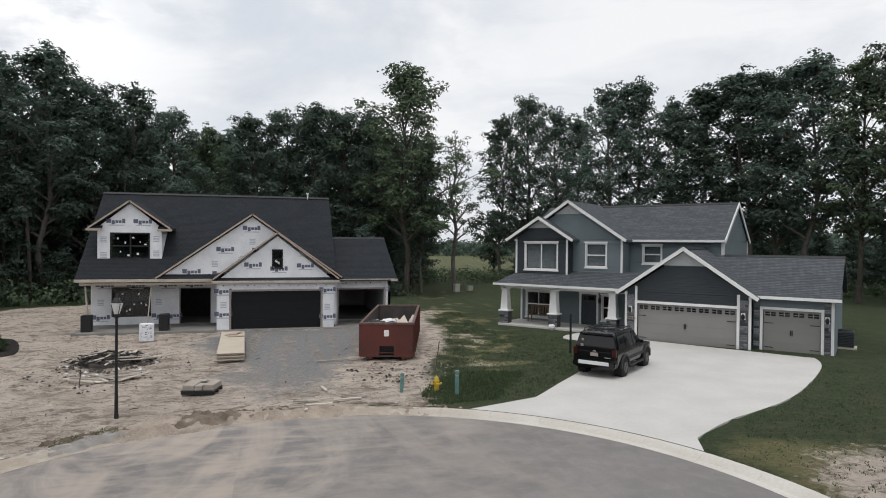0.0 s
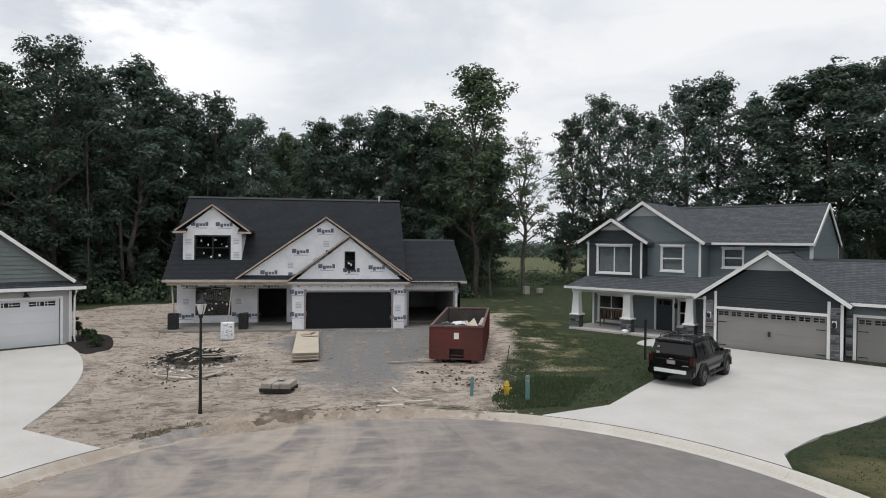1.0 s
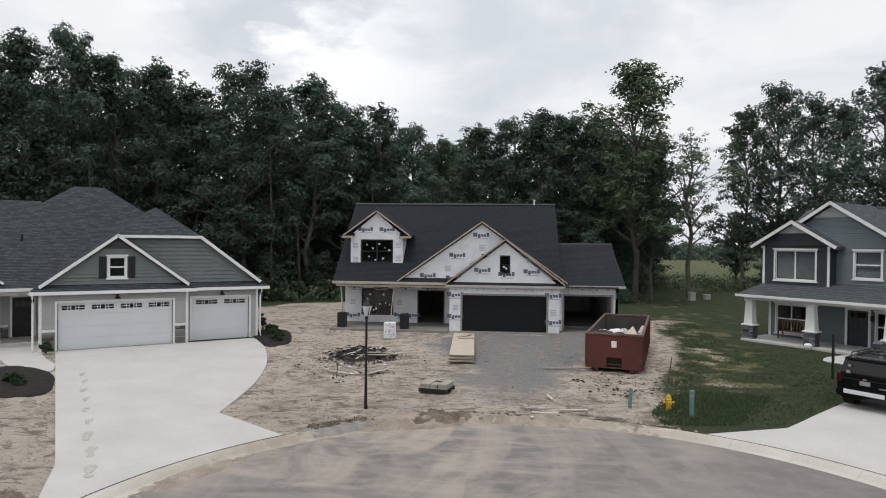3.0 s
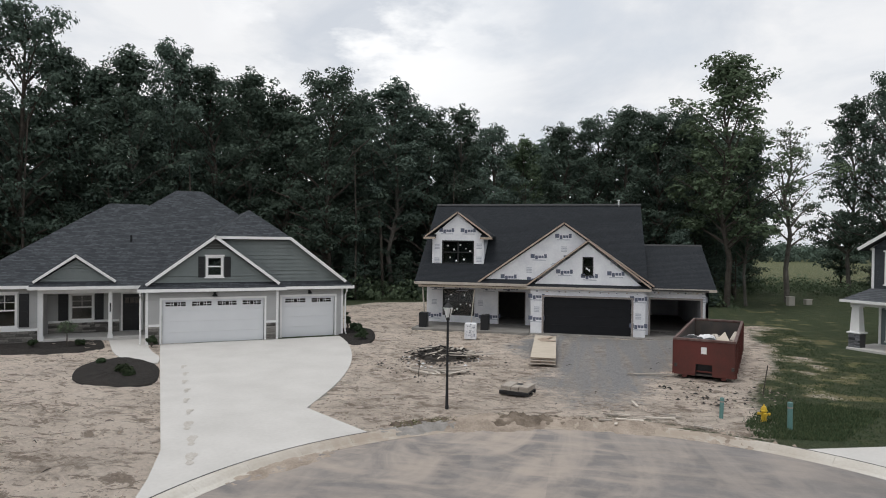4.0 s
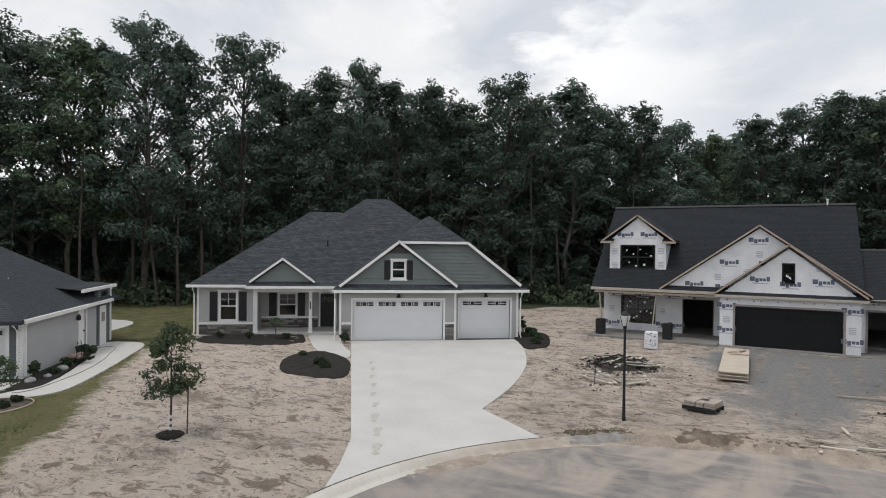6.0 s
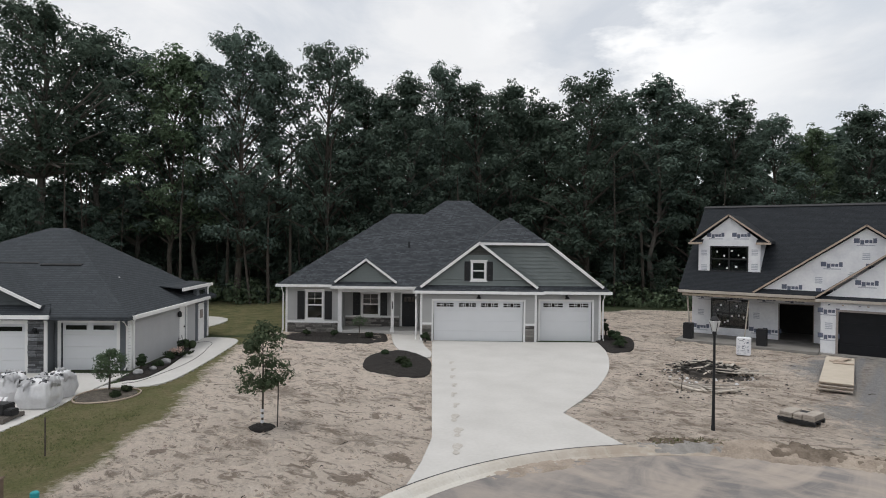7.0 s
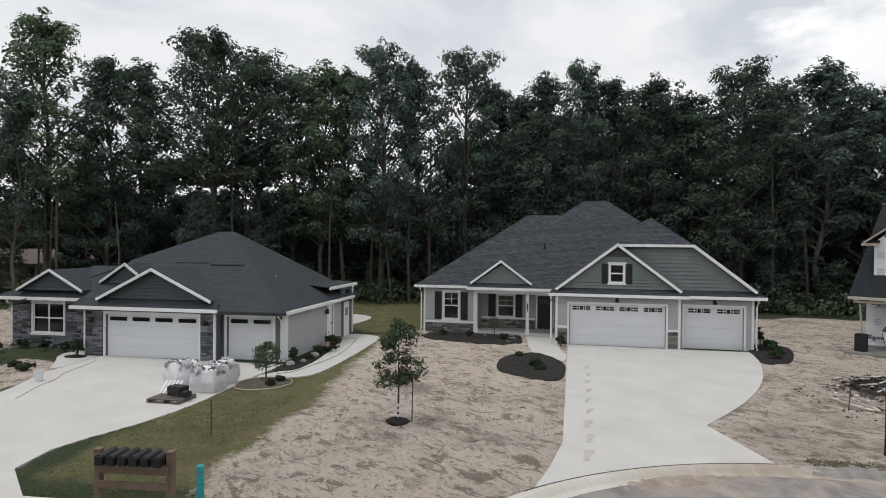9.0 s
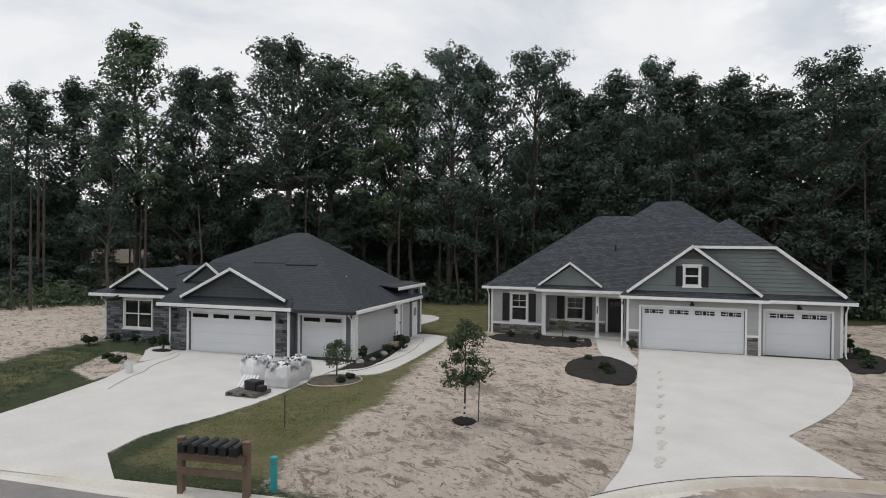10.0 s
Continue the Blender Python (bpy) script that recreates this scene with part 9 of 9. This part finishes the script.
# ---- woods ----
def puff(r, centre, n, size, s, flat):
    """Leaves on the lumpy shell of one spray: most of them on its top, a few strays outside, each a small sheet of three corners."""
    d = r.normal(size=(n, 3))
    d /= np.linalg.norm(d, axis=1)[:, None]
    up = r.random(n) < 0.62
    d[:, 2] = np.where(up, np.abs(d[:, 2]), d[:, 2])
    f1, f2, f3 = r.uniform(0, 6.28, 3)
    lump = 1 + 0.2 * np.sin(3.1 * d[:, 0] + f1) * np.sin(2.7 * d[:, 1] + f2) + 0.16 * np.sin(6.3 * d[:, 0] + 4.7 * d[:, 2] + f3)
    rad = s * lump * (0.62 + 0.38 * r.random(n) ** 0.5)
    rad = np.where(r.random(n) < 0.1, rad * r.uniform(1.05, 1.4, n), rad)
    P = np.array(centre) + d * rad[:, None] * np.array([1, 1, flat])
    nrm = d * np.array([1, 1, 1.3]) + r.normal(size=(n, 3)) * 0.35 + np.array([0, 0, 0.45])
    nrm /= np.linalg.norm(nrm, axis=1)[:, None]
    t = np.cross(nrm, r.normal(size=(n, 3)))
    t /= np.linalg.norm(t, axis=1)[:, None]
    b = np.cross(nrm, t)
    q = (size * (0.6 + 0.8 * r.random(n)))[:, None]
    skew = (r.random(n)[:, None] - 0.5) * 1.2
    return np.stack([P - t * q - b * q * 0.55, P + t * q * 0.75 - b * q * 0.6 - nrm * q * 0.18, P + t * q * skew + b * q * 0.95], 1).reshape(-1, 3)


def tree_kind(seed, H, lo, R, limbs, per, size, spread, shape=0.85, bark=None, leaf=None, stout=1.0, rise=0.55, flat=0.6, sprays=5, fork=0.8):
    """Trunk and crown meshes of one kind of tree: limbs leave the trunk between lo and the top, reach out to the crown's outline and carry
    sprays of leaves along their outer part. R: the crown's radius, shape: how early it is widest, rise: how steeply the limbs climb."""
    r = np.random.default_rng(seed)
    b = B0()
    sway = r.normal(size=(6, 2)) * H * 0.012
    path = [(sway[i][0] * (i > 0), sway[i][1] * (i > 0), H * 0.94 * i / 5) for i in range(6)]
    r0 = H * 0.0125 * stout
    tube(b, [(0, 0, -0.4)] + path[1:], [r0 * 1.25, r0, r0 * 0.85, r0 * 0.66, r0 * 0.42, r0 * 0.12], 8)

    def at(z):
        f = min(max(z / (H * 0.94) * 5, 0), 4.999)
        i = int(f)
        return Vector(path[i]).lerp(Vector(path[i + 1]), f - i)

    side = [r.uniform(0.72, 1.18) for _ in range(7)]
    cs = []
    for k in range(limbs):
        f = (k + 0.2 + 0.6 * r.random()) / limbs
        zt = H * (lo + (0.99 - lo) * f)
        a = k * 2.39996 + r.normal() * 0.35
        prof = math.sin(math.pi * min(0.95, (0.14 + 0.86 * f) ** shape)) ** 0.62
        q = R * prof * side[int(a % 6.2832 / 0.8977) % 7] * r.uniform(0.75, 1.12)
        tip = at(zt) + Vector((q * math.cos(a), q * math.sin(a), 0))
        zb = max(H * lo * fork, zt - q * rise * (0.5 + 1.3 * f) - 0.4)
        p = at(zb)
        m = p.lerp(tip, 0.5) + Vector((0, 0, 0.1 * q))
        rr_ = r0 * (0.3 + 0.35 * (1 - f)) * (0.75 + 0.5 * r.random())
        tube(b, [p, m, tip], [rr_, rr_ * 0.6, rr_ * 0.15], 5)
        for j in range(sprays):
            g = 0.38 + 0.62 * (j + r.random() * 0.8) / sprays
            c = p.lerp(m, g * 2) if g < 0.5 else m.lerp(tip, g * 2 - 1)
            w = q * 0.3 * (0.5 + g)
            c = c + Vector((r.normal() * w * 0.55, r.normal() * w * 0.55, abs(r.normal()) * 0.25 * spread))
            cs.append((c, spread * (1.18 - 0.42 * g) * r.uniform(0.7, 1.25)))
            if j % 2:
                tube(b, [p.lerp(m, min(1, g * 1.4)), c], [rr_ * 0.3, rr_ * 0.08], 4)
    # two or three leaders of unequal height make the top uneven
    for k in range(3):
        a, q = r.random() * 6.28, R * (0.0, 0.22, 0.34)[k]
        top = H * (1.0, r.uniform(0.9, 0.97), r.uniform(0.84, 0.93))[k]
        foot = at(top * 0.8)
        tip = Vector((at(top).x + q * math.cos(a), at(top).y + q * math.sin(a), top - 0.4 * spread))
        tube(b, [foot, tip], [r0 * 0.25, r0 * 0.05], 4)
        for j in range(5):
            c = foot.lerp(tip, 0.3 + 0.175 * j) + Vector((r.normal(), r.normal(), 0)) * 0.07 * R * (1.25 - 0.2 * j)
            cs.append((c, spread * (0.95 - 0.1 * j)))
    tm = bpy.data.meshes.new("trunk")
    b.normal_update()
    b.to_mesh(tm)
    b.free()
    tm.materials.append(bark or M_BARK)
    V = [puff(r, c, max(20, int(per * (s / spread) ** 2)), size, s, flat) for c, s in cs]
    lm = leaf_mesh("crown", np.concatenate(V), leaf or M_LEAF, 3)
    return tm, lm, H


KINDS = {
    "full": [tree_kind(s, 20, 0.10, 5.0, 36, 132, 0.125, 0.92, shape=0.72, flat=0.72) for s in (1, 2, 3)],
    "round": [tree_kind(s, 20, 0.20, 5.6, 36, 132, 0.125, 0.92, shape=0.8, flat=0.72) for s in (11, 12, 13)],
    "tall": [tree_kind(s, 20, 0.30, 4.0, 30, 118, 0.125, 0.82, shape=0.8, stout=0.7, bark=M_BARKL, rise=0.75, flat=0.75) for s in (21, 22, 23)],
    "loose": [tree_kind(s, 20, 0.28, 4.4, 32, 104, 0.12, 0.78, shape=0.85, leaf=M_LEAF2, rise=0.8, flat=0.75, stout=0.7) for s in (31, 32)],
    "airy": [tree_kind(s, 20, 0.26, 4.5, 32, 112, 0.12, 0.76, shape=0.8, stout=0.75, bark=M_BARKL, rise=0.7, flat=0.75) for s in (81, 82, 83)],
    "oak": [tree_kind(s, 20, 0.40, 7.6, 38, 116, 0.12, 0.88, shape=0.85, fork=1.05, bark=M_BARKL, stout=1.25, rise=0.5, sprays=8, flat=0.7) for s in (41, 42)],
    "bare": [tree_kind(51, 20, 0.36, 3.0, 20, 20, 0.12, 0.7, shape=0.9, bark=M_BARKL, leaf=M_LEAF2, rise=0.9)],
    "under": [tree_kind(s, 20, 0.05, 6.4, 18, 90, 0.25, 1.8, shape=0.7) for s in (61, 62)],
    "deep": [tree_kind(s, 20, 0.2, 5.0, 16, 60, 0.34, 1.7, shape=0.8) for s in (71, 72, 73)],
}
TREE_LABEL = {"full": "tall dense dark green broadleaf tree", "round": "tall round-crowned dark green tree", "tall": "tall slim tree with a bare pale trunk",
              "loose": "tall loose-crowned lighter green tree", "airy": "tall airy tree with sky between its leaves", "oak": "broad spreading oak-like tree with a thick trunk", "bare": "thin half-bare tree with sparse leaves", "under": "low bushy understorey tree", "deep": "tall dark tree deep in the wood"}
tree_rng = random.Random(77)
tree_count = {}


def tree(kind, x, y, h, widen=1.0):
    i = tree_count.get(kind, 0)
    tree_count[kind] = i + 1
    tm, lm, H = KINDS[kind][i % len(KINDS[kind])]
    s = h / H
    th = thing("tree", Matrix.LocRotScale((x, y, 0), Euler((0, 0, tree_rng.random() * 6.28)), (s * widen, s * widen, s)), TREE_LABEL[kind] + " at the wood's edge", "tree", "trees of the wood")
    for n, me in (("trunk", tm), ("crown", lm)):
        o = new(n, me)
        o.parent = th
    return th


# about where the camera stands; the wood is laid out from here
EYE = (2.3, -36.4, 5.2)


def skyline(kind, bearing, rise, away, widen=1.0):
    """A tree fitted to the camera's view: its bearing (degrees left of north), the rise of its top and its distance,
    all from the camera.
    """
    a = radians(bearing)
    tree(kind, EYE[0] - away * math.sin(a), EYE[1] + away * math.cos(a), EYE[2] + away * math.tan(radians(rise)), widen)


# the wood's edge, from west to east
for row in (("round", 92, 11.4, 72), ("full", 89, 12.1, 66, 0.9), ("tall", 85.9, 13, 66, 1.1), ("loose", 81.2, 17.5, 63, 1.1), ("tall", 83.4, 12, 60, 0.9), ("round", 77.2, 14.8, 62, 0.8), ("airy", 74.5, 15, 64, 1.1), ("oak", 69.3, 17.9, 60, 0.95),
            ("airy", 65.2, 16.6, 61, 1.1), ("airy", 62.4, 15.6, 62), ("loose", 59.9, 16.2, 58), ("tall", 57.6, 15.8, 60), ("round", 54.6, 18.2, 57, 0.85), ("full", 51.5, 16.5, 60)):
    skyline(*row)
for row in (("round", 47, 17.8, 58, 0.8), ("full", 44.2, 14.6, 60), ("tall", 41.3, 14, 58), ("tall", 39.6, 15.5, 57), ("full", 36.2, 16.4, 59, 0.75), ("round", 33.2, 14.6, 60), ("tall", 30.2, 14.8, 62), ("full", 27, 13.2, 62),
            ("round", 23, 15.4, 58), ("full", 20.2, 13.5, 63), ("tall", 17.2, 14.8, 60, 1.2), ("full", 14.2, 12.5, 62), ("airy", 11.1, 12.7, 64), ("full", 8.2, 10.9, 62), ("loose", 5.4, 9.9, 66)):
    skyline(*row)
for row in (("full", 2.2, 10.9, 63), ("round", -0.8, 11.5, 64), ("full", -3.4, 12.2, 62), ("round", -6.2, 11.9, 63), ("full", -8.6, 11.5, 64), ("loose", -11.7, 16.0, 58, 1.2), ("tall", -13.2, 8.8, 60, 0.9), ("bare", -16.2, 10, 66),
            ("airy", -20.4, 11.6, 78, 0.9), ("round", -22.8, 13.2, 76, 0.75), ("airy", -25.4, 12, 74), ("tall", -27.4, 11.2, 80, 0.9), ("airy", -30, 13.9, 70), ("tall", -32.4, 14.2, 72, 1.1), ("airy", -35.6, 12.4, 74, 1.1)):
    skyline(*row)
for row in (("tall", -38, 13.2, 70, 1.3), ("tall", -40.6, 14.4, 68, 1.3), ("airy", -43.2, 14, 70, 1.2), ("tall", -45.8, 15, 66, 1.2), ("loose", -48.8, 14.4, 64), ("airy", -51.2, 15.4, 64, 1.1), ("full", -54.5, 15, 64), ("round", -58, 15, 66)):
    skyline(*row)

# deeper rows
for k in range(40):
    bearing = 92 - k * 2.75 + tree_rng.uniform(-0.8, 0.8)
    if -12.5 > bearing > -24 or 79.6 < bearing < 84.4:
        continue
    skyline("deep", bearing, tree_rng.uniform(8.0, 9.8) if bearing < 14 else tree_rng.uniform(8.5, 12.0) if bearing < 50 else tree_rng.uniform(4.5, 7.0), tree_rng.uniform(68, 76), 1.05)
for k in range(14):
    bearing = -20 - k * 3.1 + tree_rng.uniform(-0.8, 0.8)
    skyline("deep", bearing, tree_rng.uniform(1.2, 2.8), tree_rng.uniform(84, 94))
# understorey
for k in range(46):
    bearing = 93 - k * 2.3 + tree_rng.uniform(-0.9, 0.9)
    if bearing < -12.5 or 79 < bearing < 85:
        continue
    away = tree_rng.uniform(55.5, 60) if bearing < 72 else tree_rng.uniform(61, 66)
    high = tree_rng.uniform(3.5, 9.5) if bearing > 70 or k % 4 == 0 else tree_rng.uniform(1.6, 4.0)
    skyline("under", bearing, math.degrees(math.atan((high - EYE[2]) / away)), away, tree_rng.uniform(0.7, 1.0) if high > 4 else 1.6)
for k in range(44):
    bearing = 92 - k * 2.45 + tree_rng.uniform(-0.8, 0.8)
    if bearing < -12.5 or 79 < bearing < 85:
        continue
    skyline("under", bearing, tree_rng.uniform(1.5, 5.0), tree_rng.uniform(63, 71), 1.3)
for bearing, rise, away in ((-13.0, 2.0, 80), (-22.4, 2.0, 88), (-24.6, 2.6, 86), (-27, 2.2, 88), (-29.5, 2.0, 90)):
    skyline("under", bearing, rise, away, 1.1)
for k in range(12):
    skyline("under", -33 - k * 2.2, tree_rng.uniform(0.6, 2.6), tree_rng.uniform(74, 84), 1.2)


def undergrowth():
    """Low brush and the wood's far depth, as one body of leaves each; the far body includes an added, unseen southern
    ring.
    """
    r = np.random.default_rng(9)
    cs = []
    for _ in range(1500):
        bearing = r.uniform(-12, 94)
        away = r.uniform(57, 68) if bearing > 75 or bearing < 14 else r.uniform(54.5, 66)
        a = radians(bearing)
        low = 0.25 if 79 < bearing < 85 else 1.0
        cs.append((EYE[0] - away * math.sin(a), EYE[1] + away * math.cos(a), low * r.uniform(0.1, 1.6) * r.random() ** 0.5 * 1.3))
    for _ in range(500):
        bearing = r.uniform(-58, -13)
        away = r.uniform(70, 90) if bearing < -24 else r.uniform(74, 92)
        a = radians(bearing)
        cs.append((EYE[0] - away * math.sin(a), EYE[1] + away * math.cos(a), r.uniform(0.1, 1.2)))
    ob = new("undergrowth", leaf_mesh("undergrowth", leaf_cloud(r, cs, 34, 0.15, 1.0, 0.8, True), M_LEAF2, 3))
    tagged(ob, "green brush along the foot of the wood", "undergrowth", kind="stuff")
    cs = []
    for _ in range(2600):
        bearing = r.uniform(-66, 100)
        away = r.uniform(84, 118)
        if -24 < bearing < -13:
            away = r.uniform(230, 290)
        if 78 < bearing < 86:
            away = r.uniform(100, 118)
        a = radians(bearing)
        hi = 9 if bearing > 50 else 12 if bearing > 14 else 10 if bearing > -13 else 5.0
        cs.append((EYE[0] - away * math.sin(a), EYE[1] + away * math.cos(a), r.uniform(0.5, hi)))
    # unseen woods to the south, added to darken what the panes reflect
    for _ in range(1500):
        bearing = r.uniform(100, 294)
        away = r.uniform(95, 125)
        a = radians(bearing)
        cs.append((EYE[0] - away * math.sin(a), EYE[1] + away * math.cos(a), r.uniform(0.5, 15)))
    ob = new("far_woods", leaf_mesh("far_woods", leaf_cloud(r, cs, 26, 0.7, 2.6, 0.9, True), M_LEAF, 3))
    tagged(ob, "dim depth of the wood behind the front trees, with an unseen ring added southward", "woods", kind="stuff")
    b = B0()
    for _ in range(170):
        bearing = r.uniform(-60, 94)
        away = r.uniform(60, 84) if bearing > -13 else r.uniform(74, 100)
        if -24 < bearing < -13:
            continue
        a = radians(bearing)
        x, y = EYE[0] - away * math.sin(a), EYE[1] + away * math.cos(a)
        h, rr_ = r.uniform(7, 13), r.uniform(0.05, 0.13)
        tube(b, [(x, y, -0.3), (x + r.normal() * 0.3, y, h * 0.5), (x + r.normal() * 0.7, y, h)], [rr_, rr_ * 0.75, rr_ * 0.3], 6)
    for _ in range(34):
        bearing = r.uniform(14, 93)
        away = r.uniform(54.5, 61)
        a = radians(bearing)
        x, y = EYE[0] - away * math.sin(a), EYE[1] + away * math.cos(a)
        h, rr_ = r.uniform(8, 15), r.uniform(0.06, 0.16)
        tube(b, [(x, y, -0.3), (x + r.normal() * 0.3, y, h * 0.5), (x + r.normal() * 0.7, y, h)], [rr_, rr_ * 0.75, rr_ * 0.3], 6)
    solo("saplings", b, M_BARK, "slim pale stems among the front trees", "saplings", kind="stuff")


undergrowth()


def tufts(name, polys, count, seed, h, label, clear=0.15, blades=None):
    """Grass tufts: bunches of narrow blades."""
    r = np.random.default_rng(seed)
    P = []
    for poly, c in zip(polys, count):
        xs, ys = [p[0] for p in poly], [p[1] for p in poly]
        pts = np.stack([r.uniform(min(xs), max(xs), c * 4), r.uniform(min(ys), max(ys), c * 4)], 1)
        ok = signed(pts[:, 0], pts[:, 1], poly) > 0
        for hard in KEEP_LOW:
            ok &= signed(pts[:, 0], pts[:, 1], hard) < -clear
        ok &= np.hypot(pts[:, 0] - RC[0], pts[:, 1] - RC[1]) > RK + 0.05
        P.append(pts[ok][:c])
    P = np.concatenate(P)
    P = np.repeat(P, 4, axis=0) + r.normal(size=(len(P) * 4, 2)) * 0.06
    n = len(P)
    a = r.random(n) * 6.28
    w = 0.012 + 0.014 * r.random(n)
    hh = h * (0.4 + 0.9 * r.random(n))
    lean = r.normal(size=(n, 2)) * 0.5 * hh[:, None]
    dx = np.stack([np.cos(a) * w, np.sin(a) * w], 1)
    z0 = np.full((n, 1), -0.01)
    V = np.stack([np.concatenate([P - dx, z0], 1), np.concatenate([P + dx, z0], 1), np.concatenate([P + lean + dx * 0.2, hh[:, None]], 1), np.concatenate([P + lean - dx * 0.2, hh[:, None]], 1)], 1).reshape(-1, 3)
    tagged(new(name, leaf_mesh(name, V, blades or M_GRASS)), label, "grass", kind="stuff")


ROUGH = [(6.9, -17.75), (6.9, -16.7), (7.5, -15.4), (8.4, -14.2), (9.5, -13.6), (11.5, -14.2), (9, -17.8), (7, -18)]
LAWN_A = [(9, -17.8), (8.5, -12), (10.5, -7), (11.5, -2), (13, 6), (15, 6), (14, -3), (17, -6.5), (18, -9), (14.5, -15), (12.5, -18.6)]
LAWN_D = [(-27, -16.5), (-22, -22), (-17, -25.8), (-14.6, -28.8), (-12, -31.4), (-11, -33), (-14.5, -34.2), (-17, -31), (-20, -26), (-24, -19.5)]
LAWN_R = [(12.8, -24), (14.8, -21.9), (20, -19), (24, -16), (30, -20), (28, -33), (14, -33)]
tufts("rough_grass", [ROUGH, [(-9.5, -19.5), (-8.3, -20.8), (-7.2, -23.5), (-8.8, -22)]], [2600, 40], 4, 0.085, "tall rough grass by the hydrant and kerb", blades=M_GRASSD)
tufts("kerb_grass", [[(RC[0] + q * math.cos(radians(a)), RC[1] + q * math.sin(radians(a))) for q, aa in ((9.6, range(108, 130, 3)), (10.1, range(129, 107, -3))) for a in aa]], [240], 8, 0.05, "thin dusty grass along the kerb")
tufts("green_grass", [LAWN_A, LAWN_DL, LAWN_R], [3200, 1200, 2600], 6, 0.05, "short dark green lawn grass", blades=M_GRASSD)
tufts("lawn_grass", [LAWN_D], [2600], 5, 0.03, "short lawn grass with yellowed blades")

# a low house among the far trees
th = thing("far_house", pose(-84, -22, 0, 0, 0, 68), "low tan house half hidden by far trees", "house")
part("wall", wall(B0(), -7, 7, 0, 2.5, 0, [(-4, -2.6, 0.9, 2.0), (2, 3.4, 0.9, 2.0)]), mat("tan_wall", (0.30, 0.26, 0.21), rough=0.8), th)
part("wall", box(B0(), -7, 7, 6.8, 7, 0, 2.5), M_RAWWOOD, th)
rf = B0()
gable_x(rf, -7.5, 7.5, -0.6, 3.5, 7.6, 2.5, 4.2)
part("roof", rf, mat("brown_shingles", (0.14, 0.11, 0.088), (0.10, 0.08, 0.064), scale=2, fine=20), th)
for x in (-4, 2):
    part("window", box(B0(), x, x + 1.4, 0.05, 0.1, 0.9, 2.0), M_CARGLASS, th)
